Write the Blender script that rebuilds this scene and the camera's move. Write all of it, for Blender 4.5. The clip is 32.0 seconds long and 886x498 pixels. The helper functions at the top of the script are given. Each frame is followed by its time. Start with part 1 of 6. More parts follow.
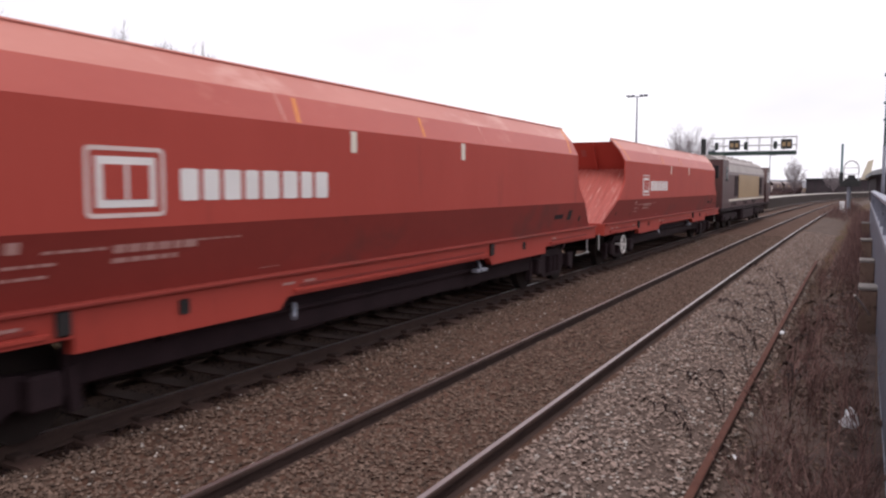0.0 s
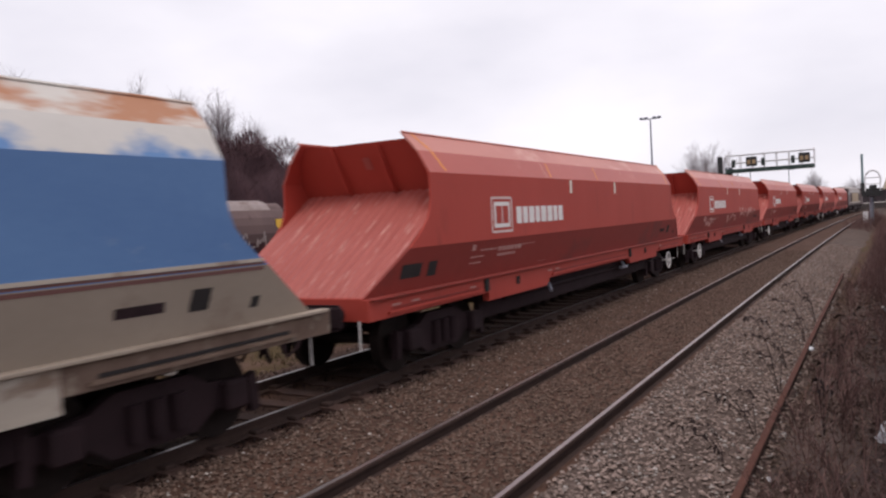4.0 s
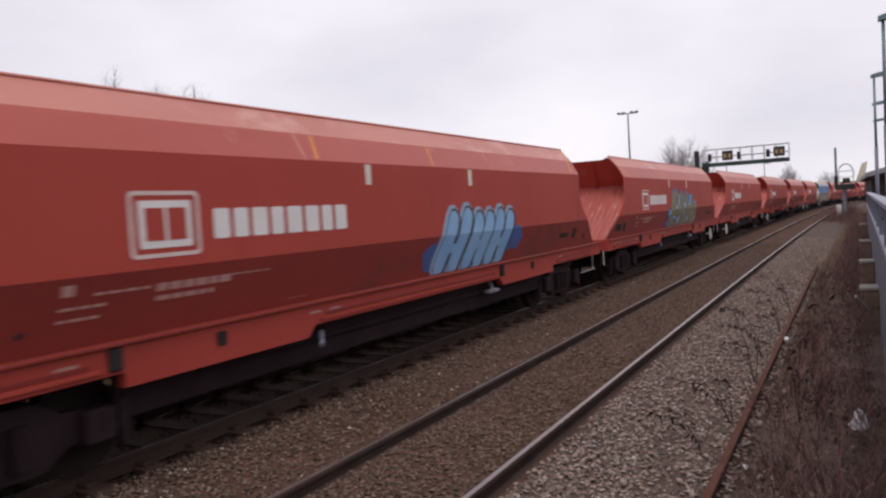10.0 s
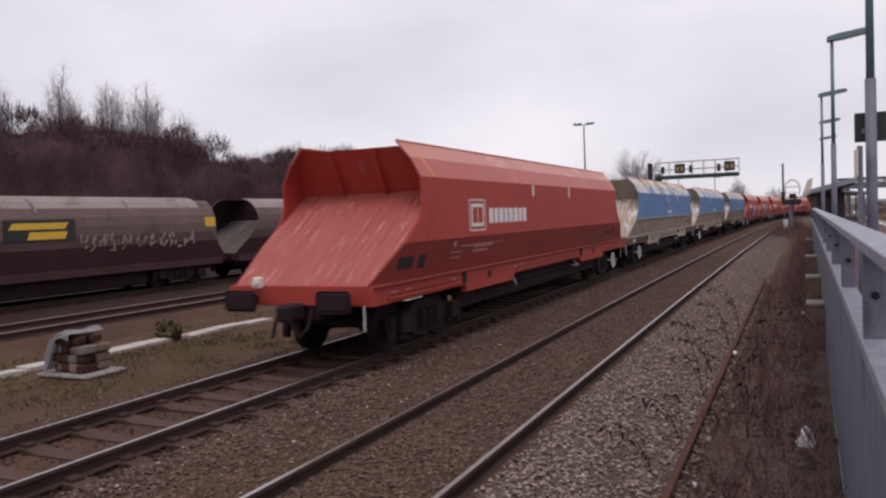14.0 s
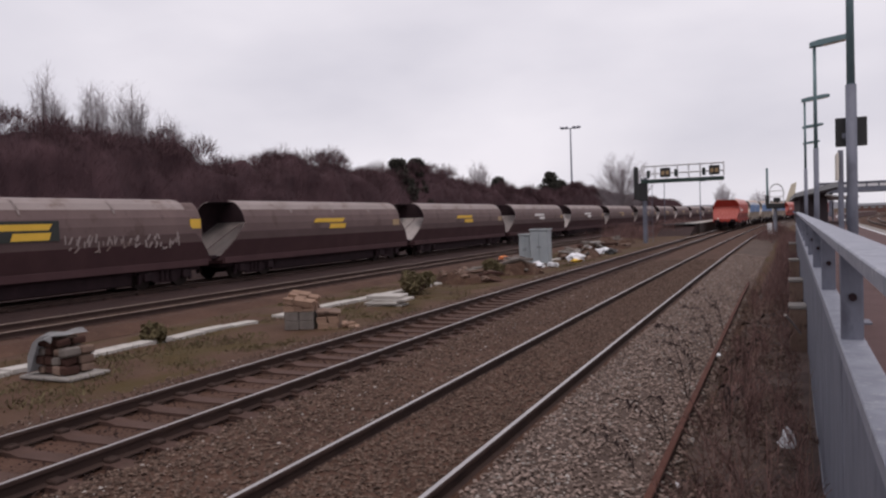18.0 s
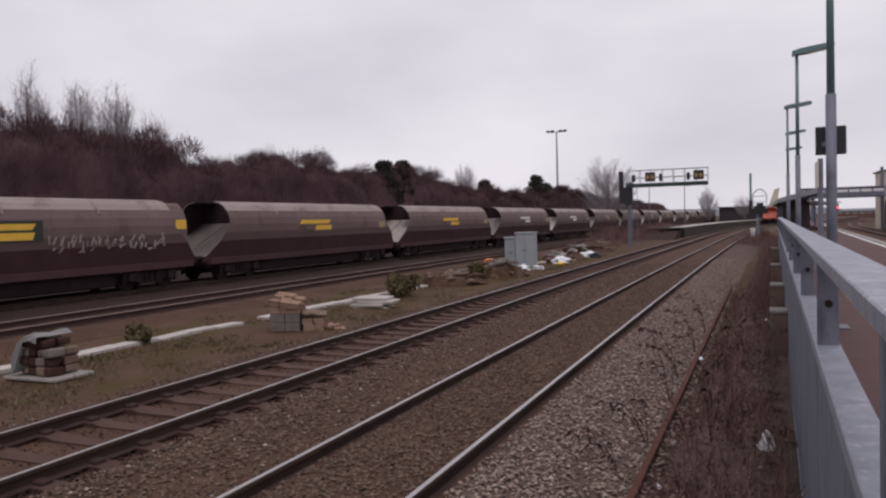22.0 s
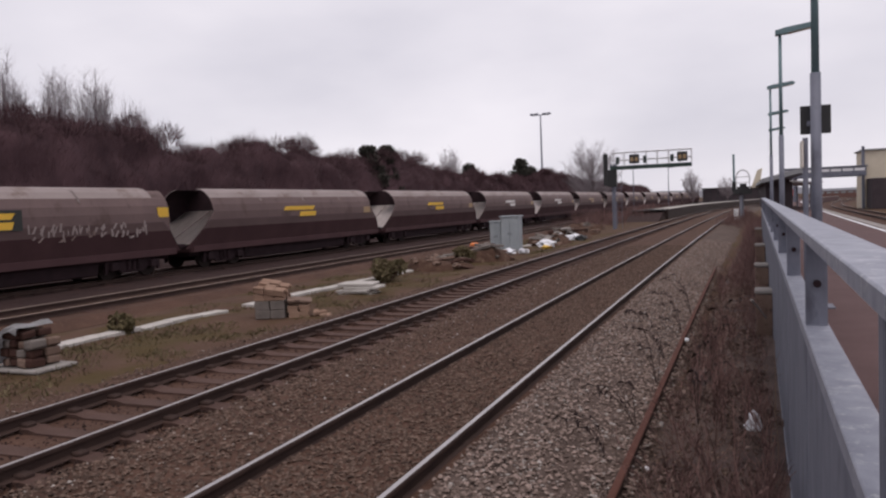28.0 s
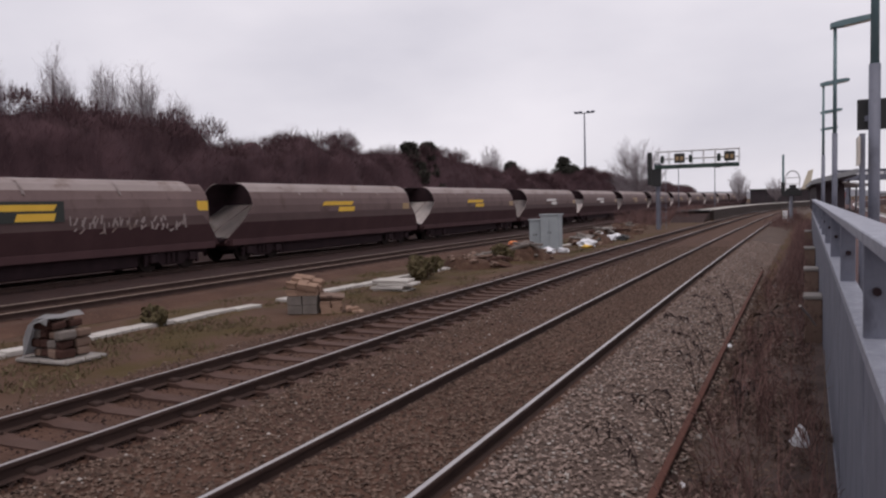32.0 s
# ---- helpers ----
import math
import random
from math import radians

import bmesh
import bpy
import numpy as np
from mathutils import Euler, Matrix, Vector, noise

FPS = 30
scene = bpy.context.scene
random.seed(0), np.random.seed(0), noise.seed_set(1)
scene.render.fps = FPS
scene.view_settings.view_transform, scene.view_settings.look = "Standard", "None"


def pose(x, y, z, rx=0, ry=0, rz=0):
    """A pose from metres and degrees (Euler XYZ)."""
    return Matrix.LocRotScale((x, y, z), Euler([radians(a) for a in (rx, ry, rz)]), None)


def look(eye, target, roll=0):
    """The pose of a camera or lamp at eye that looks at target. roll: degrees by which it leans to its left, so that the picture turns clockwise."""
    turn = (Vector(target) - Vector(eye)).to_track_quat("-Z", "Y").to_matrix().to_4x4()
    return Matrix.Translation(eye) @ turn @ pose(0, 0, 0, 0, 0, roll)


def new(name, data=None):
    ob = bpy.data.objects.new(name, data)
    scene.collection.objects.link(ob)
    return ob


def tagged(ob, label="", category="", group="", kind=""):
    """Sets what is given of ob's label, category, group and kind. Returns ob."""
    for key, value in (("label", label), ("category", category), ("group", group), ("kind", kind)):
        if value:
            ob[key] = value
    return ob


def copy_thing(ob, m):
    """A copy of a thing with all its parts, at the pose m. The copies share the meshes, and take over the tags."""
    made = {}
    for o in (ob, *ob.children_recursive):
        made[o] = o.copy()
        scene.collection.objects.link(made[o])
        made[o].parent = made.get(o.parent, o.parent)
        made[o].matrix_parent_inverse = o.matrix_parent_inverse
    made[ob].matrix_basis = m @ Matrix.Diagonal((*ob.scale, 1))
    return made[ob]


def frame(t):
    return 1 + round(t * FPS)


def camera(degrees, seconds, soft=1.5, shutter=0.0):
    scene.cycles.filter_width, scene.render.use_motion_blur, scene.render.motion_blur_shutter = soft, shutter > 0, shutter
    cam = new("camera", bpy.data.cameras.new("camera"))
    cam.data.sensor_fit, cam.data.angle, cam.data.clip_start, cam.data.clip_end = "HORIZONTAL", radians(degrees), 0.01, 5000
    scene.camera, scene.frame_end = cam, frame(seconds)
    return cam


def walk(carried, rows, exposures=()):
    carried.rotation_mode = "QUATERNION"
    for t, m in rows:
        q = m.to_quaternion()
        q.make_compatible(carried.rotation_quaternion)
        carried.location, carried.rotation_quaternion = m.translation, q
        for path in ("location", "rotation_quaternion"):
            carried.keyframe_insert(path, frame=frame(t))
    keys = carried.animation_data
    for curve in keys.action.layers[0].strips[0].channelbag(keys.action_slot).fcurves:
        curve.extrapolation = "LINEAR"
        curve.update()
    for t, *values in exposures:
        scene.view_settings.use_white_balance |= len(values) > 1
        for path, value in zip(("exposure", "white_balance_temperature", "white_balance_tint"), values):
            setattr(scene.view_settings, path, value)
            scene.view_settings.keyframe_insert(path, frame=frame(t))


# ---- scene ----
# camera -------------------------------------------------------------
cam = camera(60.0, 32.0, 2.3, 0.12)
# seconds, place x y z, yaw, pitch, roll; y runs along the railway, z = 0 is rail top
ROWS = [
    (0.0, -0.045, -0.066, 2.231, 28.00, -4.68, -0.05),
    (0.5, -0.030, -0.058, 2.263, 28.31, -4.10, 0.84),
    (1.0, -0.012, -0.077, 2.223, 29.94, -2.99, 1.18),
    (1.5, -0.007, -0.094, 2.213, 30.87, -2.83, 1.48),
    (2.0, -0.008, -0.116, 2.202, 31.37, -2.61, 2.01),
    (2.5, -0.005, -0.091, 2.201, 30.95, -2.66, 2.04),
    (3.0, -0.004, -0.069, 2.205, 30.35, -2.54, 2.25),
    (3.5, -0.003, -0.049, 2.219, 29.81, -2.34, 2.88),
    (5.5, -0.009, 0.005, 2.250, 28.47, -2.01, 2.70),
    (6.0, -0.011, 0.014, 2.249, 28.20, -2.00, 2.73),
    (6.5, -0.013, 0.010, 2.218, 28.19, -2.10, 2.15),
    (7.0, -0.028, 0.020, 2.238, 27.92, -2.31, 2.61),
    (7.5, -0.023, 0.006, 2.226, 27.97, -2.27, 2.64),
    (8.0, -0.021, -0.006, 2.227, 27.95, -2.22, 2.85),
    (8.5, -0.008, -0.023, 2.200, 28.06, -2.24, 2.43),
    (9.0, -0.003, -0.029, 2.194, 28.12, -2.22, 2.50),
    (9.5, -0.004, -0.014, 2.229, 27.68, -2.50, 3.27),
    (10.0, 0.001, -0.026, 2.203, 27.84, -2.62, 3.41),
    (10.5, 0.007, -0.035, 2.177, 27.76, -2.67, 2.88),
    (11.0, 0.004, -0.026, 2.179, 27.66, -2.53, 2.90),
    (11.5, -0.002, -0.007, 2.190, 27.26, -2.26, 2.74),
    (12.0, -0.010, 0.015, 2.201, 26.89, -1.97, 2.61),
    (12.5, -0.022, 0.045, 2.222, 26.40, -1.76, 2.65),
    (13.0, -0.026, 0.057, 2.223, 25.97, -1.87, 1.48),
    (13.5, -0.040, 0.114, 2.228, 25.29, -2.10, 1.66),
    (14.0, -0.044, 0.163, 2.232, 24.58, -2.32, 2.14),
    (14.5, -0.034, 0.131, 2.232, 24.19, -2.50, 2.17),
    (16.5, -0.031, 0.129, 2.230, 23.96, -2.40, 2.14),
    (17.0, -0.028, 0.135, 2.233, 23.86, -2.37, 2.15),
    (17.5, -0.029, 0.138, 2.230, 23.73, -2.28, 2.07),
    (18.0, -0.021, 0.138, 2.225, 23.60, -2.14, 1.96),
    (18.5, -0.016, 0.142, 2.225, 23.46, -2.01, 1.86),
    (19.0, -0.019, 0.146, 2.231, 23.28, -1.92, 1.75),
    (19.5, -0.016, 0.146, 2.237, 23.11, -1.86, 1.73),
    (20.0, -0.008, 0.148, 2.238, 22.99, -1.80, 1.59),
    (20.5, 0.001, 0.145, 2.238, 22.97, -1.79, 1.52),
    (21.0, 0.002, 0.130, 2.241, 22.96, -1.78, 1.51),
    (21.5, 0.000, 0.094, 2.243, 22.74, -1.89, 1.49),
    (22.0, 0.002, 0.058, 2.246, 22.55, -2.01, 1.52),
    (22.5, -0.001, 0.024, 2.251, 22.36, -2.15, 1.55),
    (23.0, -0.003, -0.002, 2.251, 22.25, -2.28, 1.57),
    (23.5, -0.004, -0.017, 2.251, 22.18, -2.41, 1.70),
    (24.0, -0.004, -0.023, 2.250, 22.16, -2.54, 1.87),
    (24.5, -0.005, -0.027, 2.252, 22.15, -2.70, 2.03),
    (25.0, -0.009, -0.027, 2.250, 22.11, -2.85, 2.22),
    (25.5, -0.008, -0.018, 2.251, 22.05, -3.02, 2.45),
    (27.5, -0.016, 0.076, 2.243, 21.49, -3.18, 2.43),
    (28.0, -0.025, 0.138, 2.242, 21.43, -3.20, 2.23),
    (28.5, -0.032, 0.214, 2.240, 21.45, -3.26, 2.02),
    (29.0, -0.037, 0.298, 2.233, 21.62, -3.28, 1.83),
    (29.5, -0.040, 0.362, 2.229, 21.87, -3.26, 1.63),
    (30.0, -0.042, 0.420, 2.227, 22.08, -3.08, 1.41),
    (30.5, -0.047, 0.472, 2.228, 22.27, -2.83, 1.21),
    (31.0, -0.048, 0.506, 2.220, 22.48, -2.71, 1.11),
    (31.5, -0.041, 0.525, 2.220, 23.21, -2.91, 1.22),
    (32.0, -0.031, 0.537, 2.212, 24.55, -3.28, 1.45),
]
walk(cam, [(t, pose(x, y, z, 90 + p, r, a)) for t, x, y, z, a, p, r in ROWS], [(0.0, 0.58, 6600, 17), (2.0, 0.47, 6600, 17), (3.0, 0.40, 6600, 17), (6.0, 0.25, 6600, 17), (7.0, 0.28, 6600, 17), (9.0, 0.22, 6600, 17), (10.0, 0.22, 6600, 17), (12.0, 0.09, 6600, 17), (13.0, 0.0, 6600, 17), (14.0, 0.10, 6600, 18), (17.0, 0.02, 6600, 18), (19.0, 0.04, 6600, 18), (20.0, -0.03, 6600, 18), (21.0, -0.04, 6600, 18), (24.0, -0.05, 6600, 18), (28.0, 0.07, 6600, 18), (29.0, 0.05, 6600, 18), (30.0, 0.10, 6600, 18), (31.0, 0.0, 6600, 18), (32.0, 0.0, 6600, 18)])

# world, sun ---------------------------------------------------------
world = bpy.data.worlds.new("overcast")
scene.world = world
world.use_nodes = True
wt = world.node_tree
wt.nodes.clear()
w_out = wt.nodes.new("ShaderNodeOutputWorld")
w_bg = wt.nodes.new("ShaderNodeBackground")
w_sky = wt.nodes.new("ShaderNodeTexSky")
w_sky.sky_type, w_sky.sun_disc = "NISHITA", False
w_sky.sun_elevation, w_sky.sun_rotation = radians(70), radians(146)
w_co = wt.nodes.new("ShaderNodeTexCoord")
w_map = wt.nodes.new("ShaderNodeMapping")
w_map.inputs["Scale"].default_value = (1.2, 1.2, 3.0)
w_noise = wt.nodes.new("ShaderNodeTexNoise")
w_noise.inputs["Scale"].default_value = 2.2
w_noise.inputs["Detail"].default_value = 5.0
w_noise.inputs["Roughness"].default_value = 0.45
w_ramp = wt.nodes.new("ShaderNodeValToRGB")
w_ramp.color_ramp.elements[0].position, w_ramp.color_ramp.elements[0].color = 0.32, (0.655, 0.67, 0.725, 1)
w_ramp.color_ramp.elements[1].position, w_ramp.color_ramp.elements[1].color = 0.68, (0.86, 0.868, 0.905, 1)
w_scale = wt.nodes.new("ShaderNodeVectorMath")
w_scale.operation = "SCALE"
w_scale.inputs["Scale"].default_value = 0.06
w_mix = wt.nodes.new("ShaderNodeMix")
w_mix.data_type = "RGBA"
w_mix.inputs["Factor"].default_value = 0.93
wt.links.new(w_co.outputs["Generated"], w_map.inputs["Vector"])
wt.links.new(w_map.outputs["Vector"], w_noise.inputs["Vector"])
wt.links.new(w_noise.outputs["Fac"], w_ramp.inputs["Fac"])
wt.links.new(w_sky.outputs["Color"], w_scale.inputs[0])
wt.links.new(w_scale.outputs["Vector"], w_mix.inputs["A"])
wt.links.new(w_ramp.outputs["Color"], w_mix.inputs["B"])
wt.links.new(w_mix.outputs["Result"], w_bg.inputs["Color"])
wt.links.new(w_bg.outputs["Background"], w_out.inputs["Surface"])
w_bg.inputs["Strength"].default_value = 1.0
sun = new("sun", bpy.data.lights.new("sun", "SUN"))
sun.data.energy, sun.data.angle, sun.data.color = 0.95, radians(25), (1.0, 0.95, 0.88)
sun.matrix_basis = look((12, -18, 60), (0, 0, 0))

# materials ----------------------------------------------------------
def mat(name, a, b, rough=0.8, scale=3.0, fine=40.0, bump=0.2, metal=0.0, stain=None, stain_at=0.62, stretch=(1, 1, 1), glow=None, per=0.0, stain_scale=None):
    """Two colours mixed by coarse and fine noise; stain: a third colour in patches of its own shape; per: variation from object to object."""
    m = bpy.data.materials.new(name)
    m.use_nodes = True
    n, l = m.node_tree.nodes, m.node_tree.links
    p = n["Principled BSDF"]
    co = n.new("ShaderNodeTexCoord")
    mp = n.new("ShaderNodeMapping")
    mp.inputs["Scale"].default_value = stretch
    l.new(co.outputs["Object"], mp.inputs["Vector"])
    n1 = n.new("ShaderNodeTexNoise")
    n1.inputs["Scale"].default_value, n1.inputs["Detail"].default_value = scale, 4.0
    n2 = n.new("ShaderNodeTexNoise")
    n2.inputs["Scale"].default_value, n2.inputs["Detail"].default_value = fine, 3.0
    for q in (n1, n2):
        l.new(mp.outputs["Vector"], q.inputs["Vector"])
    add = n.new("ShaderNodeMath")
    add.operation = "MULTIPLY_ADD"
    add.inputs[1].default_value = 0.45
    l.new(n2.outputs["Fac"], add.inputs[0])
    sub = n.new("ShaderNodeMath")
    sub.operation = "MULTIPLY_ADD"
    sub.inputs[1].default_value, sub.inputs[2].default_value = 1.6, -0.52
    l.new(n1.outputs["Fac"], sub.inputs[0])
    l.new(sub.outputs[0], add.inputs[2])
    last = add
    if per:
        info = n.new("ShaderNodeObjectInfo")
        pa = n.new("ShaderNodeMath")
        pa.operation = "MULTIPLY_ADD"
        pa.inputs[1].default_value = per
        l.new(info.outputs["Random"], pa.inputs[0])
        l.new(add.outputs[0], pa.inputs[2])
        last = pa
    mx = n.new("ShaderNodeMix")
    mx.data_type = "RGBA"
    mx.inputs["A"].default_value, mx.inputs["B"].default_value = (*a, 1), (*b, 1)
    l.new(last.outputs[0], mx.inputs["Factor"])
    col = mx
    if stain:
        n3 = n.new("ShaderNodeTexNoise")
        n3.inputs["Scale"].default_value, n3.inputs["Detail"].default_value, n3.inputs["Roughness"].default_value = stain_scale or scale * 1.7, 6.0, 0.62
        l.new(mp.outputs["Vector"], n3.inputs["Vector"])
        rp = n.new("ShaderNodeValToRGB")
        rp.color_ramp.elements[0].position, rp.color_ramp.elements[1].position = stain_at - 0.06, stain_at + 0.06
        l.new(n3.outputs["Fac"], rp.inputs["Fac"])
        ms = n.new("ShaderNodeMix")
        ms.data_type = "RGBA"
        ms.inputs["B"].default_value = (*stain, 1)
        l.new(rp.outputs["Color"], ms.inputs["Factor"])
        l.new(col.outputs["Result"], ms.inputs["A"])
        col = ms
    l.new(col.outputs["Result"], p.inputs["Base Color"])
    p.inputs["Roughness"].default_value, p.inputs["Metallic"].default_value = rough, metal
    p.inputs["Specular IOR Level"].default_value = 0.22 if rough >= 0.8 else (0.4 if rough > 0.6 else 0.5)
    if bump:
        bp = n.new("ShaderNodeBump")
        bp.inputs["Strength"].default_value, bp.inputs["Distance"].default_value = bump, 0.02
        l.new(n2.outputs["Fac"], bp.inputs["Height"])
        l.new(bp.outputs["Normal"], p.inputs["Normal"])
    if glow:
        p.inputs["Emission Color"].default_value, p.inputs["Emission Strength"].default_value = (*glow[0], 1), glow[1]
    return m


# Dusty top reds hold skylight, the low red holds shade, in the colour.
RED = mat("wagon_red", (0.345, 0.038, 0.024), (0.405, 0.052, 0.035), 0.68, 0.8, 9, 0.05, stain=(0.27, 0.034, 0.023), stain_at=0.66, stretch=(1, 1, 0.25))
RED_TOP = mat("wagon_red_dusty_skylit", (0.46, 0.145, 0.112), (0.55, 0.21, 0.165), 0.42, 0.8, 9, 0.05, stain=(0.60, 0.30, 0.25), stain_at=0.60, stretch=(1, 0.4, 1))
RED_MID = mat("wagon_red_upper_skylit", (0.38, 0.062, 0.044), (0.44, 0.088, 0.064), 0.45, 0.8, 9, 0.05, stain=(0.50, 0.16, 0.12), stain_at=0.68, stretch=(1, 0.5, 1))
RED_LOW = mat("wagon_red_shaded", (0.185, 0.019, 0.0125), (0.25, 0.029, 0.02), 0.7, 0.7, 9, 0.05, stain=(0.16, 0.027, 0.02), stain_at=0.6, stretch=(1, 0.5, 0.6))
RED_SHEET = mat("slope_sheet_red", (0.29, 0.05, 0.038), (0.40, 0.10, 0.08), 0.6, 2.2, 25, 0.1, stain=(0.60, 0.33, 0.28), stain_at=0.64, stretch=(5, 0.5, 0.5))
BLUE = mat("wagon_blue", (0.068, 0.152, 0.335), (0.10, 0.205, 0.40), 0.62, 0.7, 10, 0.05, stain=(0.22, 0.29, 0.40), stain_at=0.69, stretch=(1, 0.7, 1.5), stain_scale=1.6)
BLUE_TOP = mat("wagon_blue_peeling", (0.50, 0.475, 0.44), (0.60, 0.57, 0.53), 0.7, 1.2, 12, 0.1, stain=(0.105, 0.215, 0.42), stain_at=0.53, stretch=(1, 0.8, 1.1), stain_scale=1.0)
RUST_TOP = mat("wagon_roof_rust", (0.55, 0.52, 0.48), (0.63, 0.59, 0.54), 0.75, 1.2, 14, 0.1, stain=(0.42, 0.20, 0.115), stain_at=0.545, stretch=(1, 0.75, 1.9), stain_scale=1.0)
BEIGE = mat("wagon_grey_beige", (0.265, 0.215, 0.17), (0.335, 0.275, 0.22), 0.75, 1.0, 16, 0.08, stain=(0.215, 0.16, 0.125), stain_at=0.62, stretch=(1, 0.5, 0.8))
SOLE = mat("pale_solebar_paint", (0.33, 0.285, 0.235), (0.46, 0.40, 0.335), 0.75, 1.6, 18, 0.1, stain=(0.22, 0.155, 0.115), stain_at=0.60, stretch=(1, 0.6, 1.2))
BEIGE_SHEET = mat("slope_sheet_bare", (0.21, 0.15, 0.108), (0.53, 0.455, 0.365), 0.6, 1.5, 25, 0.1, stain=(0.72, 0.68, 0.63), stain_at=0.57, stretch=(3.2, 0.5, 0.5), stain_scale=2.6)
BEIGE_IN = mat("end_wall_bare", (0.27, 0.235, 0.205), (0.40, 0.355, 0.32), 0.8, 1.5, 20, 0.1)
SOLE_GRIME = mat("grimy_solebar_end", (0.105, 0.066, 0.05), (0.20, 0.14, 0.108), 0.8, 2.2, 20, 0.1, stain=(0.27, 0.22, 0.175), stain_at=0.62)
RED_BAND = mat("wagon_dark_red_line", (0.125, 0.055, 0.05), (0.18, 0.08, 0.068), 0.7, 2, 20, 0.05)
# Grime blacks with the purplish shade below the wagons put into the colour.
UNDER = mat("grime_and_shade", (0.0165, 0.0085, 0.0105), (0.031, 0.016, 0.019), 0.85, 2, 30, 0.2)
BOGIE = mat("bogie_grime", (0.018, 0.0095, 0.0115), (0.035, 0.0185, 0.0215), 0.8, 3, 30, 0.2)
WHEEL = mat("wheel_steel", (0.02, 0.014, 0.013), (0.04, 0.029, 0.026), 0.8, 4, 30, 0.1, metal=0.4)
WHITE = mat("white_marking", (0.66, 0.63, 0.61), (0.76, 0.73, 0.71), 0.6, 2, 20, 0.0)
PALE = mat("faded_lettering", (0.38, 0.17, 0.15), (0.48, 0.28, 0.25), 0.65, 3, 30, 0.0)
PINK = mat("scribble_paint", (0.46, 0.20, 0.17), (0.54, 0.30, 0.27), 0.6, 3, 30, 0.0)
ORANGE = mat("orange_line", (0.62, 0.21, 0.045), (0.72, 0.28, 0.07), 0.6, 3, 30, 0.0)
CREAM = mat("cream_plate", (0.66, 0.60, 0.50), (0.74, 0.68, 0.60), 0.6, 3, 30, 0.0)
DARKHOLE = mat("dark_recess", (0.02, 0.018, 0.018), (0.035, 0.03, 0.03), 0.8, 3, 30, 0.0)
FADEDBLUE = mat("faded_blue_emblem", (0.22, 0.32, 0.46), (0.30, 0.40, 0.53), 0.6, 3, 20, 0.0)
OLIVE = mat("olive_spray", (0.172, 0.144, 0.0747), (0.23, 0.196, 0.103), 0.6, 2, 30, 0.0)
SKYBLUE = mat("light_blue_spray", (0.16, 0.33, 0.56), (0.26, 0.45, 0.66), 0.6, 2, 30, 0.0)
DEEPBLUE = mat("deep_blue_spray", (0.035, 0.075, 0.22), (0.05, 0.11, 0.30), 0.6, 2, 30, 0.0)
# Coal wagon tones step darker downward: the body's shading put into the colours.
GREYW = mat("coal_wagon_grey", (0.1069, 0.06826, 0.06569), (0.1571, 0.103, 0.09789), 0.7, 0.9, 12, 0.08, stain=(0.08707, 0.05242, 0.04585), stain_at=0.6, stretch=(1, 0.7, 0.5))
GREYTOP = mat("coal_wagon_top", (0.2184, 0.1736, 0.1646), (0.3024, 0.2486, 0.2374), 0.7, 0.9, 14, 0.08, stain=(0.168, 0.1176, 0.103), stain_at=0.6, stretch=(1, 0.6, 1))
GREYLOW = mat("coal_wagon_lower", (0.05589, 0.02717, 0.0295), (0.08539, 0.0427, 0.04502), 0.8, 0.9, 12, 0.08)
PALESHEET = mat("coal_slope_sheet", (0.4125, 0.3562, 0.3375), (0.65, 0.5813, 0.5563), 0.6, 2, 18, 0.1, stretch=(3, 0.7, 0.7))
YELLOW = mat("yellow_panel", (0.68, 0.40, 0.035), (0.78, 0.48, 0.05), 0.55, 2, 20, 0.0)
BLACKGREEN = mat("dark_green_panel", (0.012, 0.016, 0.014), (0.022, 0.026, 0.022), 0.5, 2, 20, 0.0)
MAROON = mat("loco_maroon", (0.055, 0.022, 0.022), (0.08, 0.034, 0.03), 0.45, 1, 14, 0.03)
GOLD = mat("loco_gold", (0.30, 0.20, 0.10), (0.38, 0.255, 0.13), 0.45, 1, 14, 0.03)
LOCOROOF = mat("loco_roof", (0.30, 0.27, 0.255), (0.42, 0.385, 0.365), 0.7, 1.5, 14, 0.05)
GLASS = mat("dark_glass", (0.01, 0.012, 0.014), (0.02, 0.022, 0.024), 0.08, 3, 30, 0.0)
RAILTOP = mat("rail_running_face", (0.34, 0.315, 0.31), (0.48, 0.45, 0.445), 0.30, 2, 30, 0.02, metal=0.85)
RAILSIDE = mat("rail_rust", (0.03718, 0.02288, 0.02002), (0.06578, 0.04004, 0.03278), 0.9, 3, 30, 0.2)
OLDRAIL = mat("old_rail_rust", (0.068, 0.027, 0.020), (0.11, 0.045, 0.032), 0.9, 3, 30, 0.3)
SIDINGRAIL = mat("siding_rail_rust", (0.20, 0.15, 0.125), (0.30, 0.23, 0.19), 0.75, 3, 30, 0.2)
SLEEPER = mat("concrete_sleeper", (0.054, 0.030, 0.024), (0.098, 0.057, 0.046), 0.9, 2.5, 30, 0.4, per=0.35)
TIMBER = mat("timber_sleeper", (0.0407, 0.0197, 0.0156), (0.0678, 0.0328, 0.0256), 0.9, 2.5, 30, 0.4, per=0.3)
BALLAST = mat("ballast_bed", (0.04918, 0.02515, 0.01711), (0.1026, 0.05421, 0.03732), 0.95, 1.1, 24, 1.0, stain=(0.1398, 0.07924, 0.05746), stain_at=0.64, stain_scale=14)
STONE = mat("ballast_stone", (0.05544, 0.03573, 0.02772), (0.191, 0.1294, 0.101), 0.9, 6, 50, 0.3)
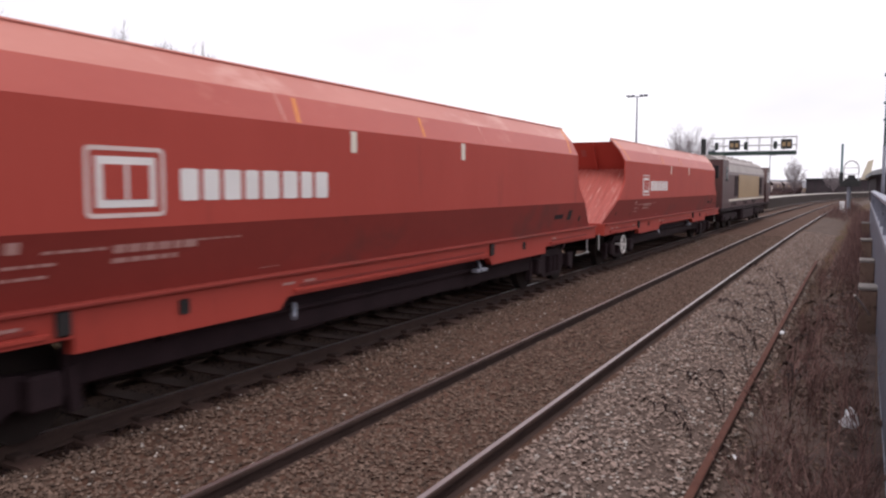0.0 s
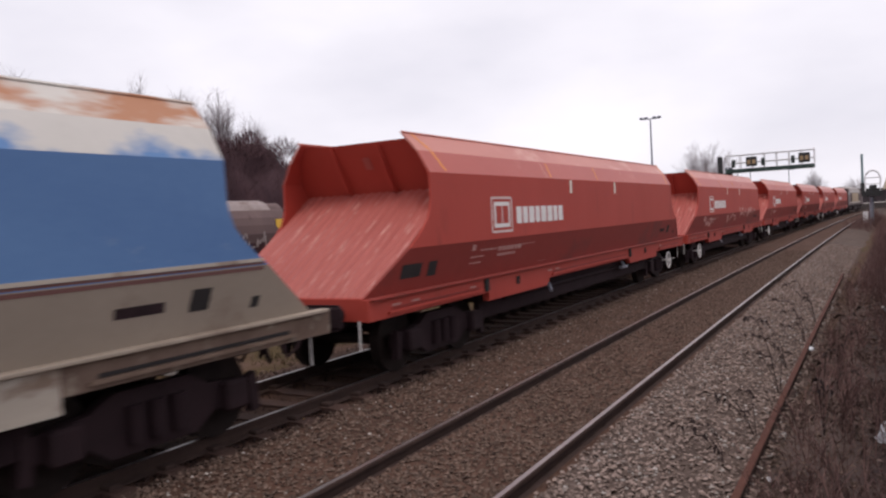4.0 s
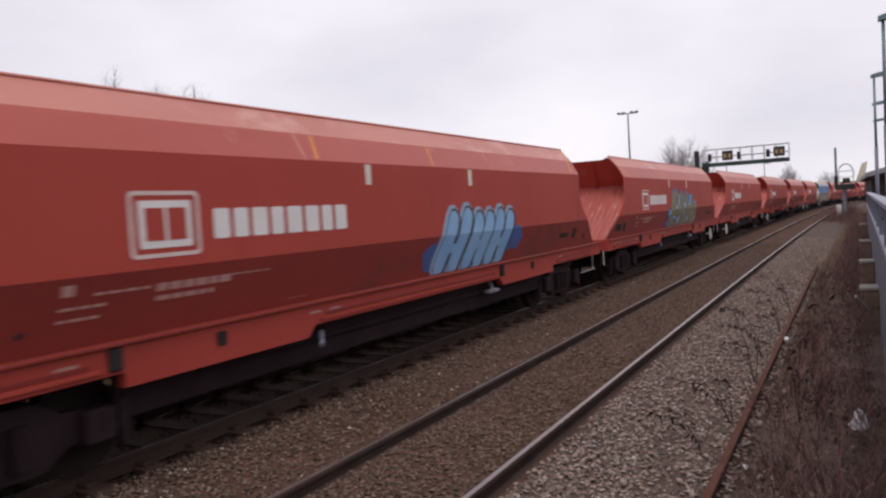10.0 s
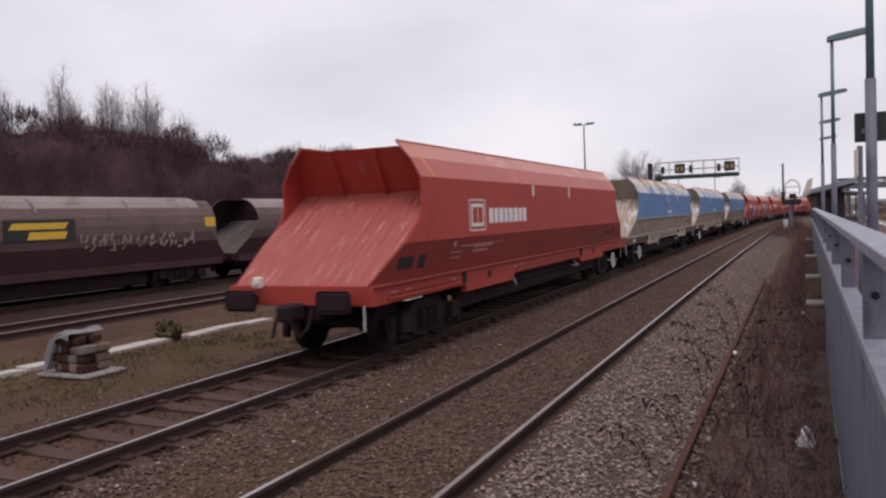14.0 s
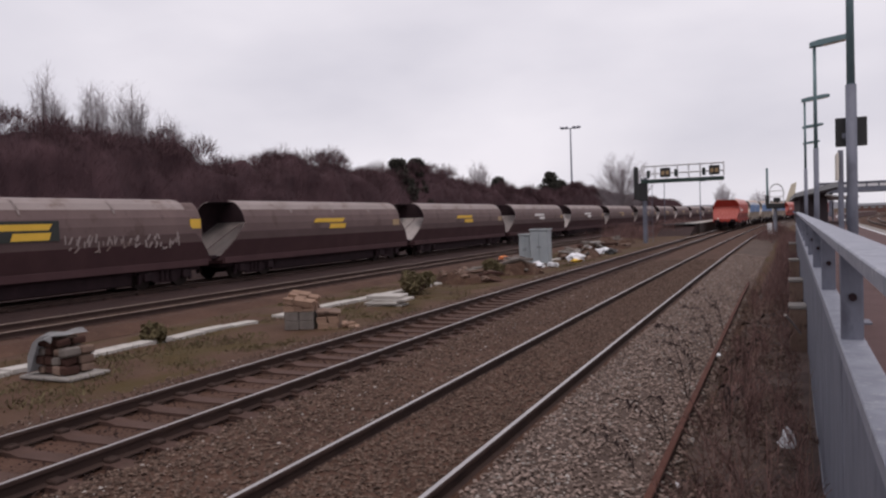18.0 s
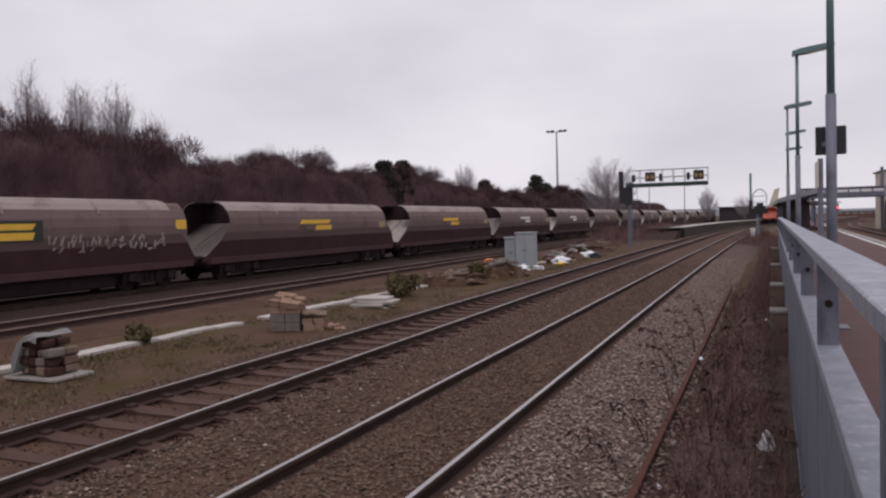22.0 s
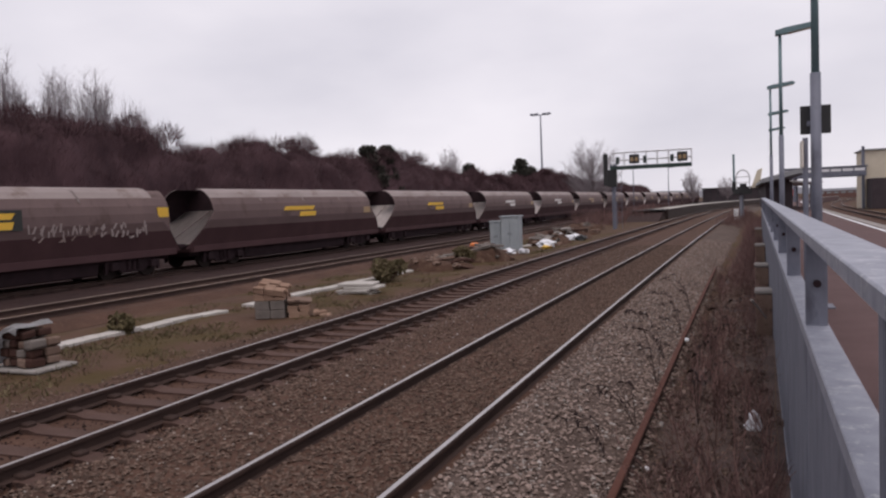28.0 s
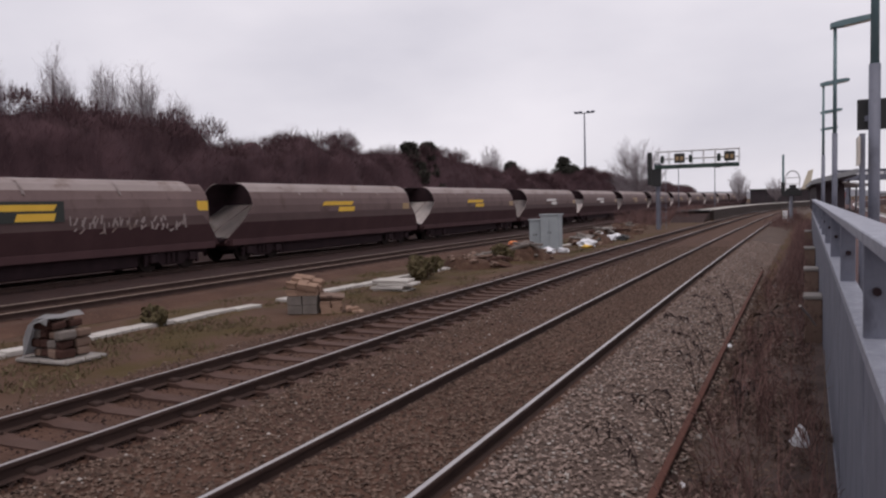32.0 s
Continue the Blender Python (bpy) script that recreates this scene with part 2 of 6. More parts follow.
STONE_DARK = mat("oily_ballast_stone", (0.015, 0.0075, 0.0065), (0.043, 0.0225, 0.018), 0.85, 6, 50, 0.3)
STONE_CESS = mat("clean_ballast_stone", (0.1145, 0.08321, 0.06964), (0.3604, 0.2735, 0.2353), 0.9, 6, 50, 0.3)
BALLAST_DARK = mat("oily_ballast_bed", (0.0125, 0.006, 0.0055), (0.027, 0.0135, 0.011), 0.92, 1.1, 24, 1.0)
BALLAST_CESS = mat("ballast_shoulder", (0.0605, 0.0414, 0.0338), (0.118, 0.0832, 0.069), 0.95, 1.1, 24, 1.0, stain=(0.149, 0.109, 0.0948), stain_at=0.62, stain_scale=14)
STONE_PALE = mat("pale_ballast_stone", (0.26, 0.225, 0.2), (0.44, 0.4, 0.37), 0.9, 6, 50, 0.3)
GROUND = mat("verge_soil_and_grass", (0.058, 0.030, 0.019), (0.108, 0.060, 0.039), 0.95, 0.7, 14, 0.8, stain=(0.066, 0.042, 0.014), stain_at=0.53, stain_scale=0.5)
PIERTAN = mat("stained_pier_concrete", (0.13, 0.085, 0.065), (0.24, 0.165, 0.13), 0.9, 3, 25, 0.3, stain=(0.07, 0.045, 0.035), stain_at=0.6)
VERGE = mat("gravelly_verge_soil", (0.062, 0.041, 0.035), (0.135, 0.095, 0.082), 0.95, 1.4, 34, 1.0, stain=(0.05, 0.032, 0.03), stain_at=0.56, stain_scale=1.2)
TROUGH = mat("concrete_trough", (0.36, 0.33, 0.30), (0.48, 0.45, 0.42), 0.9, 2, 25, 0.2, per=0.3)
CONCRETE = mat("weathered_concrete", (0.22, 0.20, 0.185), (0.33, 0.305, 0.285), 0.9, 2, 25, 0.3, stain=(0.15, 0.13, 0.115), stain_at=0.62)
GALV = mat("galvanised_steel", (0.20, 0.212, 0.258), (0.345, 0.355, 0.412), 0.55, 9, 90, 0.12, metal=0.25, stain=(0.43, 0.43, 0.46), stain_at=0.62, stain_scale=22)
GALV_DULL = mat("galvanised_dull", (0.112, 0.12, 0.155), (0.205, 0.213, 0.258), 0.65, 6, 70, 0.1, metal=0.15, stain=(0.10, 0.102, 0.13), stain_at=0.62, stain_scale=5, stretch=(1, 1, 0.4))
TEALPAINT = mat("teal_lamp_paint", (0.10, 0.17, 0.185), (0.15, 0.23, 0.245), 0.5, 2, 25, 0.02)
PLATFORM = mat("platform_tarmac", (0.0867, 0.0512, 0.0498), (0.128, 0.0772, 0.0753), 0.9, 1.2, 60, 0.3)
# Brick colour darkened to hold the shade on the platform face.
BRICKWALL = mat("platform_wall", (0.0358, 0.026, 0.0233), (0.0609, 0.0461, 0.0421), 0.9, 1.5, 20, 0.4)
TWIG = mat("bramble_twig", (0.075, 0.040, 0.037), (0.25, 0.15, 0.138), 0.85, 4, 30, 0.0)
TWIG_PALE = mat("dry_stem", (0.182, 0.123, 0.0898), (0.252, 0.18, 0.133), 0.85, 4, 30, 0.0)
BARK = mat("winter_bark", (0.0918, 0.0614, 0.0636), (0.153, 0.107, 0.111), 0.9, 2, 20, 0.2)
CROWN = mat("winter_twigs", (0.21, 0.180, 0.19), (0.34, 0.300, 0.315), 0.9, 0.4, 6, 0.0)
THICKET = mat("thicket_twigs", (0.0616, 0.03326, 0.03819), (0.1417, 0.08131, 0.0887), 0.9, 0.25, 4, 0.0)
EVERGREEN = mat("evergreen_leaf", (0.022, 0.022, 0.017), (0.055, 0.052, 0.042), 0.8, 0.4, 5, 0.0)
# Air haze put into the pale blue-grey of the hills.
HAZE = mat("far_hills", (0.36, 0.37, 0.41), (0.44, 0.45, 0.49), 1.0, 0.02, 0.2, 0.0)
CABINET = mat("grey_cabinet_paint", (0.26, 0.29, 0.305), (0.34, 0.37, 0.385), 0.6, 2, 20, 0.03)
BLACK = mat("black_paint", (0.014, 0.014, 0.015), (0.026, 0.026, 0.027), 0.6, 3, 20, 0.0)
WHITEPAINT = mat("white_gantry_paint", (0.72, 0.72, 0.74), (0.82, 0.82, 0.83), 0.55, 2, 20, 0.0)
GREENPAINT = mat("dark_green_paint", (0.018, 0.042, 0.034), (0.03, 0.06, 0.05), 0.6, 3, 20, 0.0)
BRICK = mat("tan_brick", (0.15, 0.088, 0.064), (0.30, 0.195, 0.14), 0.9, 4, 40, 0.3, per=0.7)
SPOIL = mat("rusty_brown_spoil", (0.042, 0.022, 0.015), (0.098, 0.055, 0.038), 0.95, 2.2, 18, 1.0, stain=(0.13, 0.085, 0.06), stain_at=0.6)
PLASTIC_WHITE = mat("white_plastic", (0.66, 0.67, 0.70), (0.78, 0.79, 0.82), 0.5, 5, 30, 0.1)
PLASTIC_ORANGE = mat("orange_plastic", (0.70, 0.18, 0.04), (0.80, 0.24, 0.06), 0.5, 5, 30, 0.0)
CREAMWALL = mat("cream_render", (0.56, 0.49, 0.38), (0.64, 0.57, 0.46), 0.85, 1, 15, 0.05)
ROOFGREY = mat("canopy_roof", (0.20, 0.205, 0.215), (0.28, 0.285, 0.295), 0.7, 1, 15, 0.05)
# Near-black ballast: the shade below the coal wagons put into the colour.
BALLAST_BLACK = mat("near_black_ballast", (0.022, 0.0115, 0.011), (0.047, 0.025, 0.022), 0.95, 1.1, 24, 1.0)
TARP = mat("grey_tarpaulin", (0.30, 0.295, 0.30), (0.46, 0.455, 0.46), 0.7, 3, 30, 0.4)
MOSS = mat("scrub_leaf", (0.0715, 0.0598, 0.0286), (0.1625, 0.1274, 0.0715), 0.85, 0.6, 8, 0.0)
DARKSHED = mat("dark_cladding", (0.0408, 0.0316, 0.036), (0.0663, 0.0512, 0.0572), 0.8, 1, 12, 0.1)
LAMPRED = mat("red_signal_lens", (0.5, 0.02, 0.02), (0.6, 0.03, 0.03), 0.3, 3, 20, 0.0, glow=((1.0, 0.08, 0.06), 6.0))
FRAMEPINK = mat("emblem_frame", (0.56, 0.42, 0.39), (0.66, 0.54, 0.51), 0.6, 3, 20, 0.0)
BRICKRED = mat("red_cladding", (0.13, 0.07, 0.06), (0.18, 0.10, 0.085), 0.8, 1, 12, 0.1)
BRAMBLE = mat("bramble_stem", (0.05, 0.026, 0.024), (0.27, 0.16, 0.142), 0.85, 4, 30, 0.0)
LITTER = mat("dead_leaf_litter", (0.085, 0.055, 0.047), (0.23, 0.16, 0.135), 0.9, 4, 30, 0.0)
SAPLING = mat("sapling_bark_and_dead_leaf", (0.0306, 0.0205, 0.0201), (0.0714, 0.0465, 0.0445), 0.85, 4, 30, 0.0)
THICKETMASS = mat("thicket_mass", (0.03726, 0.02001, 0.02415), (0.09384, 0.05106, 0.05796), 0.95, 0.7, 5.0, 0.6, stretch=(1, 1, 0.35))
TARPSTONE = mat("dark_rubble_block", (0.11, 0.0935, 0.0825), (0.209, 0.1815, 0.165), 0.9, 3, 25, 0.3)
# Waist tone that softens the painted shading between side and lower sheet.
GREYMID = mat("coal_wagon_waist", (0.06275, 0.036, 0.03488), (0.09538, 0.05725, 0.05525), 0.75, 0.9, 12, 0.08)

# mesh helpers -------------------------------------------------------
rng = random.Random(7)
BEND = 1.54e-4


def bend(y):
    """Sideways shift of the railway: a gentle right-hand curve, tighter past the far platform, then easing."""
    if y <= 0:
        return 0.0
    x = BEND * min(y, 200) ** 2 + 7e-4 * min(90.0, max(0.0, y - 110)) ** 2
    if y > 200:
        d = min(y - 200, 80.0)
        x += 0.1876 * d - 0.0008 * d * d + 0.06 * max(0.0, y - 280)
    return x


def gentle(y):
    """The sidings and the wood keep to the gentler curve."""
    return BEND * y * y if y > 0 else 0.0


def part(name, bm, material, parent=None, label="", smooth=False, inner=None, out=0):
    me = bpy.data.meshes.new(name)
    bmesh.ops.recalc_face_normals(bm, faces=bm.faces)
    bm.to_mesh(me)
    bm.free()
    me.materials.append(material)
    if inner:
        me.materials.append(inner)
        for f in me.polygons:
            if f.normal.x * out < -0.15:
                f.material_index = 1
    if smooth:
        me.shade_smooth()
    ob = new(name, me)
    if parent:
        ob.parent = parent
    if label:
        ob["label"] = label
    return ob


def thing(name, at, label, category, group=""):
    ob = new(name)
    ob.empty_display_size = 0.2
    ob.matrix_basis = at
    return tagged(ob, label, category, group)


def box(bm, x0, x1, y0, y1, z0, z1, w=0.0):
    v = [bm.verts.new((x, y, z)) for x in (x0, x1) for y in (y0, y1) for z in (z0, z1)]
    fs = [bm.faces.new([v[i] for i in q]) for q in ((0, 1, 3, 2), (4, 6, 7, 5), (0, 4, 5, 1), (2, 3, 7, 6), (0, 2, 6, 4), (1, 5, 7, 3))]
    if w:
        es = list({e for f in fs for e in f.edges})
        bmesh.ops.bevel(bm, geom=es, offset=w, segments=1, affect="EDGES", profile=0.5)
    return bm


def prism(bm, pts, lo, hi, axis="x"):
    """A polygon pushed along an axis. pts: (y, z) along x, (x, z) along y, (x, y) along z."""
    def put(p, h):
        return {"x": (h, *p), "y": (p[0], h, p[1]), "z": (*p, h)}[axis]
    a = [bm.verts.new(put(p, lo)) for p in pts]
    b = [bm.verts.new(put(p, hi)) for p in pts]
    bm.faces.new(a)
    bm.faces.new(b[::-1])
    for i in range(len(pts)):
        j = (i + 1) % len(pts)
        bm.faces.new((a[i], a[j], b[j], b[i]))
    return bm


def tube(bm, pts, r, n=8, r2=None, caps=True):
    """A round bar along a line of points, from radius r to r2."""
    pts = [Vector(p) for p in pts]
    rings = []
    for i, p in enumerate(pts):
        d = (pts[min(i + 1, len(pts) - 1)] - pts[max(i - 1, 0)]).normalized()
        u = d.cross(Vector((0, 0, 1)) if abs(d.z) < 0.9 else Vector((1, 0, 0))).normalized()
        w = d.cross(u)
        k = r if r2 is None else r + (r2 - r) * i / (len(pts) - 1)
        rings.append([bm.verts.new(p + k * (math.cos(2 * math.pi * j / n) * u + math.sin(2 * math.pi * j / n) * w)) for j in range(n)])
    for a, b in zip(rings, rings[1:]):
        for j in range(n):
            bm.faces.new((a[j], a[(j + 1) % n], b[(j + 1) % n], b[j]))
    if caps:
        bm.faces.new(rings[0][::-1])
        bm.faces.new(rings[-1])
    return bm


def ring(bm, c, big, r, axis="x", n=28, m=8):
    """A torus round an axis."""
    rows = []
    for i in range(n):
        a = 2 * math.pi * i / n
        row = []
        for j in range(m):
            b = 2 * math.pi * j / m
            k, h = big + r * math.cos(b), r * math.sin(b)
            q = (h, k * math.cos(a), k * math.sin(a)) if axis == "x" else (k * math.cos(a), h, k * math.sin(a))
            row.append(bm.verts.new((c[0] + q[0], c[1] + q[1], c[2] + q[2])))
        rows.append(row)
    for i in range(n):
        for j in range(m):
            a, b = rows[i], rows[(i + 1) % n]
            bm.faces.new((a[j], a[(j + 1) % m], b[(j + 1) % m], b[j]))
    return bm


def B():
    return bmesh.new()


# ground, ballast, tracks --------------------------------------------
def ground():
    me = bpy.data.meshes.new("ground")
    xs = [-1500, -600, -250, -120, -70, -50, -40, -30] + [-27 + 1.0 * i for i in range(36)] + [12, 16, 24, 40, 80, 200, 600, 1500]
    ys = [-1500, -500, -150, -60, -30] + [-15 + 1.5 * i for i in range(80)] + [115, 130, 150, 180, 220, 270, 340, 450, 700, 1200, 2500, 4500]
    nz = np.random.RandomState(3)
    vs, fs = [], []
    for y in ys:
        s = gentle(min(y, 300))
        for x in xs:
            z = -0.34
            if -28 < x < 9 and -20 < y < 115:
                z += nz.uniform(-0.035, 0.035)
            if -15 < x < -8.6:
                z += 0.06
            if x <= -28:
                z += 0.5 if x > -60 else 0.2
            vs.append((x + s, y, z))
    w = len(xs)
    for j in range(len(ys) - 1):
        for i in range(w - 1):
            fs.append((j * w + i, j * w + i + 1, (j + 1) * w + i + 1, (j + 1) * w + i))
    me.from_pydata(vs, [], fs)
    me.materials.append(GROUND)
    ob = new("ground", me)
    return tagged(ob, "brown winter soil with thin dry grass beside the railway", "ground", kind="structure")


def strip(name, section, y0, y1, step, material, label, category, thick=True, slant=0.0, curve=bend):
    """A bed or slab that follows the curve; section: (x, z) from one foot to the other."""
    ys = []
    y = y0
    while y < y1:
        ys.append(y)
        y += step if y < 60 else step * 4
    ys.append(y1)
    vs, fs, w = [], [], len(section)
    for y in ys:
        for x, z in section:
            vs.append((x + curve(y) + slant * max(y, 0), y, z))
    for j in range(len(ys) - 1):
        for i in range(w - 1):
            fs.append((j * w + i, j * w + i + 1, (j + 1) * w + i + 1, (j + 1) * w + i))
        if thick:
            fs.append((j * w + w - 1, j * w, (j + 1) * w, (j + 1) * w + w - 1))
    if thick:
        fs.append(tuple(range(w))[::-1])
        fs.append(tuple((len(ys) - 1) * w + i for i in range(w)))
    me = bpy.data.meshes.new(name)
    me.from_pydata(vs, [], fs)
    me.materials.append(material)
    return tagged(new(name, me), label, category, kind="structure")


T1, T2, T3, T4 = -3.45, -7.20, -17.1, -22.9
GAUGE = 0.7525
RAIL = [(-0.034, -0.004), (-0.024, 0.003), (0.024, 0.003), (0.034, -0.004), (0.036, -0.035), (0.009, -0.045), (0.009, -0.13), (0.07, -0.15), (0.07, -0.159), (-0.07, -0.159), (-0.07, -0.15), (-0.009, -0.13), (-0.009, -0.045), (-0.036, -0.035)]


def rail(track, x, material=None, y0=-30.0, y1=420.0, z=0.0, curve=bend):
    me = bpy.data.meshes.new("rail")
    ys = [y0 + (y1 - y0) * i / 90 for i in range(91)]
    vs = [(x + a + curve(y), y, z + b) for y in ys for a, b in RAIL]
    w = len(RAIL)
    fs = [(j * w + i, j * w + (i + 1) % w, (j + 1) * w + (i + 1) % w, (j + 1) * w + i) for j in range(90) for i in range(w)]
    me.from_pydata(vs, [], fs)
    me.materials.append(material or RAILSIDE)
    if not material or material in (SIDINGRAIL, OLDRAIL):
        me.materials[0] = RAILSIDE
        me.materials.append(material or RAILTOP)
        for k, p in enumerate(me.polygons):
            if k % w == 1 or (material and k % w in (0, 2)):
                p.material_index = 1
    ob = new("rail", me)
    ob.parent = track
    return ob


def track(x, label, sleeper, near=0.0, far=60.0, top=-0.16, pitch=0.66, curve=bend, steel=None):
    t = thing("railway_track", pose(0, 0, 0), label, "railway track", "running lines")
    t["kind"] = "structure"
    for s in (-GAUGE, GAUGE):
        rail(t, x + s, steel, curve=curve)
    bm = B()
    prism(bm, [(-1.25, -0.22), (1.25, -0.22), (1.25, -0.03), (0.95, 0.0), (0.55, 0.0), (0.42, -0.03), (-0.42, -0.03), (-0.55, 0.0), (-0.95, 0.0), (-1.25, -0.03)], -0.125, 0.125, "y")
    me = bpy.data.meshes.new("sleeper")
    bmesh.ops.recalc_face_normals(bm, faces=bm.faces)
    bm.to_mesh(me)
    bm.free()
    me.materials.append(sleeper)
    clip = box(B(), -0.14, 0.14, -0.07, 0.07, -0.02, 0.045, 0.015)
    cm = bpy.data.meshes.new("rail_clip")
    clip.to_mesh(cm)
    clip.free()
    cm.materials.append(RAILSIDE)
    y = near
    while y < far:
        o = new("sleeper", me)
        o.parent = t
        o.matrix_basis = pose(x + bend(y) + rng.uniform(-0.02, 0.02), y, top + rng.uniform(-0.012, 0.012), 0, 0, rng.uniform(-0.6, 0.6))
        if y < 22 and not steel:
            for s in (-GAUGE, GAUGE):
                c = new("rail_clip", cm)
                c.parent = o
                c.matrix_basis = pose(s, 0, 0.0)
        y += pitch
    return t


def stones(name, count, spots, size, material, label, seed):
    """Loose stones as one heap; spots: function of a generator giving x, y, z."""
    r = np.random.RandomState(seed)
    base = np.array([(0, 0, 1), (1, 0, 0.1), (0.2, 1, 0), (-1, 0.15, 0.1), (-0.1, -1, 0.05), (0, 0, -0.8)], float)
    tri = [(0, 1, 2), (0, 2, 3), (0, 3, 4), (0, 4, 1), (5, 2, 1), (5, 3, 2), (5, 4, 3), (5, 1, 4)]
    vs, fs = np.empty((count * 6, 3)), []
    for k in range(count):
        x, y, z = spots(r)
        a = r.uniform(0, 6.28)
        c, s = math.cos(a), math.sin(a)
        sc = r.uniform(*size) * np.array((1, r.uniform(0.6, 1), r.uniform(0.45, 0.8)))
        v = base * sc * r.uniform(0.75, 1.15, (6, 1))
        tilt = r.uniform(-0.5, 0.5)
        ct, st = math.cos(tilt), math.sin(tilt)
        v = np.stack([v[:, 0], v[:, 1] * ct - v[:, 2] * st, v[:, 1] * st + v[:, 2] * ct], 1)
        v = np.stack([v[:, 0] * c - v[:, 1] * s, v[:, 0] * s + v[:, 1] * c, v[:, 2]], 1)
        vs[k * 6:k * 6 + 6] = v + (x + bend(y), y, z)
        fs += [(k * 6 + p, k * 6 + q, k * 6 + w) for p, q, w in tri]
    me = bpy.data.meshes.new(name)
    me.from_pydata(vs.tolist(), [], fs)
    me.materials.append(material)
    return tagged(new(name, me), label, "ballast", kind="stuff")


def isle(m):
    """Lets the loose pieces of one mesh differ in tone."""
    n, l = m.node_tree.nodes, m.node_tree.links
    g = n.new("ShaderNodeNewGeometry")
    mx = [q for q in n if q.type == "MIX"][0]
    for k in list(mx.inputs["Factor"].links):
        l.remove(k)
    l.new(g.outputs["Random Per Island"], mx.inputs["Factor"])


for m_ in (STONE, STONE_DARK, STONE_CESS, STONE_PALE, TWIG, BRAMBLE, SAPLING, LITTER, CROWN, THICKET, EVERGREEN, MOSS):
    isle(m_)

ground()
strip("verge_soil", [(-1.02, -0.40), (-1.0, -0.315), (-0.6, -0.295), (0.2, -0.29), (0.26, -0.40)], -8, 60, 2.0, VERGE, "gravelly brown soil under the brambles", "ground", slant=0.0115)
strip("ballast_near_lines", [(-9.6, -0.36), (-9.2, -0.24), (-8.75, -0.19), (-8.1, -0.198), (-6.3, -0.198), (-5.95, -0.155), (-5.6, -0.118), (-4.6, -0.108), (-4.3, -0.12), (-4.1, -0.20), (-2.8, -0.20), (-2.6, -0.13), (-1.95, -0.20), (-1.6, -0.40)], -25, 420, 3.0, BALLAST, "brown stone ballast bed under the two running lines", "ballast")
strip("ballast_shoulder", [(-2.58, -0.30), (-2.52, -0.118), (-1.95, -0.125), (-1.55, -0.175), (-1.1, -0.27), (-0.8, -0.37)], -25, 420, 3.0, BALLAST_CESS, "paler ballast shoulder beside the near line", "ballast")
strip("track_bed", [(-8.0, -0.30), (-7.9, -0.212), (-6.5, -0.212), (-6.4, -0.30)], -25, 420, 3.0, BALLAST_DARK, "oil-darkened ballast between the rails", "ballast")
strip("track_bed", [(-4.13, -0.26), (-4.10, -0.108), (-2.80, -0.108), (-2.77, -0.26)], -25, 420, 3.0, BALLAST, "brown dirty ballast between the rails", "ballast")
strip("ballast_siding", [(-19.2, -0.36), (-18.7, -0.17), (-15.6, -0.17), (-15.0, -0.36)], -25, 420, 6.0, BALLAST, "brown ballast bed under the empty siding", "ballast", curve=gentle)
strip("ballast_coal_siding", [(-37.5, -0.40), (-36.5, 0.20), (-27.0, 0.17), (-25.4, -0.17), (-19.6, -0.17), (-18.8, -0.30)], -25, 420, 6.0, BALLAST_BLACK, "ballast bed under the standing wagons, their shade put into its colour", "ballast", curve=gentle)
track(T1, "running line with polished rails on concrete sleepers in ballast", SLEEPER, 2.0, 46.0, -0.215)
track(T2, "running line with worn rails on concrete sleepers in ballast", SLEEPER, -2.0, 48.0, -0.142)
track(T3, "siding with dull brown rails on timber sleepers", TIMBER, 6.0, 60.0, -0.16, 0.72, gentle, SIDINGRAIL)
track(T4, "siding under the standing coal wagons", TIMBER, 6.0, 70.0, -0.16, 0.75, gentle)


def along(r, far=36.0):
    return 3.2 + far * r.uniform(0, 1) ** 1.6


def six_foot(r):
    x = r.choice((r.uniform(-6.2, -4.3), r.uniform(-9.2, -8.35)), p=(0.84, 0.16))
    z = -0.19 if x < -7 else -0.11 - 0.1 * max(0.0, -5.55 - x)
    return x, along(r), z + r.uniform(-0.015, 0.02)


def oily_bed(r):
    return r.uniform(-7.87, -6.53), along(r), -0.204 + r.uniform(-0.015, 0.012)


def oily_edge(r):
    return r.choice((r.uniform(-6.40, -5.98), r.uniform(-8.5, -8.05))), along(r), -0.175 + r.uniform(-0.015, 0.015)


def near_four_foot(r):
    return r.uniform(-4.10, -2.80), along(r), -0.10 + r.uniform(-0.015, 0.012)


def cess_bed(r):
    x = r.uniform(-2.55, -0.95)
    return x, along(r, 40.0), -0.112 - max(0, x + 1.95) * 0.165 + r.uniform(-0.02, 0.03)


def verge_bits(r):
    return r.uniform(-1.0, 0.22), 4 + 18 * r.uniform(0, 1) ** 1.3, -0.298 + r.uniform(-0.01, 0.02)


stones("ballast_stones", 25000, six_foot, (0.014, 0.036), STONE, "loose brown ballast stones between the two lines", 11)
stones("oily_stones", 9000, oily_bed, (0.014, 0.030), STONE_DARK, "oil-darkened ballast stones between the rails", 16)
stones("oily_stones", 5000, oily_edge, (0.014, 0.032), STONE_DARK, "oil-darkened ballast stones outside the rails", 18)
stones("ballast_stones", 22000, near_four_foot, (0.013, 0.033), STONE, "brown ballast stones between the near rails", 17)
stones("cess_stones", 24000, cess_bed, (0.013, 0.036), STONE_CESS, "loose grey ballast stones on the shoulder beside the line", 12)
stones("pale_stones", 2600, cess_bed, (0.013, 0.032), STONE_PALE, "pale clean ballast stones on the shoulder", 13)
stones("pale_stones", 700, six_foot, (0.012, 0.03), STONE_PALE, "pale clean ballast stones between the lines", 14)
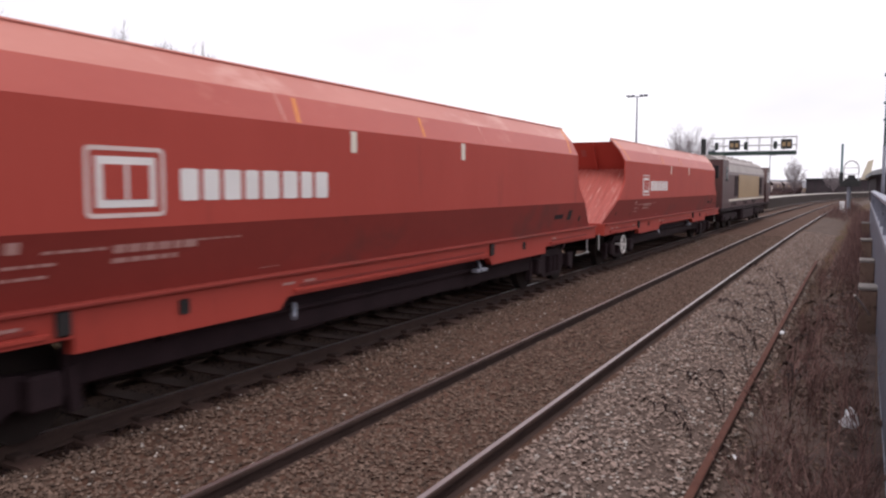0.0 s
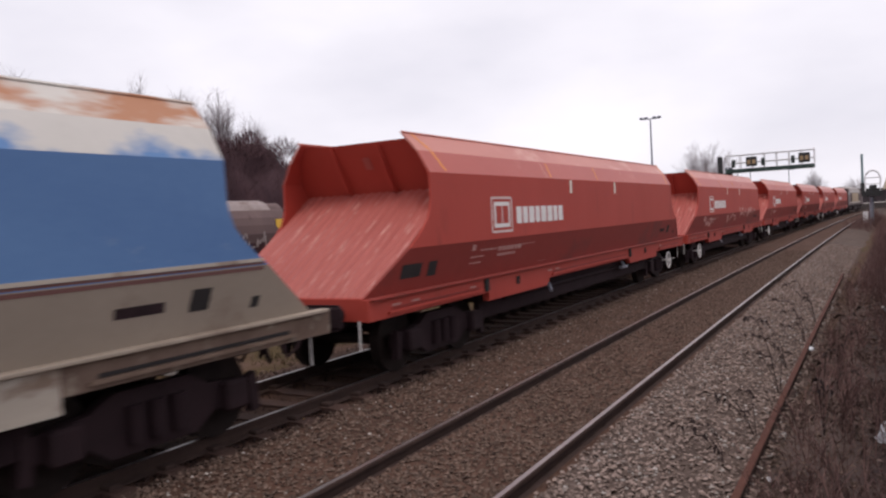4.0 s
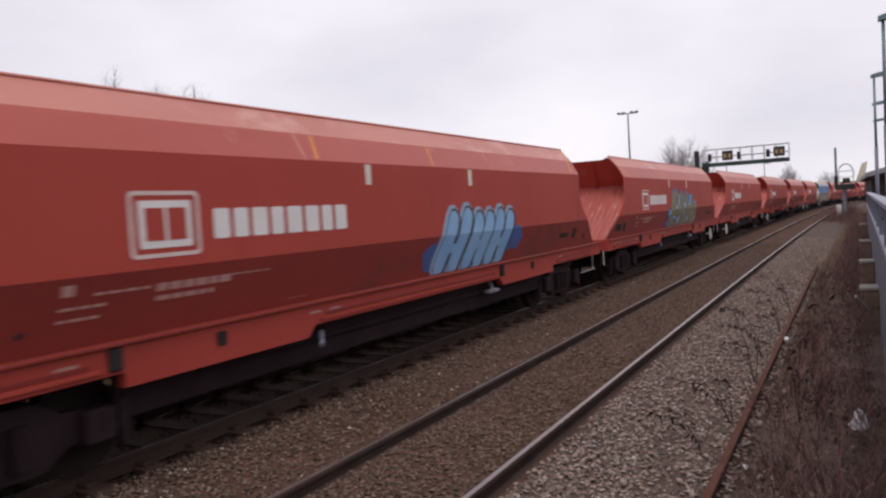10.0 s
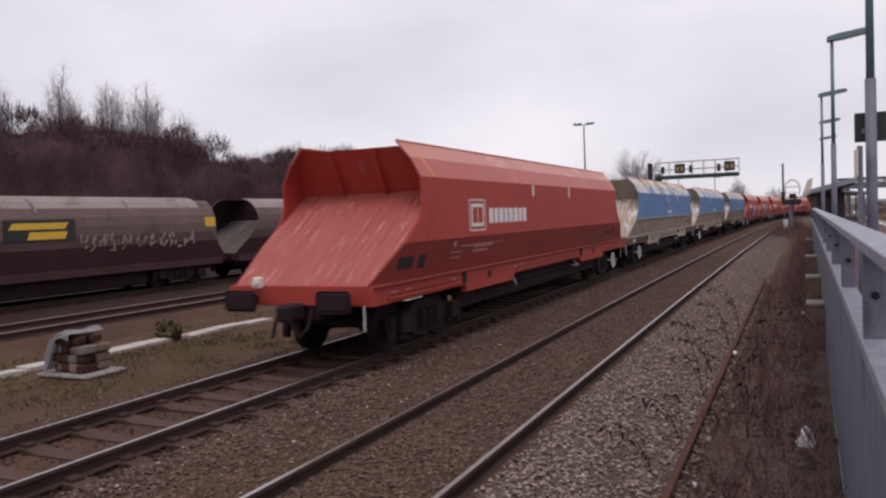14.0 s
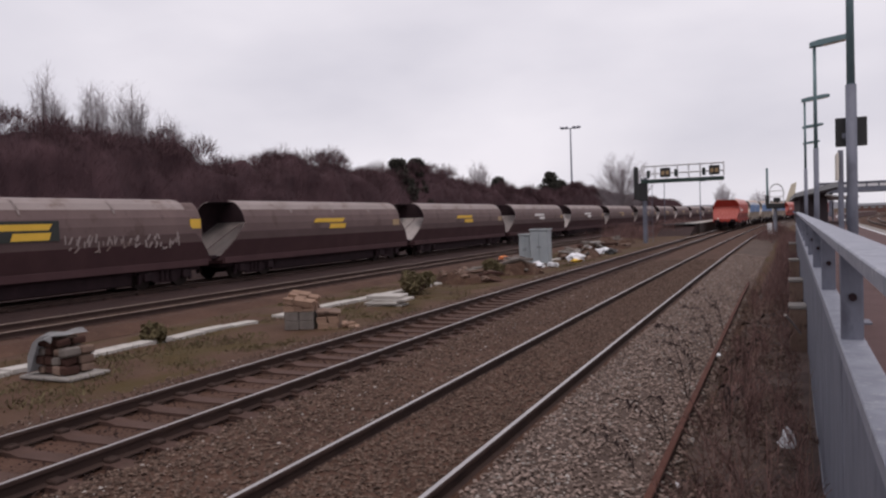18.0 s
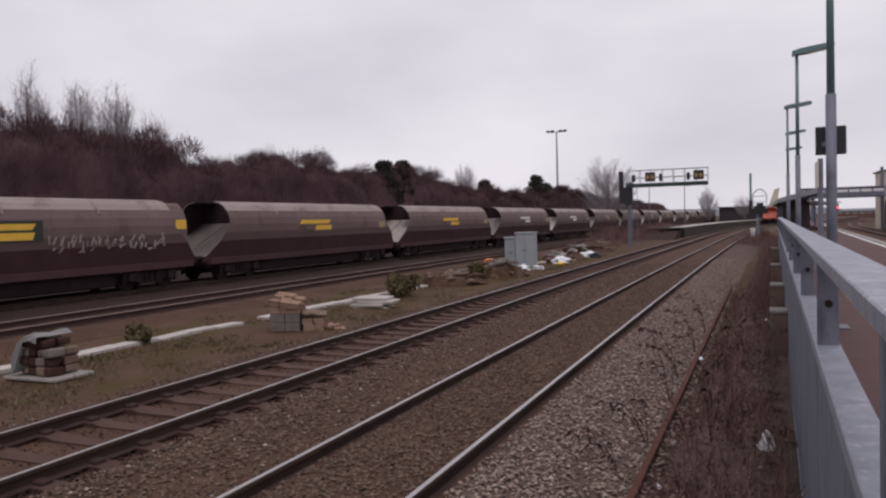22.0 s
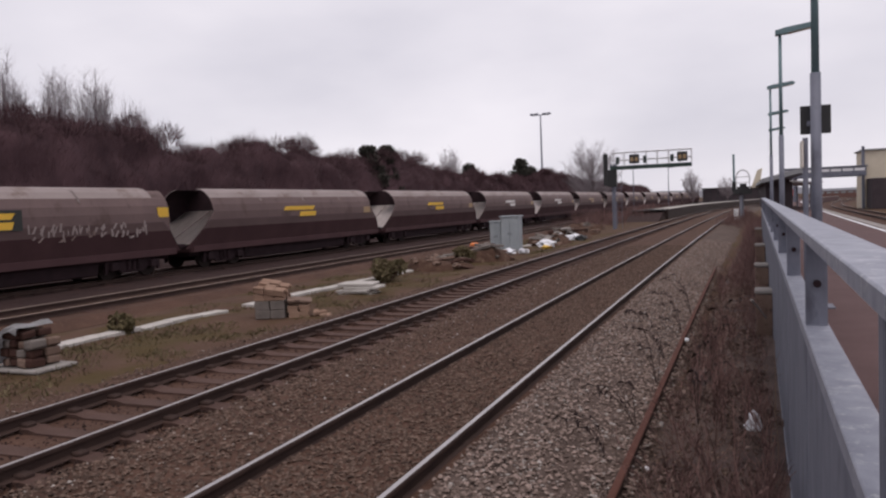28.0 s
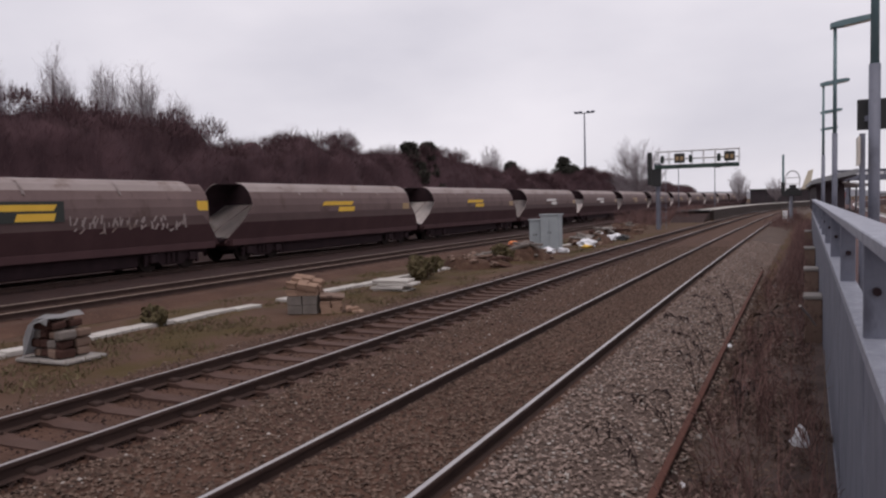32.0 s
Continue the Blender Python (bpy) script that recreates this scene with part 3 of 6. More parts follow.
stones("verge_rubble", 7000, verge_bits, (0.010, 0.03), STONE, "small rubble among the brambles", 15)


def old_rail():
    t = thing("disused_rail", pose(0, 0, 0), "rusty disused rail lying along the foot of the ballast", "rail")
    # Rail sides use the darker rust tone: the web's shade as colour.
    rail(t, -1.06, OLDRAIL, -6, 27, -0.125)
    for y in (4.2, 8.9, 13.6, 18.3, 23.0):
        part("rail_block", box(B(), -1.25, -0.92, y - 0.1, y + 0.1, -0.42, -0.29, 0.01), CONCRETE, t)
    return t


old_rail()

# wagons -------------------------------------------------------------
PITCH, BODY = 19.25, 15.1
SIDE = [(1.0, 3.58), (1.25, 3.29), (1.43, 2.95), (1.43, 1.85), (1.27, 1.22)]


def mirror(y):
    """The same place at the front end, where the lip is a little shorter."""
    return BODY - (y if y > 0 else y * 0.85)


def end_line(z):
    """How far the side sheet reaches past its upright edge at height z."""
    pts = [(1.22, -1.66), (1.85, -0.66), (2.08, -0.31), (2.28, -0.10), (2.5, -0.01), (2.95, 0.0), (3.58, -0.03)]
    for (a, p), (b, q) in zip(pts, pts[1:]):
        if z <= b:
            return p + (q - p) * (z - a) / (b - a)
    return pts[-1][1]


def side_x(z):
    pts = SIDE[::-1]
    for (p, a), (q, b) in zip(pts, pts[1:]):
        if z <= b:
            return p + (q - p) * (z - a) / (b - a)
    return pts[-1][0]


def side_sheet(s, z0, z1, steps):
    """One facet of the side, with its thickness."""
    bm = B()
    zs = [z0 + (z1 - z0) * i / steps for i in range(steps + 1)]
    rows = []
    for z in zs:
        x = s * side_x(z)
        rows.append([bm.verts.new((x, y, z)) for y in (end_line(z), end_line(z) + 0.8, BODY / 3, 2 * BODY / 3, mirror(end_line(z) + 0.8), mirror(end_line(z)))])
    for a, b in zip(rows, rows[1:]):
        for i in range(5):
            bm.faces.new((a[i], a[i + 1], b[i + 1], b[i]))
    bmesh.ops.recalc_face_normals(bm, faces=bm.faces)
    out = bm.faces[:][0].normal.x * s
    if out < 0:
        bmesh.ops.reverse_faces(bm, faces=bm.faces)
    bmesh.ops.solidify(bm, geom=bm.faces[:], thickness=0.03)
    return bm


def slope_sheet(front, ribs=18):
    """Ribbed sheet that slopes up from the lip to the end wall."""
    bm = B()
    rows = []
    for k, (y, z) in enumerate(((-1.64, 1.235), (-0.66, 1.87), (0.0, 2.3), (0.62, 2.72))):
        half = min(side_x(z), side_x(max(z, 1.24))) - 0.035
        row = []
        for i in range(ribs * 4 + 1):
            x = -half + 2 * half * i / (ribs * 4)
            up = (0.0, 0.0, 0.024, 0.024)[i % 4]
            yy = y - up * 0.5
            row.append(bm.verts.new((x, mirror(yy) if front else yy, z + up * 0.8)))
        rows.append(row)
    for a, b in zip(rows, rows[1:]):
        for i in range(len(a) - 1):
            bm.faces.new((a[i], a[i + 1], b[i + 1], b[i]))
    bmesh.ops.recalc_face_normals(bm, faces=bm.faces)
    if bm.faces[:][0].normal.z < 0:
        bmesh.ops.reverse_faces(bm, faces=bm.faces)
    bmesh.ops.solidify(bm, geom=bm.faces[:], thickness=0.02)
    return bm


def end_wall(front):
    """Upper end sheet, leaning out over the slope."""
    bm = B()
    low = [(-1.39, 2.66), (1.39, 2.66), (1.39, 2.93), (1.22, 3.26), (0.99, 3.50), (-0.99, 3.50), (-1.22, 3.26), (-1.39, 2.93)]
    rows = []
    for k in (0.0, 0.04):
        row = []
        for x, z in low:
            y = 0.66 - (z - 2.66) / 0.84 * 0.58 + k
            row.append(bm.verts.new((x, mirror(y) if front else y, z)))
        rows.append(row)
    a, b = rows
    bm.faces.new(a)
    bm.faces.new(b[::-1])
    for i in range(8):
        j = (i + 1) % 8
        bm.faces.new((a[i], a[j], b[j], b[i]))
    return bm


def flat_on_side(bm, pts, s=1, proud=0.004):
    """A thin shape on the side sheet; pts: (y, z)."""
    a, b = [], []
    for y, z in pts:
        x = s * side_x(z)
        a.append(bm.verts.new((x + s * proud, y, z)))
        b.append(bm.verts.new((x + s * 0.001, y, z)))
    bm.faces.new(a)
    bm.faces.new(b[::-1])
    for i in range(len(a)):
        j = (i + 1) % len(a)
        bm.faces.new((a[i], b[i], b[j], a[j]))


def rect_on_side(bm, y0, y1, z0, z1, s=1, proud=0.004):
    flat_on_side(bm, [(y0, z0), (y1, z0), (y1, z1), (y0, z1)], s, proud)


def bogie(parent, y, wheel_side):
    """Two-axle bogie; wheel_side: where along it the brake wheel hangs."""
    bg = part("bogie", box(B(), -0.75, 0.75, y - 0.22, y + 0.22, 0.42, 0.72, 0.03), BOGIE, parent)
    for s in (-1, 1):
        bm = B()
        x0, x1 = (0.93, 1.07) if s > 0 else (-1.07, -0.93)
        prism(bm, [(y - 1.35, 0.38), (y - 0.75, 0.36), (y - 0.5, 0.20), (y + 0.5, 0.20), (y + 0.75, 0.36), (y + 1.35, 0.38), (y + 1.35, 0.60), (y + 0.7, 0.66), (y + 0.45, 0.80), (y - 0.45, 0.80), (y - 0.7, 0.66), (y - 1.35, 0.60)], x0, x1)
        part("side_frame", bm, BOGIE, bg)
        for k in (-0.26, 0.0, 0.26):
            part("spring", tube(B(), [(s * 1.09, y + k, 0.30), (s * 1.09, y + k, 0.66)], 0.085, 10), UNDER, bg)
        for a in (-1.0, 1.0):
            part("axlebox", box(B(), *sorted((s * 1.02, s * 1.20)), y + a - 0.16, y + a + 0.16, 0.32, 0.64, 0.03), BOGIE, bg)
        for o in (-1, 1):
            bm = prism(B(), [(y + o * 1.40, 0.24), (y + o * 1.28, 0.22), (y + o * 1.24, 0.62), (y + o * 1.36, 0.66)], *sorted((s * 1.0, s * 1.10)))
            part("brake_hanger", bm, BOGIE, bg)
    for a in (-1.0, 1.0):
        for s in (-1, 1):
            bm = tube(B(), [(s * 0.665, y + a, 0.46), (s * 0.688, y + a, 0.46), (s * 0.69, y + a, 0.46), (s * 0.82, y + a, 0.46)], 0.475, 24)
            part("wheel", bm, WHEEL, bg)
        part("axle", tube(B(), [(-1.0, y + a, 0.46), (1.0, y + a, 0.46)], 0.08, 10), WHEEL, bg)
    return bg


def brake_wheel(parent, y):
    bm = ring(B(), (1.33, y, 0.575), 0.245, 0.02)
    for k in range(3):
        a = radians(90 + 120 * k + 25)
        tube(bm, [(1.33, y, 0.575), (1.33, y + 0.255 * math.cos(a), 0.575 + 0.255 * math.sin(a))], 0.016, 6)
    tube(bm, [(1.10, y, 0.575), (1.36, y, 0.575)], 0.03, 8)
    return part("brake_wheel", bm, WHITE, parent, "white spoked brake wheel")


def hopper(name, label, palette, group, reverse=False):
    """A bogie hopper wagon, its origin below the upright edge at its rear end; reverse: coupled the other way round."""
    top, upper, side, low, sheet, wall, sole, tail = palette
    w = thing(name, pose(0, 0, 0), label, "freight wagon", group)
    for s in (-1, 1):
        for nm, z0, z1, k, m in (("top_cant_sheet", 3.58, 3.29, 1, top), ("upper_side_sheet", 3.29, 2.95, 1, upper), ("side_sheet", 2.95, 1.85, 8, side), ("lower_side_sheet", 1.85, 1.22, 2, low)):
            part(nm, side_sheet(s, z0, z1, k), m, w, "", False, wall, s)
        rim = B()
        tube(rim, [(s * 1.0, -0.05, 3.585), (s * 1.0, BODY + 0.05, 3.585)], 0.02, 6)
        part("top_rim", rim, top, w)
    for front in (False, True):
        part("slope_sheet", slope_sheet(front), sheet, w, "ribbed sloping end sheet")
        ew = part("end_wall", end_wall(front), wall, w)
        for x in (-0.45, 0.45):
            bm = B()
            pts = [(0.64, 2.69), (0.10, 3.47), (0.02, 3.47), (0.46, 2.74)]
            prism(bm, [((mirror(y) if front else y), z) for y, z in pts], x - 0.03, x + 0.03)
            part("stiffener", bm, wall, ew)
        o = 1 if front else -1
        bm = box(B(), -0.07, 0.07, -0.012, 0.0, -0.11, 0.11, 0.003)
        bmesh.ops.transform(bm, matrix=pose(0.12, mirror(0.29) if front else 0.29, 3.19, o * -34, 0, 180 if front else 0), verts=bm.verts)
        part("notice_plate", bm, sheet, ew, "small faded notice plate")
        bm = B()
        y = mirror(-1.66) if front else -1.66
        box(bm, -1.27, 1.27, *sorted((y, y + (-0.1 if front else 0.1))), 0.93, 1.25, 0.015)
        hs = part("headstock", bm, tail, w)
        for s in (-1, 1):
            bm = B()
            o = 1 if front else -1
            tube(bm, [(s * 0.87, y, 1.03), (s * 0.87, y + o * 0.30, 1.03)], 0.10, 12)
            box(bm, s * 0.87 - 0.30, s * 0.87 + 0.30, *sorted((y + o * 0.30, y + o * 0.36)), 0.86, 1.20, 0.05)
            part("buffer", bm, UNDER, hs)
        bm = B()
        box(bm, -0.14, 0.14, *sorted((y, y + o * 0.43)), 0.72, 0.98, 0.04)
        tube(bm, [(0.3, y + o * 0.05, 0.92), (0.32, y + o * 0.22, 0.62), (0.25, y + o * 0.36, 0.50), (0.12, y + o * 0.42, 0.75)], 0.028, 6)
        tube(bm, [(-0.3, y + o * 0.05, 0.92), (-0.32, y + o * 0.22, 0.60), (-0.25, y + o * 0.36, 0.48), (-0.12, y + o * 0.42, 0.75)], 0.028, 6)
        part("coupling", bm, UNDER, hs)
        part("hand_bar", tube(B(), [(1.22, y + o * 0.03, 0.56), (1.22, y + o * 0.03, 0.95)], 0.012, 6), WHITE, hs, "thin upright hand bar")
    for s in (-1, 1):
        x0, x1 = sorted((s * 1.24, s * 1.36))
        part("solebar", prism(B(), [(1.9, 1.22), (1.9, 0.80), (4.55, 0.80), (4.7, 0.94), (10.3, 0.94), (10.45, 0.80), (13.2, 0.80), (13.2, 1.22)], x0, x1), sole, w)
        part("solebar_end", prism(B(), [(-1.66, 1.22), (-1.66, 0.93), (1.897, 0.94), (1.897, 1.22)], x0, x1), tail, w)
        part("solebar_end", prism(B(), [(13.203, 1.22), (13.203, 0.94), (BODY + 1.66, 0.93), (BODY + 1.66, 1.22)], x0, x1), tail, w)
        bm = B()
        box(bm, *sorted((s * 1.27, s * 1.42)), -1.6, BODY + 1.6, 1.195, 1.235, 0.008)
        part("sole_ledge", bm, low, w)
        for a, b in ((-1.2, 1.65), (4.8, 10.2), (mirror(1.65), mirror(-1.2))):
            part("sole_flange", box(B(), *sorted((s * 1.355, s * 1.40)), a, b, 0.985, 1.02), sole if a > 2 and b < 13 else tail, w)
            part("sole_slot", box(B(), *sorted((s * 1.35, s * 1.366)), a + 0.1, b - 0.1, 1.024, 1.075, 0.012), DARKHOLE if sole is SOLE else low, w)
        # Dark blocks stand for the shadow in the solebar's notches.
        for y in (1.72, 10.32):
            part("sole_recess", box(B(), *sorted((s * 1.35, s * 1.41)), y, y + 0.14, 0.97, 1.19, 0.02), DARKHOLE, w)
        for y in (3.05, 11.9):
            part("sole_hole", box(B(), *sorted((s * 1.355, s * 1.368)), y, y + 0.13, 0.97, 1.12, 0.02), DARKHOLE, w)
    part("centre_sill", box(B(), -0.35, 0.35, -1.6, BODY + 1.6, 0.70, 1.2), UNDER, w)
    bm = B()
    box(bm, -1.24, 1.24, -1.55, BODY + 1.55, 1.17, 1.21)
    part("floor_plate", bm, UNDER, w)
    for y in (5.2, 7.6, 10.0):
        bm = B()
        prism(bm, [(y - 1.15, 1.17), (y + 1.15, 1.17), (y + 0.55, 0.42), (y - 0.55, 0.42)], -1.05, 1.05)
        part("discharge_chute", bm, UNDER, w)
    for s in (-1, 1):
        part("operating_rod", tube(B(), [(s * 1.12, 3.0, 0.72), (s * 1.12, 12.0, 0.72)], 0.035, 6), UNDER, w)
        # Added dark plate in place of the deep shade between the bogies.
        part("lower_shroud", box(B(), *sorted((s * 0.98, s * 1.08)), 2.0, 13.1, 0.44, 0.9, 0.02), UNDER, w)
    part("air_valve", tube(B(), [(1.2, 5.0, 0.80), (1.32, 4.85, 0.66)], 0.035, 8), GALV, w)
    bm = box(B(), 1.2, 1.34, 9.9, 10.3, 0.70, 0.76, 0.01)
    tube(bm, [(1.2, 10.2, 0.86), (1.34, 10.0, 0.73)], 0.035, 8)
    part("air_valve", bm, GALV, w)
    for y in (0.75, BODY - 0.75):
        bogie(w, y, 1)
    brake_wheel(w, mirror(0.30) if reverse else 0.30)
    spots = [(14.6, 14.88, 1.46, 1.68), (15.45, 15.6, 1.40, 1.52)]
    spots += [(-0.82, -0.25, 1.42, 1.62), (-0.08, 0.20, 1.40, 1.62)] if reverse else [(-0.6, -0.5, 1.45, 1.52), (0.9, 1.0, 1.40, 1.45)]
    for a, b, c, d in spots:
        bm = B()
        flat_on_side(bm, [(a, c), (b - 0.03, c), (b, d), (a + 0.03, d)])
        part("side_opening", bm, DARKHOLE, w, "dark side opening")
    bm = B()
    rect_on_side(bm, 13.75, 14.3, 1.50, 1.60)
    part("side_vent", bm, BOGIE, w)
    for y in (5.9, 9.05):
        bm = B()
        rect_on_side(bm, y, y + 0.13, 2.66, 2.93)
        part("marking_plate", bm, CREAM, w, "cream marking plate")
    for y in (4.62, 10.02):
        bm = B()
        for za, zb in ((3.57, 3.30), (3.28, 2.96)):
            rect_on_side(bm, y, y + 0.03, zb, za)
        part("sheet_seam", bm, top, w)
    return w


def round_corner(y0, y1, z0, z1, r, n=4):
    """Outline of a rectangle with rounded corners."""
    out = []
    for cy, cz, a0 in ((y1 - r, z0 + r, -90), (y1 - r, z1 - r, 0), (y0 + r, z1 - r, 90), (y0 + r, z0 + r, 180)):
        for k in range(n + 1):
            a = radians(a0 + 90 * k / n)
            out.append((cy + r * math.cos(a), cz + r * math.sin(a)))
    return out


def livery_marks(w):
    """White emblem and a row of plain blocks in place of the lettering, small pale bars."""
    y0, y1, z0, z1 = 2.0, 2.86, 1.95, 2.58
    bm = B()
    a, b = round_corner(y0, y1, z0, z1, 0.06), round_corner(y0 + 0.045, y1 - 0.045, z0 + 0.04, z1 - 0.04, 0.03)
    n = len(a)
    for i in range(n):
        j = (i + 1) % n
        flat_on_side(bm, [a[i], a[j], b[j], b[i]])
    part("emblem_frame", bm, FRAMEPINK, w, "pale rounded frame")
    bm = B()
    flat_on_side(bm, round_corner(y0 + 0.11, y1 - 0.11, z0 + 0.09, z1 - 0.09, 0.02))
    em = part("emblem", bm, WHITE, w, "white emblem plate")
    for k in (0, 1):
        bm = B()
        rect_on_side(bm, y0 + 0.18 + 0.27 * k, y0 + 0.41 + 0.27 * k, z0 + 0.16, z1 - 0.16, 1, 0.008)
        part("emblem_block", bm, RED, em, "plain red block")
    y = 3.05
    for wd in (0.23, 0.22, 0.25, 0.21, 0.27, 0.26, 0.21, 0.24):
        bm = B()
        flat_on_side(bm, round_corner(y, y + wd, 2.09, 2.40, 0.025, 2))
        part("white_block", bm, WHITE, w, "plain white block")
        y += wd + 0.065
    for a, b, c, d in ((1.30, 1.42, 1.68, 1.80), (1.28, 1.75, 1.56, 1.61), (1.27, 1.68, 1.46, 1.51), (1.62, 2.25, 1.66, 1.71), (2.3, 3.3, 1.62, 1.72), (2.3, 3.05, 1.53, 1.60), (3.3, 3.9, 1.68, 1.72), (4.3, 4.65, 1.30, 1.33)):
        bm = B()
        y = a
        while y < b - 0.03:
            e = min(b, y + 0.06 + 0.11 * abs(math.sin(37.0 * y + 11.0 * c)))
            rect_on_side(bm, y, e, c + 0.012, d - 0.012)
            y = e + 0.03
        part("pale_bar", bm, PALE, w, "faded row of small pale bars")
    for y in (-1.1, -0.6, 1.2, 4.6, 5.0, 13.6):
        part("sole_bar_mark", box(B(), 1.362, 1.366, y, y + 0.22, 1.08, 1.11), PALE, w)
    for pts in (((0.16, 3.57), (0.34, 3.30), (0.49, 2.97)), ((15.0, 3.57), (14.78, 3.30), (14.56, 2.97))):
        bm = B()
        for (a, p), (b, q) in zip(pts, pts[1:]):
            flat_on_side(bm, [(a, p), (a + 0.075, p), (b + 0.075, q + 0.012), (b, q + 0.012)])
        part("orange_stripe", bm, ORANGE, w, "orange lifting stripe")
    for y in (4.93, 7.9):
        bm = B()
        flat_on_side(bm, [(y, 3.27), (y + 0.06, 3.27), (y - 0.03, 2.97), (y - 0.09, 2.97)])
        part("pale_stripe", bm, ORANGE, w, "worn orange stripe")


def blob(bm, y, z, ry, rz, lean, r, proud, n=13):
    """One rounded uneven sprayed patch."""
    pts = []
    for k in range(n):
        t = 6.283 * k / n
        e = r.uniform(0.82, 1.12)
        q = max(1.25, min(2.62, z + rz * math.sin(t) * e))
        pts.append((y + ry * math.cos(t) * e + lean * (q - z), q))
    flat_on_side(bm, pts, 1, proud)


def clip_at(pts, z, above):
    """The part of an outline above or below a height."""
    out = []
    for (a, p), (b, q) in zip(pts, pts[1:] + pts[:1]):
        ina, inb = (p >= z) == above, (q >= z) == above
        if ina:
            out.append((a, p))
        if ina != inb:
            out.append((a + (b - a) * (z - p) / (q - p), z))
    return out


def paint(bm, pts, proud):
    """A painted shape that folds over the crease of the side."""
    for above in (True, False):
        piece = clip_at(pts, 1.85, above)
        if len(piece) > 2:
            flat_on_side(bm, piece, 1, proud)


def capsule(a, b, wd, n=5):
    """Outline of a stroke with rounded ends from a to b."""
    t = math.atan2(b[1] - a[1], b[0] - a[0])
    out = []
    for c, t0 in ((b, t - math.pi / 2), (a, t + math.pi / 2)):
        for k in range(n + 1):
            q = t0 + math.pi * k / n
            out.append((c[0] + wd / 2 * math.cos(q), max(1.245, c[1] + wd / 2 * math.sin(q))))
    return out


def dash(y, z, ln, wd, lean):
    """Outline of a pointed slanting dash."""
    return [(y, z), (y + wd, z + 0.02), (y + wd * 0.8 + lean * ln, z + ln), (y + lean * ln - wd * 0.1, z + ln * 0.85)]


def spray_big(w):
    """A large piece: olive leaning strokes over deep blue, with light blue glints in the gaps."""
    r = random.Random(5)
    back, front, pale = B(), B(), B()
    strokes = []
    for i, (y, h) in enumerate(((6.15, 1.22), (6.62, 1.30), (7.18, 1.02), (7.62, 1.18), (8.12, 1.05), (8.62, 1.20), (9.05, 0.78), (9.45, 0.98), (9.85, 1.02), (10.25, 0.72), (10.62, 0.62))):
        strokes.append(((y, 1.33), (y + 0.36 * h, 1.30 + h * 0.88), r.uniform(0.26, 0.36)))
    strokes += [((6.75, 2.42), (7.2, 2.42), 0.24), ((6.45, 1.72), (6.95, 1.78), 0.2), ((7.6, 1.85), (8.05, 1.80), 0.2), ((8.6, 1.45), (9.0, 1.42), 0.24), ((9.3, 1.72), (9.75, 1.70), 0.18), ((9.9, 1.40), (10.4, 1.42), 0.2)]
    for i, (a, b, wd) in enumerate(strokes):
        paint(back, capsule((a[0] - 0.05, a[1] - 0.02), (b[0] + 0.05, b[1] + 0.04), wd + 0.10), 0.004 + 0.0003 * i)
        paint(front, capsule(a, b, wd), 0.012 + 0.0003 * i)
    for i, (y, z, ry, rz) in enumerate(((5.95, 1.75, 0.36, 0.16), (5.75, 1.38, 0.3, 0.10), (5.6, 1.62, 0.08, 0.06), (5.5, 1.45, 0.06, 0.05), (10.9, 1.5, 0.2, 0.2), (9.5, 2.3, 0.4, 0.12))):
        paint(back, [(y + ry * math.cos(t) * r.uniform(0.85, 1.1), max(1.25, z + rz * math.sin(t))) for t in [0.52 * k for k in range(12)]], 0.010 + 0.0003 * i)
    for i, (y, z, ln, wd) in enumerate(((5.8, 1.68, 0.18, 0.42), (6.95, 1.86, 0.14, 0.28), (6.7, 1.52, 0.10, 0.36), (7.35, 2.0, 0.42, 0.2), (7.45, 1.35, 0.22, 0.3), (8.45, 1.92, 0.16, 0.3), (8.35, 1.62, 0.2, 0.12), (9.45, 1.95, 0.32, 0.2), (9.25, 1.36, 0.16, 0.24), (9.55, 2.28, 0.10, 0.34), (10.15, 1.55, 0.2, 0.10), (10.75, 1.32, 0.2, 0.2), (10.62, 2.02, 0.12, 0.08))):
        paint(pale, dash(y, z, ln, wd, 0.4), 0.019 + 0.0003 * i)
    part("spray_shadow", back, DEEPBLUE, w, "deep blue spray paint behind the strokes")
    part("spray_shapes", front, OLIVE, w, "olive spray-painted leaning strokes")
    part("spray_highlight", pale, SKYBLUE, w, "light blue spray glints")


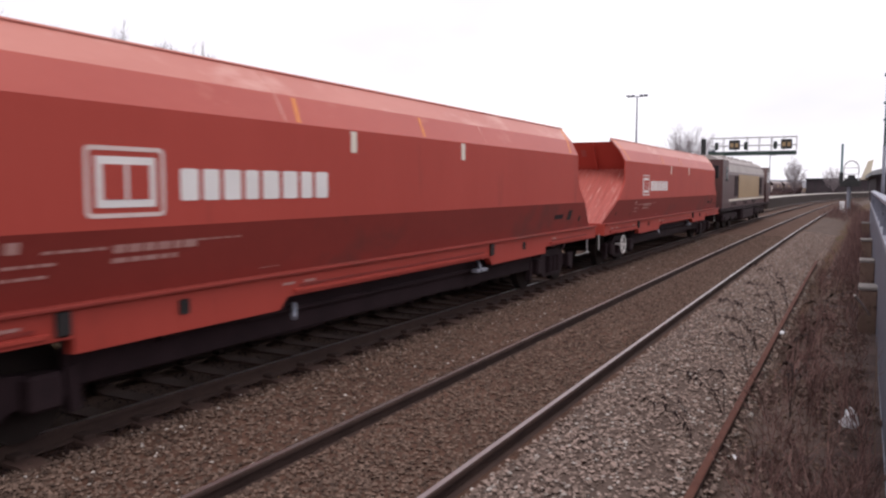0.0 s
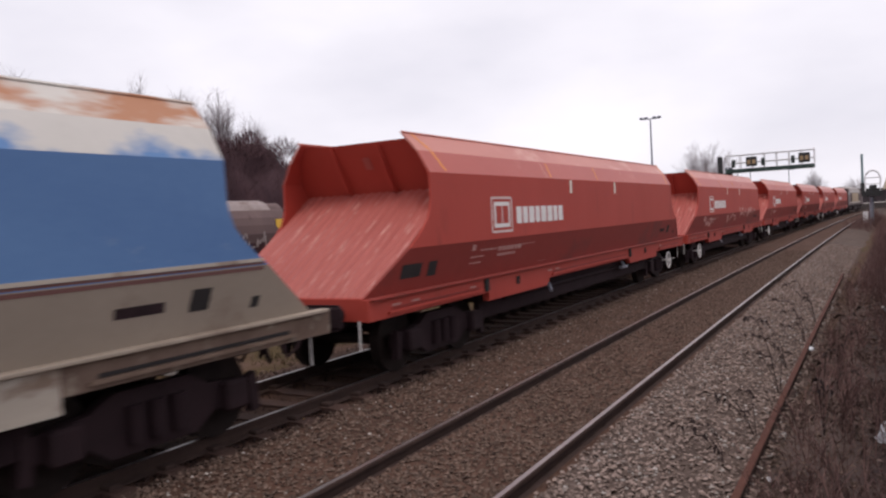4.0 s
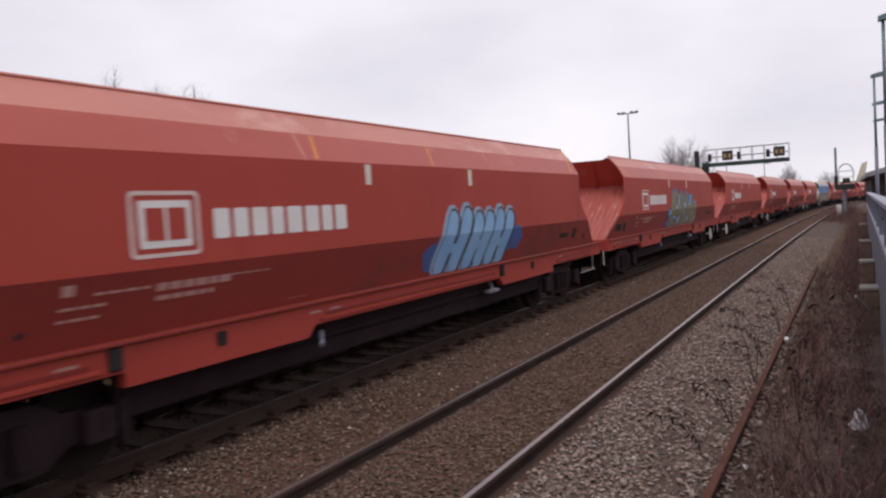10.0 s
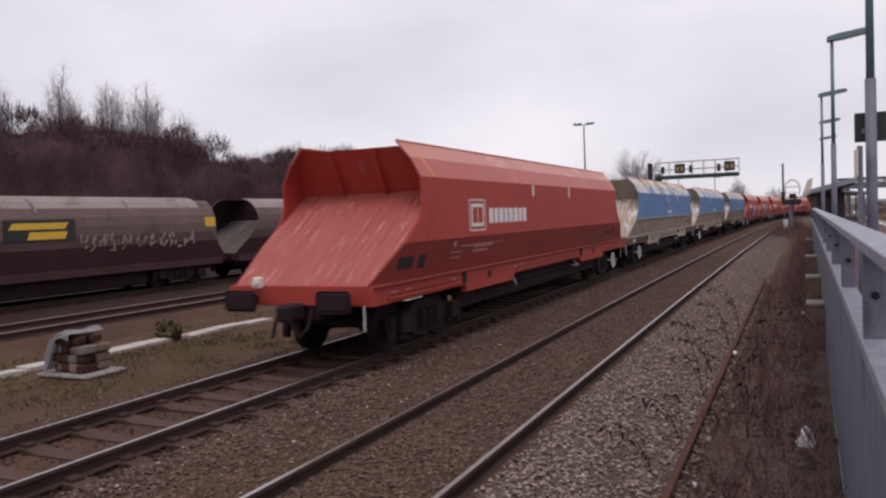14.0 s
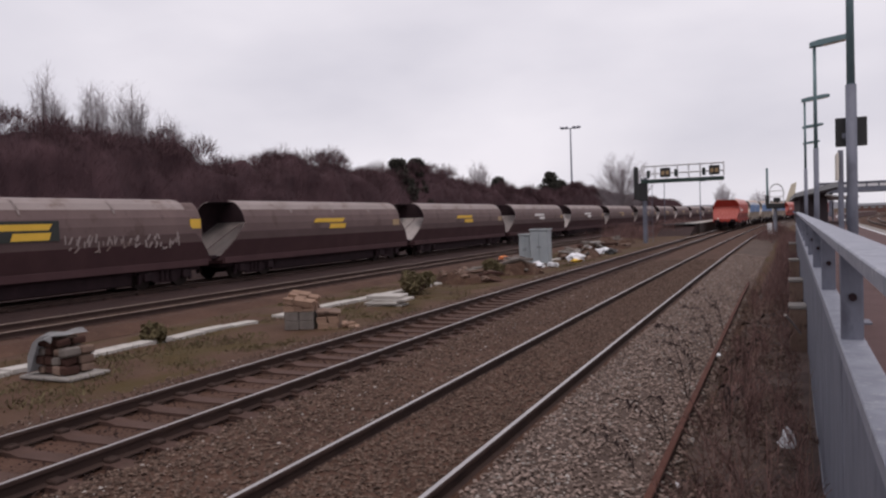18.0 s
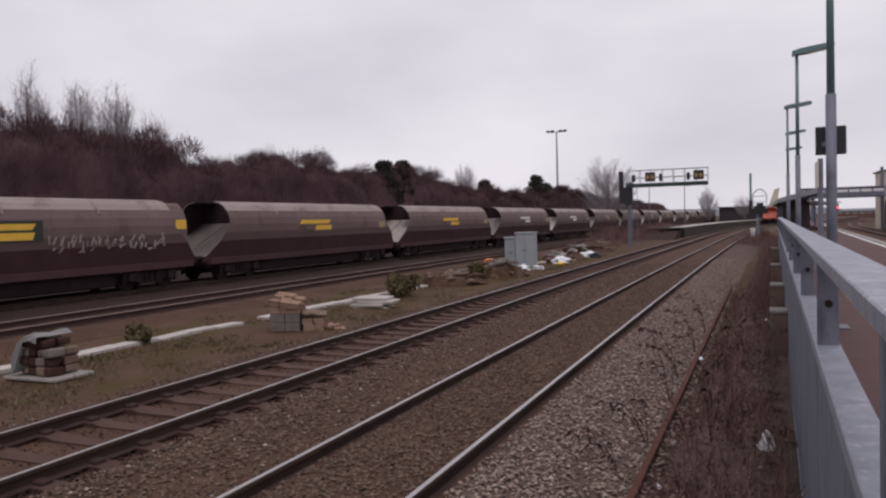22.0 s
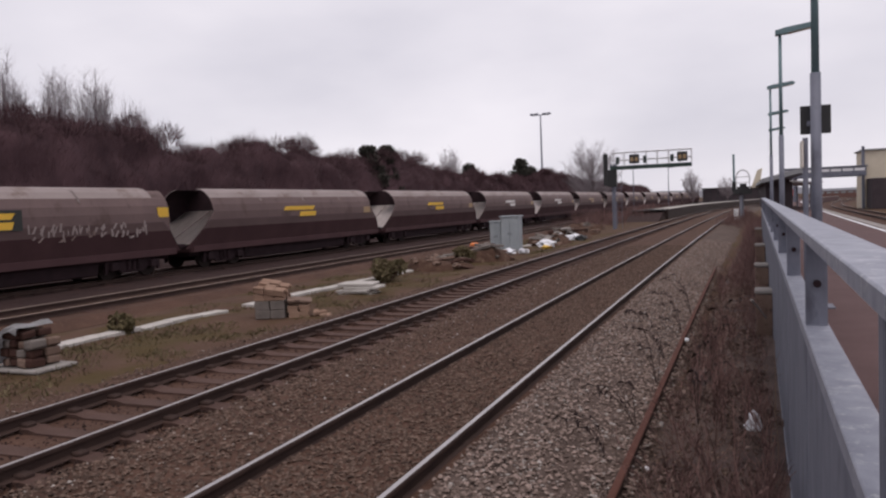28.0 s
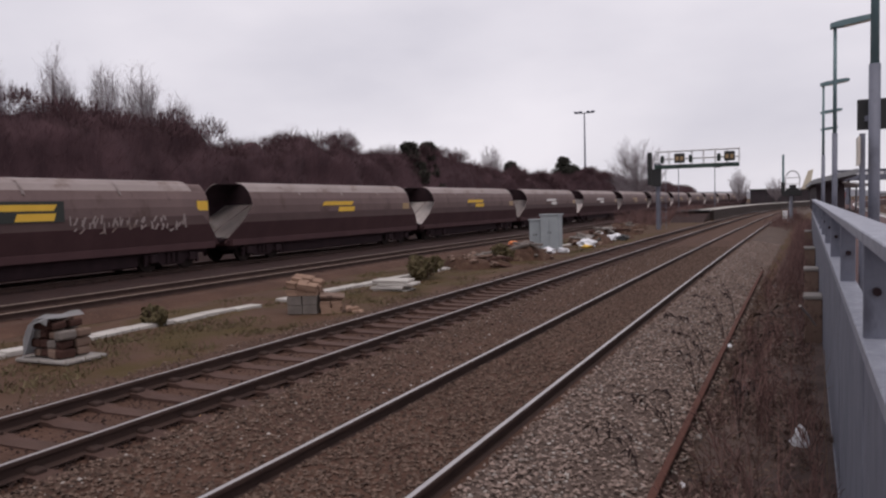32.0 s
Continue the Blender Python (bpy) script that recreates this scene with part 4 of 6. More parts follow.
def spray_blue(w):
    """A smaller piece: six light blue leaning strokes with round tops, dark edges and a blue haze."""
    r = random.Random(8)
    haze, rim, edge, fill = B(), B(), B(), B()
    for i in range(9):
        y, z = 7.75 + 0.42 * i, r.uniform(1.45, 1.7)
        paint(haze, [(y + 0.34 * math.cos(t) * r.uniform(0.8, 1.1), max(1.25, z + 0.24 * math.sin(t) * r.uniform(0.8, 1.1))) for t in [0.45 * k for k in range(14)]], 0.004 + 0.0002 * i)
    for i, (y, h) in enumerate(((8.0, 0.80), (8.5, 0.84), (9.0, 0.76), (9.45, 0.76), (9.9, 0.80), (10.38, 0.76))):
        a, b = (y, 1.36), (y + 0.52 * h, 1.28 + h)
        paint(rim, capsule((a[0] - 0.03, a[1]), (b[0] - 0.02, b[1] + 0.03), 0.48), 0.007 + 0.0003 * i)
        paint(edge, capsule((a[0] + 0.03, a[1] - 0.01), (b[0] + 0.03, b[1] - 0.01), 0.44), 0.011 + 0.0003 * i)
        paint(fill, capsule(a, b, 0.34), 0.015 + 0.0003 * i)
        if i % 2:
            paint(fill, capsule((y - 0.2, 1.62), (y + 0.2, 1.66), 0.14), 0.018 + 0.0003 * i)
    part("spray_haze", haze, DEEPBLUE, w, "deep blue spray haze")
    part("spray_rim", rim, FADEDBLUE, w, "pale rim of the strokes")
    part("spray_edge", edge, BLACK, w, "black edges of the strokes")
    part("spray_shapes", fill, SKYBLUE, w, "light blue spray-painted strokes")


def scribble(w, y0, n, seed, z0=1.4):
    """Faded pale spray smears."""
    r = random.Random(seed)
    y = y0
    for i in range(n):
        bm = B()
        for j in range(3):
            blob(bm, y + r.uniform(0, 0.4), z0 + r.uniform(0.12, 0.45), r.uniform(0.03, 0.2), r.uniform(0.02, 0.12), r.uniform(-0.4, 0.6), r, 0.004 + 0.0003 * (i % 9) + 0.0001 * j, 8)
        part("spray_smear", bm, PINK, w, "faded pale spray smear")
        y += 0.56


def blue_marks(w, reverse):
    bm = B()
    for y, k in ((7.5, 0.5), (8.2, 0.45)):
        rect_on_side(bm, y, y + k, 2.08, 2.17)
    part("white_block", bm, WHITE, w, "plain white blocks")
    bm = B()
    rect_on_side(bm, 8.04, 8.15, 1.92, 2.10)
    part("cream_plate", bm, CREAM, w, "small cream plate")
    bm = B()
    rect_on_side(bm, -0.5, 15.6, 1.80, 1.885)
    part("waist_line", bm, RED_BAND, w, "dark red-brown waist line")
    bm = B()
    rect_on_side(bm, -0.48, 15.58, 1.888, 1.925, 1, 0.012)
    part("waist_lip", bm, SOLE, w, "pale lip over the waist line")
    if reverse:
        bm = B()
        rect_on_side(bm, 0.36, 0.70, 1.30, 1.58)
        part("cream_panel", bm, CREAM, w, "cream panel")
    else:
        bm = B()
        rect_on_side(bm, 1.2, 1.6, 1.50, 1.72)
        part("pale_patch", bm, BEIGE_SHEET, w)
    bm = B()
    rect_on_side(bm, 1.2, 1.48, 1.36, 1.42)
    part("side_slot", bm, DARKHOLE, w)
    part("cream_panel", box(B(), 1.362, 1.367, -1.05, -0.62, 1.02, 1.13), CREAM, w, "cream panel")
    bm = B()
    for y in (5.9, 9.05):
        flat_on_side(bm, [(y, 2.0), (y + 0.02, 2.0), (y + 0.02, 2.94), (y, 2.94)])
    part("panel_seam", bm, BEIGE, w)


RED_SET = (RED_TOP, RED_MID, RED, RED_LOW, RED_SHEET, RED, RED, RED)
BLUE_SET = (RUST_TOP, BLUE_TOP, BLUE, BEIGE, BEIGE_SHEET, BEIGE_IN, SOLE, SOLE_GRIME)
train = {}
RED_LABEL = "red bogie hopper wagon with ribbed sloping ends on the line"
BLUE_LABEL = "blue and grey hopper wagon with peeling rusty top edge"
GROUP = "hopper wagons of the moving train"
made = {}
for key, pal, lab in (("red", RED_SET, RED_LABEL), ("blue", BLUE_SET, BLUE_LABEL)):
    for rev in (False, True):
        w_ = hopper("hopper_wagon", lab, pal, GROUP, rev)
        if key == "red":
            livery_marks(w_)
        else:
            blue_marks(w_, rev)
        made[key, rev] = w_
used = set()
for n_ in range(17):
    k_ = ("blue" if n_ in (1, 2, 3, 10) else "red", n_ in (0, 3, 5, 8, 11, 14))
    train[n_] = copy_thing(made[k_], pose(0, 0, 0)) if k_ in used else made[k_]
    used.add(k_)
spray_big(train[5])
train[5]["label"] = "red hopper wagon with large olive and blue graffiti on its side"
spray_blue(train[4])
train[4]["label"] = "red hopper wagon with blue-green graffiti on its side"
for n_, y_, k_ in ((12, 1.0, 3), (12, 6.0, 4), (12, 9.0, 9), (12, 11.5, 1)):
    scribble(train[n_], y_, k_, n_ * 7 + int(y_), 1.35 if y_ < 9 else 1.55)
train[12]["label"] = "red hopper wagon with pale scribbled graffiti along its side"
a_, b_ = B(), B()
flat_on_side(a_, [(7.97 + 0.33 * math.cos(t), 2.52 + 0.33 * math.sin(t)) for t in [radians(90 + 18 * k) for k in range(11)]])
flat_on_side(b_, [(8.07 + 0.33 * math.cos(t), 2.52 + 0.33 * math.sin(t)) for t in [radians(-90 + 18 * k) for k in range(11)]])
part("emblem", a_, GREYTOP, train[2], "dull grey half disc emblem")
part("emblem", b_, BLACK, train[2], "black half disc emblem")
bm = B()
ring_ = [(7.60 + 0.36 * math.cos(radians(15 * k)), 2.50 + 0.36 * math.sin(radians(15 * k))) for k in range(24)]
core_ = [(7.60 + (q[0] - 7.60) * 0.88, 2.50 + (q[1] - 2.50) * 0.88) for q in ring_]
for k_ in range(24):
    flat_on_side(bm, [ring_[k_], ring_[(k_ + 1) % 24], core_[(k_ + 1) % 24], core_[k_]])
for o_ in train[1].children:
    kind_ = o_.name.split(".")[0]
    if kind_ in ("white_block", "cream_plate"):
        o_.location.y = -0.5
    elif kind_ == "panel_seam":
        o_.location.y = 0.87
    elif kind_ == "marking_plate":
        o_.location.y = 0.92
em_ = part("emblem_ring", bm, FADEDBLUE, train[1], "faded pale blue ring emblem")
bm = B()
flat_on_side(bm, round_corner(7.38, 7.50, 2.52, 2.66, 0.04))
part("emblem_mark", bm, WHITE, em_, "small white mark")
bm = B()
flat_on_side(bm, round_corner(7.69, 7.81, 2.44, 2.64, 0.03))
part("emblem_mark", bm, RED_LOW, em_, "small dark red mark")
bm = B()
tube(bm, [(-0.75, -1.79, 1.30), (-0.75, -1.72, 1.30)], 0.055, 14)
box(bm, -0.82, -0.68, -1.74, -1.62, 1.20, 1.39, 0.02)
part("tail_lamp", bm, CREAM, train[0], "small pale tail lamp")
bm = B()
tube(bm, [(0.98, -2.12, 1.02), (0.98, -2.015, 1.05)], 0.075, 12)
part("coupling_cock", bm, RED, train[2], "red pipe cock on the headstock")


def locomotive():
    """Six-axle diesel at the head of the train; origin at its rear end."""
    w = thing("diesel_locomotive", pose(0, 0, 0), "maroon diesel locomotive with gold band hauling the hopper wagons", "locomotive")
    prof = [(-1.32, 1.15), (1.32, 1.15), (1.32, 2.85), (1.15, 3.45), (0.75, 3.75), (-0.75, 3.75), (-1.15, 3.45), (-1.32, 2.85)]
    bm = B()
    prism(bm, [(x * 0.93, z) for x, z in prof], 2.6, 18.6, "y")
    part("body", bm, MAROON, w)
    for s in (-1, 1):
        bm = B()
        box(bm, *sorted((s * 1.228, s * 1.24)), 6.4, 15.4, 1.58, 2.90)
        part("gold_band", bm, GOLD, w)
        part("pale_stripe", box(B(), *sorted((s * 1.228, s * 1.242)), 2.7, 18.5, 1.46, 1.56), CREAM, w)
        for y in (4.9, 15.6):
            part("dark_grille", box(B(), *sorted((s * 1.226, s * 1.245)), y, y + 1.3, 1.7, 2.8), UNDER, w)
        bm = B()
        for y in (4.0, 8.4, 12.2):
            for k in range(2):
                box(bm, *sorted((s * 1.226, s * 1.255)), y, y + 1.5, 1.24 + k * 0.1, 1.29 + k * 0.1)
        part("side_grille", bm, UNDER, w)
    bm = B()
    prism(bm, [(-1.20, 3.0), (1.20, 3.0), (1.10, 3.38), (0.86, 3.66), (0.5, 3.82), (-0.5, 3.82), (-0.86, 3.66), (-1.10, 3.38)], 1.2, 18.6, "y")
    for y in (5, 7.4, 9.8, 13, 16):
        box(bm, -0.55, 0.55, y, y + 1.4, 3.78, 3.92, 0.04)
    part("roof", bm, LOCOROOF, w)
    for y0, y1 in ((0.35, 2.6), (18.6, 20.85)):
        a, b = (0.0, 0.35) if y0 < 5 else (0.35, 0.0)
        bm = B()
        prism(bm, [(y0 + a, 1.15), (y1 - b, 1.15), (y1, 2.4) if y0 > 5 else (y1, 1.15), (y1 - b * 1.6, 3.55), (y0 + a * 1.6, 3.55), (y0, 2.4)], -1.32, 1.32)
        cab = part("cab", bm, MAROON, w)
        yy = y0 if y0 < 5 else y1
        o = -1 if y0 < 5 else 1
        bm = B()
        box(bm, -1.0, 1.0, *sorted((yy + o * 0.005, yy + o * 0.05)), 1.25, 1.95, 0.01)
        part("warning_panel", bm, YELLOW, cab, "yellow warning panel")
        bm = B()
        for x in (-0.62, 0.62):
            box(bm, x - 0.5, x + 0.5, *sorted((yy - o * 0.18, yy + o * 0.02)), 2.62, 3.25, 0.02)
        for s in (-1, 1):
            box(bm, *sorted((s * 1.315, s * 1.33)), y0 + 0.9, y0 + 1.5, 2.5, 3.2)
        part("cab_window", bm, GLASS, cab)
    part("underframe", box(B(), -1.3, 1.3, 0.2, 21.0, 0.98, 1.16, 0.02), UNDER, w)
    part("fuel_tank", box(B(), -1.25, 1.25, 8.2, 13.0, 0.3, 0.98, 0.12), BOGIE, w)
    for yc in (4.2, 17.0):
        bg = part("bogie", box(B(), -1.15, 1.15, yc - 2.4, yc + 2.4, 0.45, 0.85, 0.06), BOGIE, w)
        for a in (-1.9, 0, 1.9):
            bm = B()
            for s in (-1, 1):
                tube(bm, [(s * 0.69, yc + a, 0.53), (s * 0.83, yc + a, 0.53)], 0.53, 24)
            tube(bm, [(-1.2, yc + a, 0.53), (1.2, yc + a, 0.53)], 0.13, 10)
            part("wheelset", bm, WHEEL, bg)
    for s in (-0.87, 0.87):
        for y, o in ((0.2, -1), (21.0, 1)):
            bm = B()
            tube(bm, [(s, y, 1.05), (s, y + o * 0.35, 1.05)], 0.11, 12)
            tube(bm, [(s, y + o * 0.35, 1.05), (s, y + o * 0.42, 1.05)], 0.24, 16)
            part("buffer", bm, UNDER, w)
    return w


loco = locomotive()


def round_x(z):
    """Half width of the coal wagon's rounded body at height z."""
    if z >= 2.3:
        a = min(1.0, (z - 2.3) / 1.12)
        return 0.55 + 0.90 * math.sqrt(max(0.0, 1 - a * a))
    if z >= 1.7:
        return 1.45
    return 1.45 - (1.7 - z) * 0.35


def coal_wagon():
    """Standing grey coal hopper with a rounded top; origin at its rear upright edge."""
    w = thing("coal_wagon", pose(0, 0, 0), "grey-brown coal hopper wagon with yellow panel in the siding", "freight wagon", "coal wagons in the siding")
    ln = 14.6
    for s in (-1, 1):
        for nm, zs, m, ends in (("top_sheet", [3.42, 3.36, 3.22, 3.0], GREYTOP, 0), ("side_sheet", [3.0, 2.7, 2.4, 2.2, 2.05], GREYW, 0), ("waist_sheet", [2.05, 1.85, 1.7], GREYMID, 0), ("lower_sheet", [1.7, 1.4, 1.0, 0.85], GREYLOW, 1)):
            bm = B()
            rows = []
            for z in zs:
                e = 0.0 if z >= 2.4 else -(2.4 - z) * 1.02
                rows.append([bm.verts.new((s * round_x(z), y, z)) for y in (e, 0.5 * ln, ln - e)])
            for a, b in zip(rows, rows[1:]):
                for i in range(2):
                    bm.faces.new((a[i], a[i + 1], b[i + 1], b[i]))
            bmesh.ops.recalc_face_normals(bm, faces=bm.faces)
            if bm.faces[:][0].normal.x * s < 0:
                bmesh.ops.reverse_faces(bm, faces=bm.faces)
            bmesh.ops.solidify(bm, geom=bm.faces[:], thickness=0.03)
            # Inner faces near-black: the hopper's inside shade is put into the colour.
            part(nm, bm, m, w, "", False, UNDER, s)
        for y in (3.6, 7.3, 11.0):
            bm = B()
            rows = []
            for z in (3.42, 3.3, 3.1, 2.85):
                rows.append([bm.verts.new((s * (round_x(z) + 0.02), y + k, z)) for k in (-0.05, 0.05)])
            for a, b in zip(rows, rows[1:]):
                bm.faces.new((a[0], a[1], b[1], b[0]))
            bmesh.ops.solidify(bm, geom=bm.faces[:], thickness=0.03)
            part("rib", bm, GREYTOP, w)
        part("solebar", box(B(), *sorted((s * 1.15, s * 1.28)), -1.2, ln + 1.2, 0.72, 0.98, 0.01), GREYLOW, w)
    for front in (False, True):
        bm = B()
        rows = []
        for y, z in ((-1.38, 1.06), (0.1, 1.76), (1.58, 2.46)):
            h = round_x(z) - 0.04
            rows.append([bm.verts.new((x, ln - y if front else y, z)) for x in (-h, -h * 0.3, h * 0.3, h)])
        for a, b in zip(rows, rows[1:]):
            for i in range(3):
                bm.faces.new((a[i], a[i + 1], b[i + 1], b[i]))
        bmesh.ops.solidify(bm, geom=bm.faces[:], thickness=0.025)
        sheet = part("slope_sheet", bm, PALESHEET, w, "pale dusty sloping end sheet")
        a, b = (ln + 1.2, ln - 1.5) if front else (-1.2, 1.5)
        part("sheet_seam", tube(B(), [(0.05, a, 1.165), (0.05, b, 2.44)], 0.022, 5), GREYW, sheet)
        bm = B()
        zs = [2.3, 2.6, 2.9, 3.15, 3.32, 3.4]
        prism(bm, [(-round_x(z) + 0.04, z) for z in zs] + [(round_x(z) - 0.04, z) for z in zs[::-1]], *((ln - 1.62, ln - 1.57) if front else (1.57, 1.62)), "y")
        # Near-black end wall: the shade of the hollow is put into its colour.
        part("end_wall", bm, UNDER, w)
        y = ln + 1.2 if front else -1.2
        part("headstock", box(B(), -1.2, 1.2, y - 0.06, y + 0.06, 0.72, 1.08, 0.01), GREYLOW, w)
        o = 1 if front else -1
        for s in (-0.87, 0.87):
            part("buffer", tube(B(), [(s, y, 0.98), (s, y + o * 0.5, 0.98)], 0.12, 10), UNDER, w)
    part("underframe", box(B(), -0.9, 0.9, -1.1, ln + 1.1, 0.55, 0.84), UNDER, w)
    # Added dark block fills the gap under the body in place of its shade.
    part("lower_hopper", box(B(), -1.0, 1.0, 2.6, ln - 2.6, 0.2, 0.84, 0.05), UNDER, w)
    for y in (1.0, ln - 1.0):
        bogie(w, y, 1)
    bm = B()
    box(bm, 1.452, 1.458, ln - 0.9, ln - 0.1, 2.05, 2.4)
    part("corner_panel", bm, GOLD, w)
    return w


def coal_panel(w, face, plate):
    """Bright plain shapes on the side, on a dark plate where there is one."""
    if plate:
        part("dark_panel", box(B(), 1.45, 1.475, 6.1, 8.6, 1.98, 2.64), BLACKGREEN, w)
        part("bright_band", prism(B(), [(6.25, 2.34), (8.2, 2.34), (8.35, 2.54), (6.4, 2.54)], 1.452, 1.482), face, w, "plain bright slanting band")
        part("bright_block", prism(B(), [(6.85, 2.02), (8.2, 2.02), (8.3, 2.26), (6.95, 2.26)], 1.452, 1.482), face, w, "plain bright block")
        return
    part("bright_band", prism(B(), [(5.3, 2.34), (8.0, 2.34), (8.2, 2.54), (5.5, 2.54)], 1.452, 1.482), face, w, "plain bright slanting band")
    part("bright_block", prism(B(), [(6.7, 2.02), (8.2, 2.02), (8.3, 2.26), (6.8, 2.26)], 1.452, 1.482), face, w, "plain bright block")


CPITCH = 18.05
first = coal_wagon()
COAL0 = 27.4
coal = {0: first}
for n_ in range(-2, 12):
    if n_:
        coal[n_] = copy_thing(first, pose(0, 0, 0))
for n_, w_ in coal.items():
    coal_panel(w_, YELLOW if n_ in (-2, -1, 0, 1) else (WHITE if n_ in (2, 3) else GOLD), n_ < 0)
    y_ = COAL0 + n_ * CPITCH
    w_.matrix_basis = pose(T4 + gentle(y_), y_, 0, 0, 0, -math.degrees(math.atan(2 * BEND * max(0, y_ + 7))))
for o_ in [c_ for c_ in coal[-1].children if c_.name.startswith("corner_panel")]:
    bpy.data.objects.remove(o_)
zs_ = [1.7, 2.05, 2.4, 2.7, 2.95, 3.12, 3.24, 3.29]
outline_ = [(-round_x(z_) + 0.05, z_) for z_ in zs_] + [(round_x(z_) - 0.05, z_) for z_ in zs_[::-1]]
hood_ = part("end_hood", prism(B(), outline_, 14.55, 15.35, "y"), GREYW, coal[-1], "lower rounded hood over the end")
part("hood_panel", box(B(), 1.385, 1.412, 14.7, 15.3, 2.24, 2.62), YELLOW, hood_, "yellow panel")
r_ = random.Random(3)
y_ = 8.8
while y_ < 13.9:
    k_ = r_.uniform(0.28, 0.55)
    bm = B()
    for j_ in range(4):
        a_, c_ = y_ + r_.uniform(0, k_ * 0.7), 1.50 + r_.uniform(0.0, 0.42)
        e_, g_ = r_.uniform(0.04, 0.09), r_.uniform(-0.06, 0.18)
        z_ = c_ + r_.uniform(0.06, 0.28)
        prism(bm, [(a_, c_), (a_ + e_, c_ - 0.01), (a_ + e_ + g_, z_), (a_ + g_, z_ + 0.02)], 1.38, 1.456 + 0.001 * j_)
    part("scrawl", bm, GREYTOP, coal[-1], "pale scrawled mark")
    y_ += k_

# platform, fence, lamps ---------------------------------------------
SLANT = 0.0115


def platform():
    ob = strip("platform", [(0.32, -0.4), (0.32, 0.84), (0.35, 0.90), (4.05, 0.90), (4.1, 0.86), (4.1, -0.4)], -25, 230, 3.0, PLATFORM, "station platform with worn brown tarmac surface", "platform", slant=SLANT)
    strip("platform_edge_line", [(3.62, 0.904), (3.62, 0.91), (3.74, 0.91), (3.74, 0.904)], -25, 230, 3.0, WHITEPAINT, "white painted line along the platform edge", "trim", slant=SLANT)
    strip("platform_coping", [(3.80, 0.904), (3.80, 0.93), (4.16, 0.93), (4.16, 0.86)], -25, 230, 3.0, CONCRETE, "pale concrete platform edge coping", "trim", slant=SLANT)
    return ob


def fence():
    """Steel railing with sheet panels, set slightly askew to the line."""
    f = thing("platform_fence", pose(-0.042, 0, 0, 0, 0, -math.degrees(SLANT + 0.001)), "galvanised steel railing with sheet panels along the platform edge", "fence")
    y0, y1, bay = -3.9, 42.5, 2.9
    y = y0
    while y < y1 - 0.1:
        e = min(y + bay, y1)
        part("top_rail", box(B(), 0.255, 0.44, y + 0.004, e - 0.004, 1.968, 2.032, 0.006), GALV, f)
        part("middle_rail", box(B(), 0.258, 0.395, y + 0.004, e - 0.004, 1.40, 1.478, 0.006), GALV, f)
        part("sheet_panel", box(B(), 0.262, 0.268, y + 0.03, e - 0.03, -0.30, 1.41), GALV_DULL, f)
        part("bottom_rail", box(B(), 0.250, 0.30, y + 0.004, e - 0.004, -0.36, -0.30, 0.004), GALV, f)
        p = part("post", box(B(), 0.272, 0.385, y + 0.17, e - bay + 0.24, -0.3, 1.968, 0.004), GALV_DULL, f)
        bm = tube(B(), [(0.33, y + 0.13, 1.72), (0.33, y + 0.18, 1.72)], 0.022, 8)
        part("bolt", bm, BOGIE, p)
        y += bay
    return f


def lamp_post(x, y):
    w = thing("platform_lamp", pose(x, y, 0.9), "slim teal platform lamp column with flat lantern", "street lamp", "lamps along the platform")
    part("lower_column", tube(B(), [(0, 0, 0), (0, 0, 2.7)], 0.058, 14), GALV_DULL, w, smooth=True)
    part("column", tube(B(), [(0, 0, 2.7), (0, 0, 5.05)], 0.044, 12, 0.036), TEALPAINT, w, smooth=True)
    part("base_flange", box(B(), -0.17, 0.17, -0.17, 0.17, 0, 0.02, 0.005), GALV_DULL, w)
    bm = B()
    prism(bm, [(-0.10, 5.02), (0.15, 5.04), (0.78, 5.14), (0.80, 5.20), (0.7, 5.24), (0.1, 5.17), (-0.10, 5.12)], -0.11, 0.11, "y")
    part("lantern", bm, TEALPAINT, w)
    bm = B()
    prism(bm, [(0.18, 5.030), (0.72, 5.115), (0.72, 5.130), (0.18, 5.045)], -0.08, 0.08, "y")
    part("diffuser", bm, CREAM, w)
    return w


def sign_on_post():
    w = thing("hanging_sign", pose(0.75, 10.05, 0), "dark square sign plate fixed to the lamp column", "sign")
    part("plate", box(B(), -0.16, 0.165, 0.02, 0.04, 2.91, 3.24, 0.008), BLACK, w)
    part("bracket", box(B(), -0.09, 0.06, -0.02, 0.02, 3.0, 3.06, 0.005), GALV_DULL, w)
    return w


def side_post():
    w = thing("notice_post", pose(0.63, 9.9, 0.9), "short grey post with a small white notice board", "sign")
    part("post", tube(B(), [(0, 0, 0), (0, 0, 1.96)], 0.03, 10), GALV_DULL, w)
    part("board", box(B(), -0.05, -0.035, -0.25, 0.15, 1.62, 1.92, 0.004), CREAM, w)
    return w


platform()
fence()
for x_, y_ in ((0.75, 10.0), (0.797, 20.0), (0.874, 30.0), (1.16, 40.0), (1.45, 50.0)):
    lamp_post(x_, y_)
sign_on_post()
side_post()


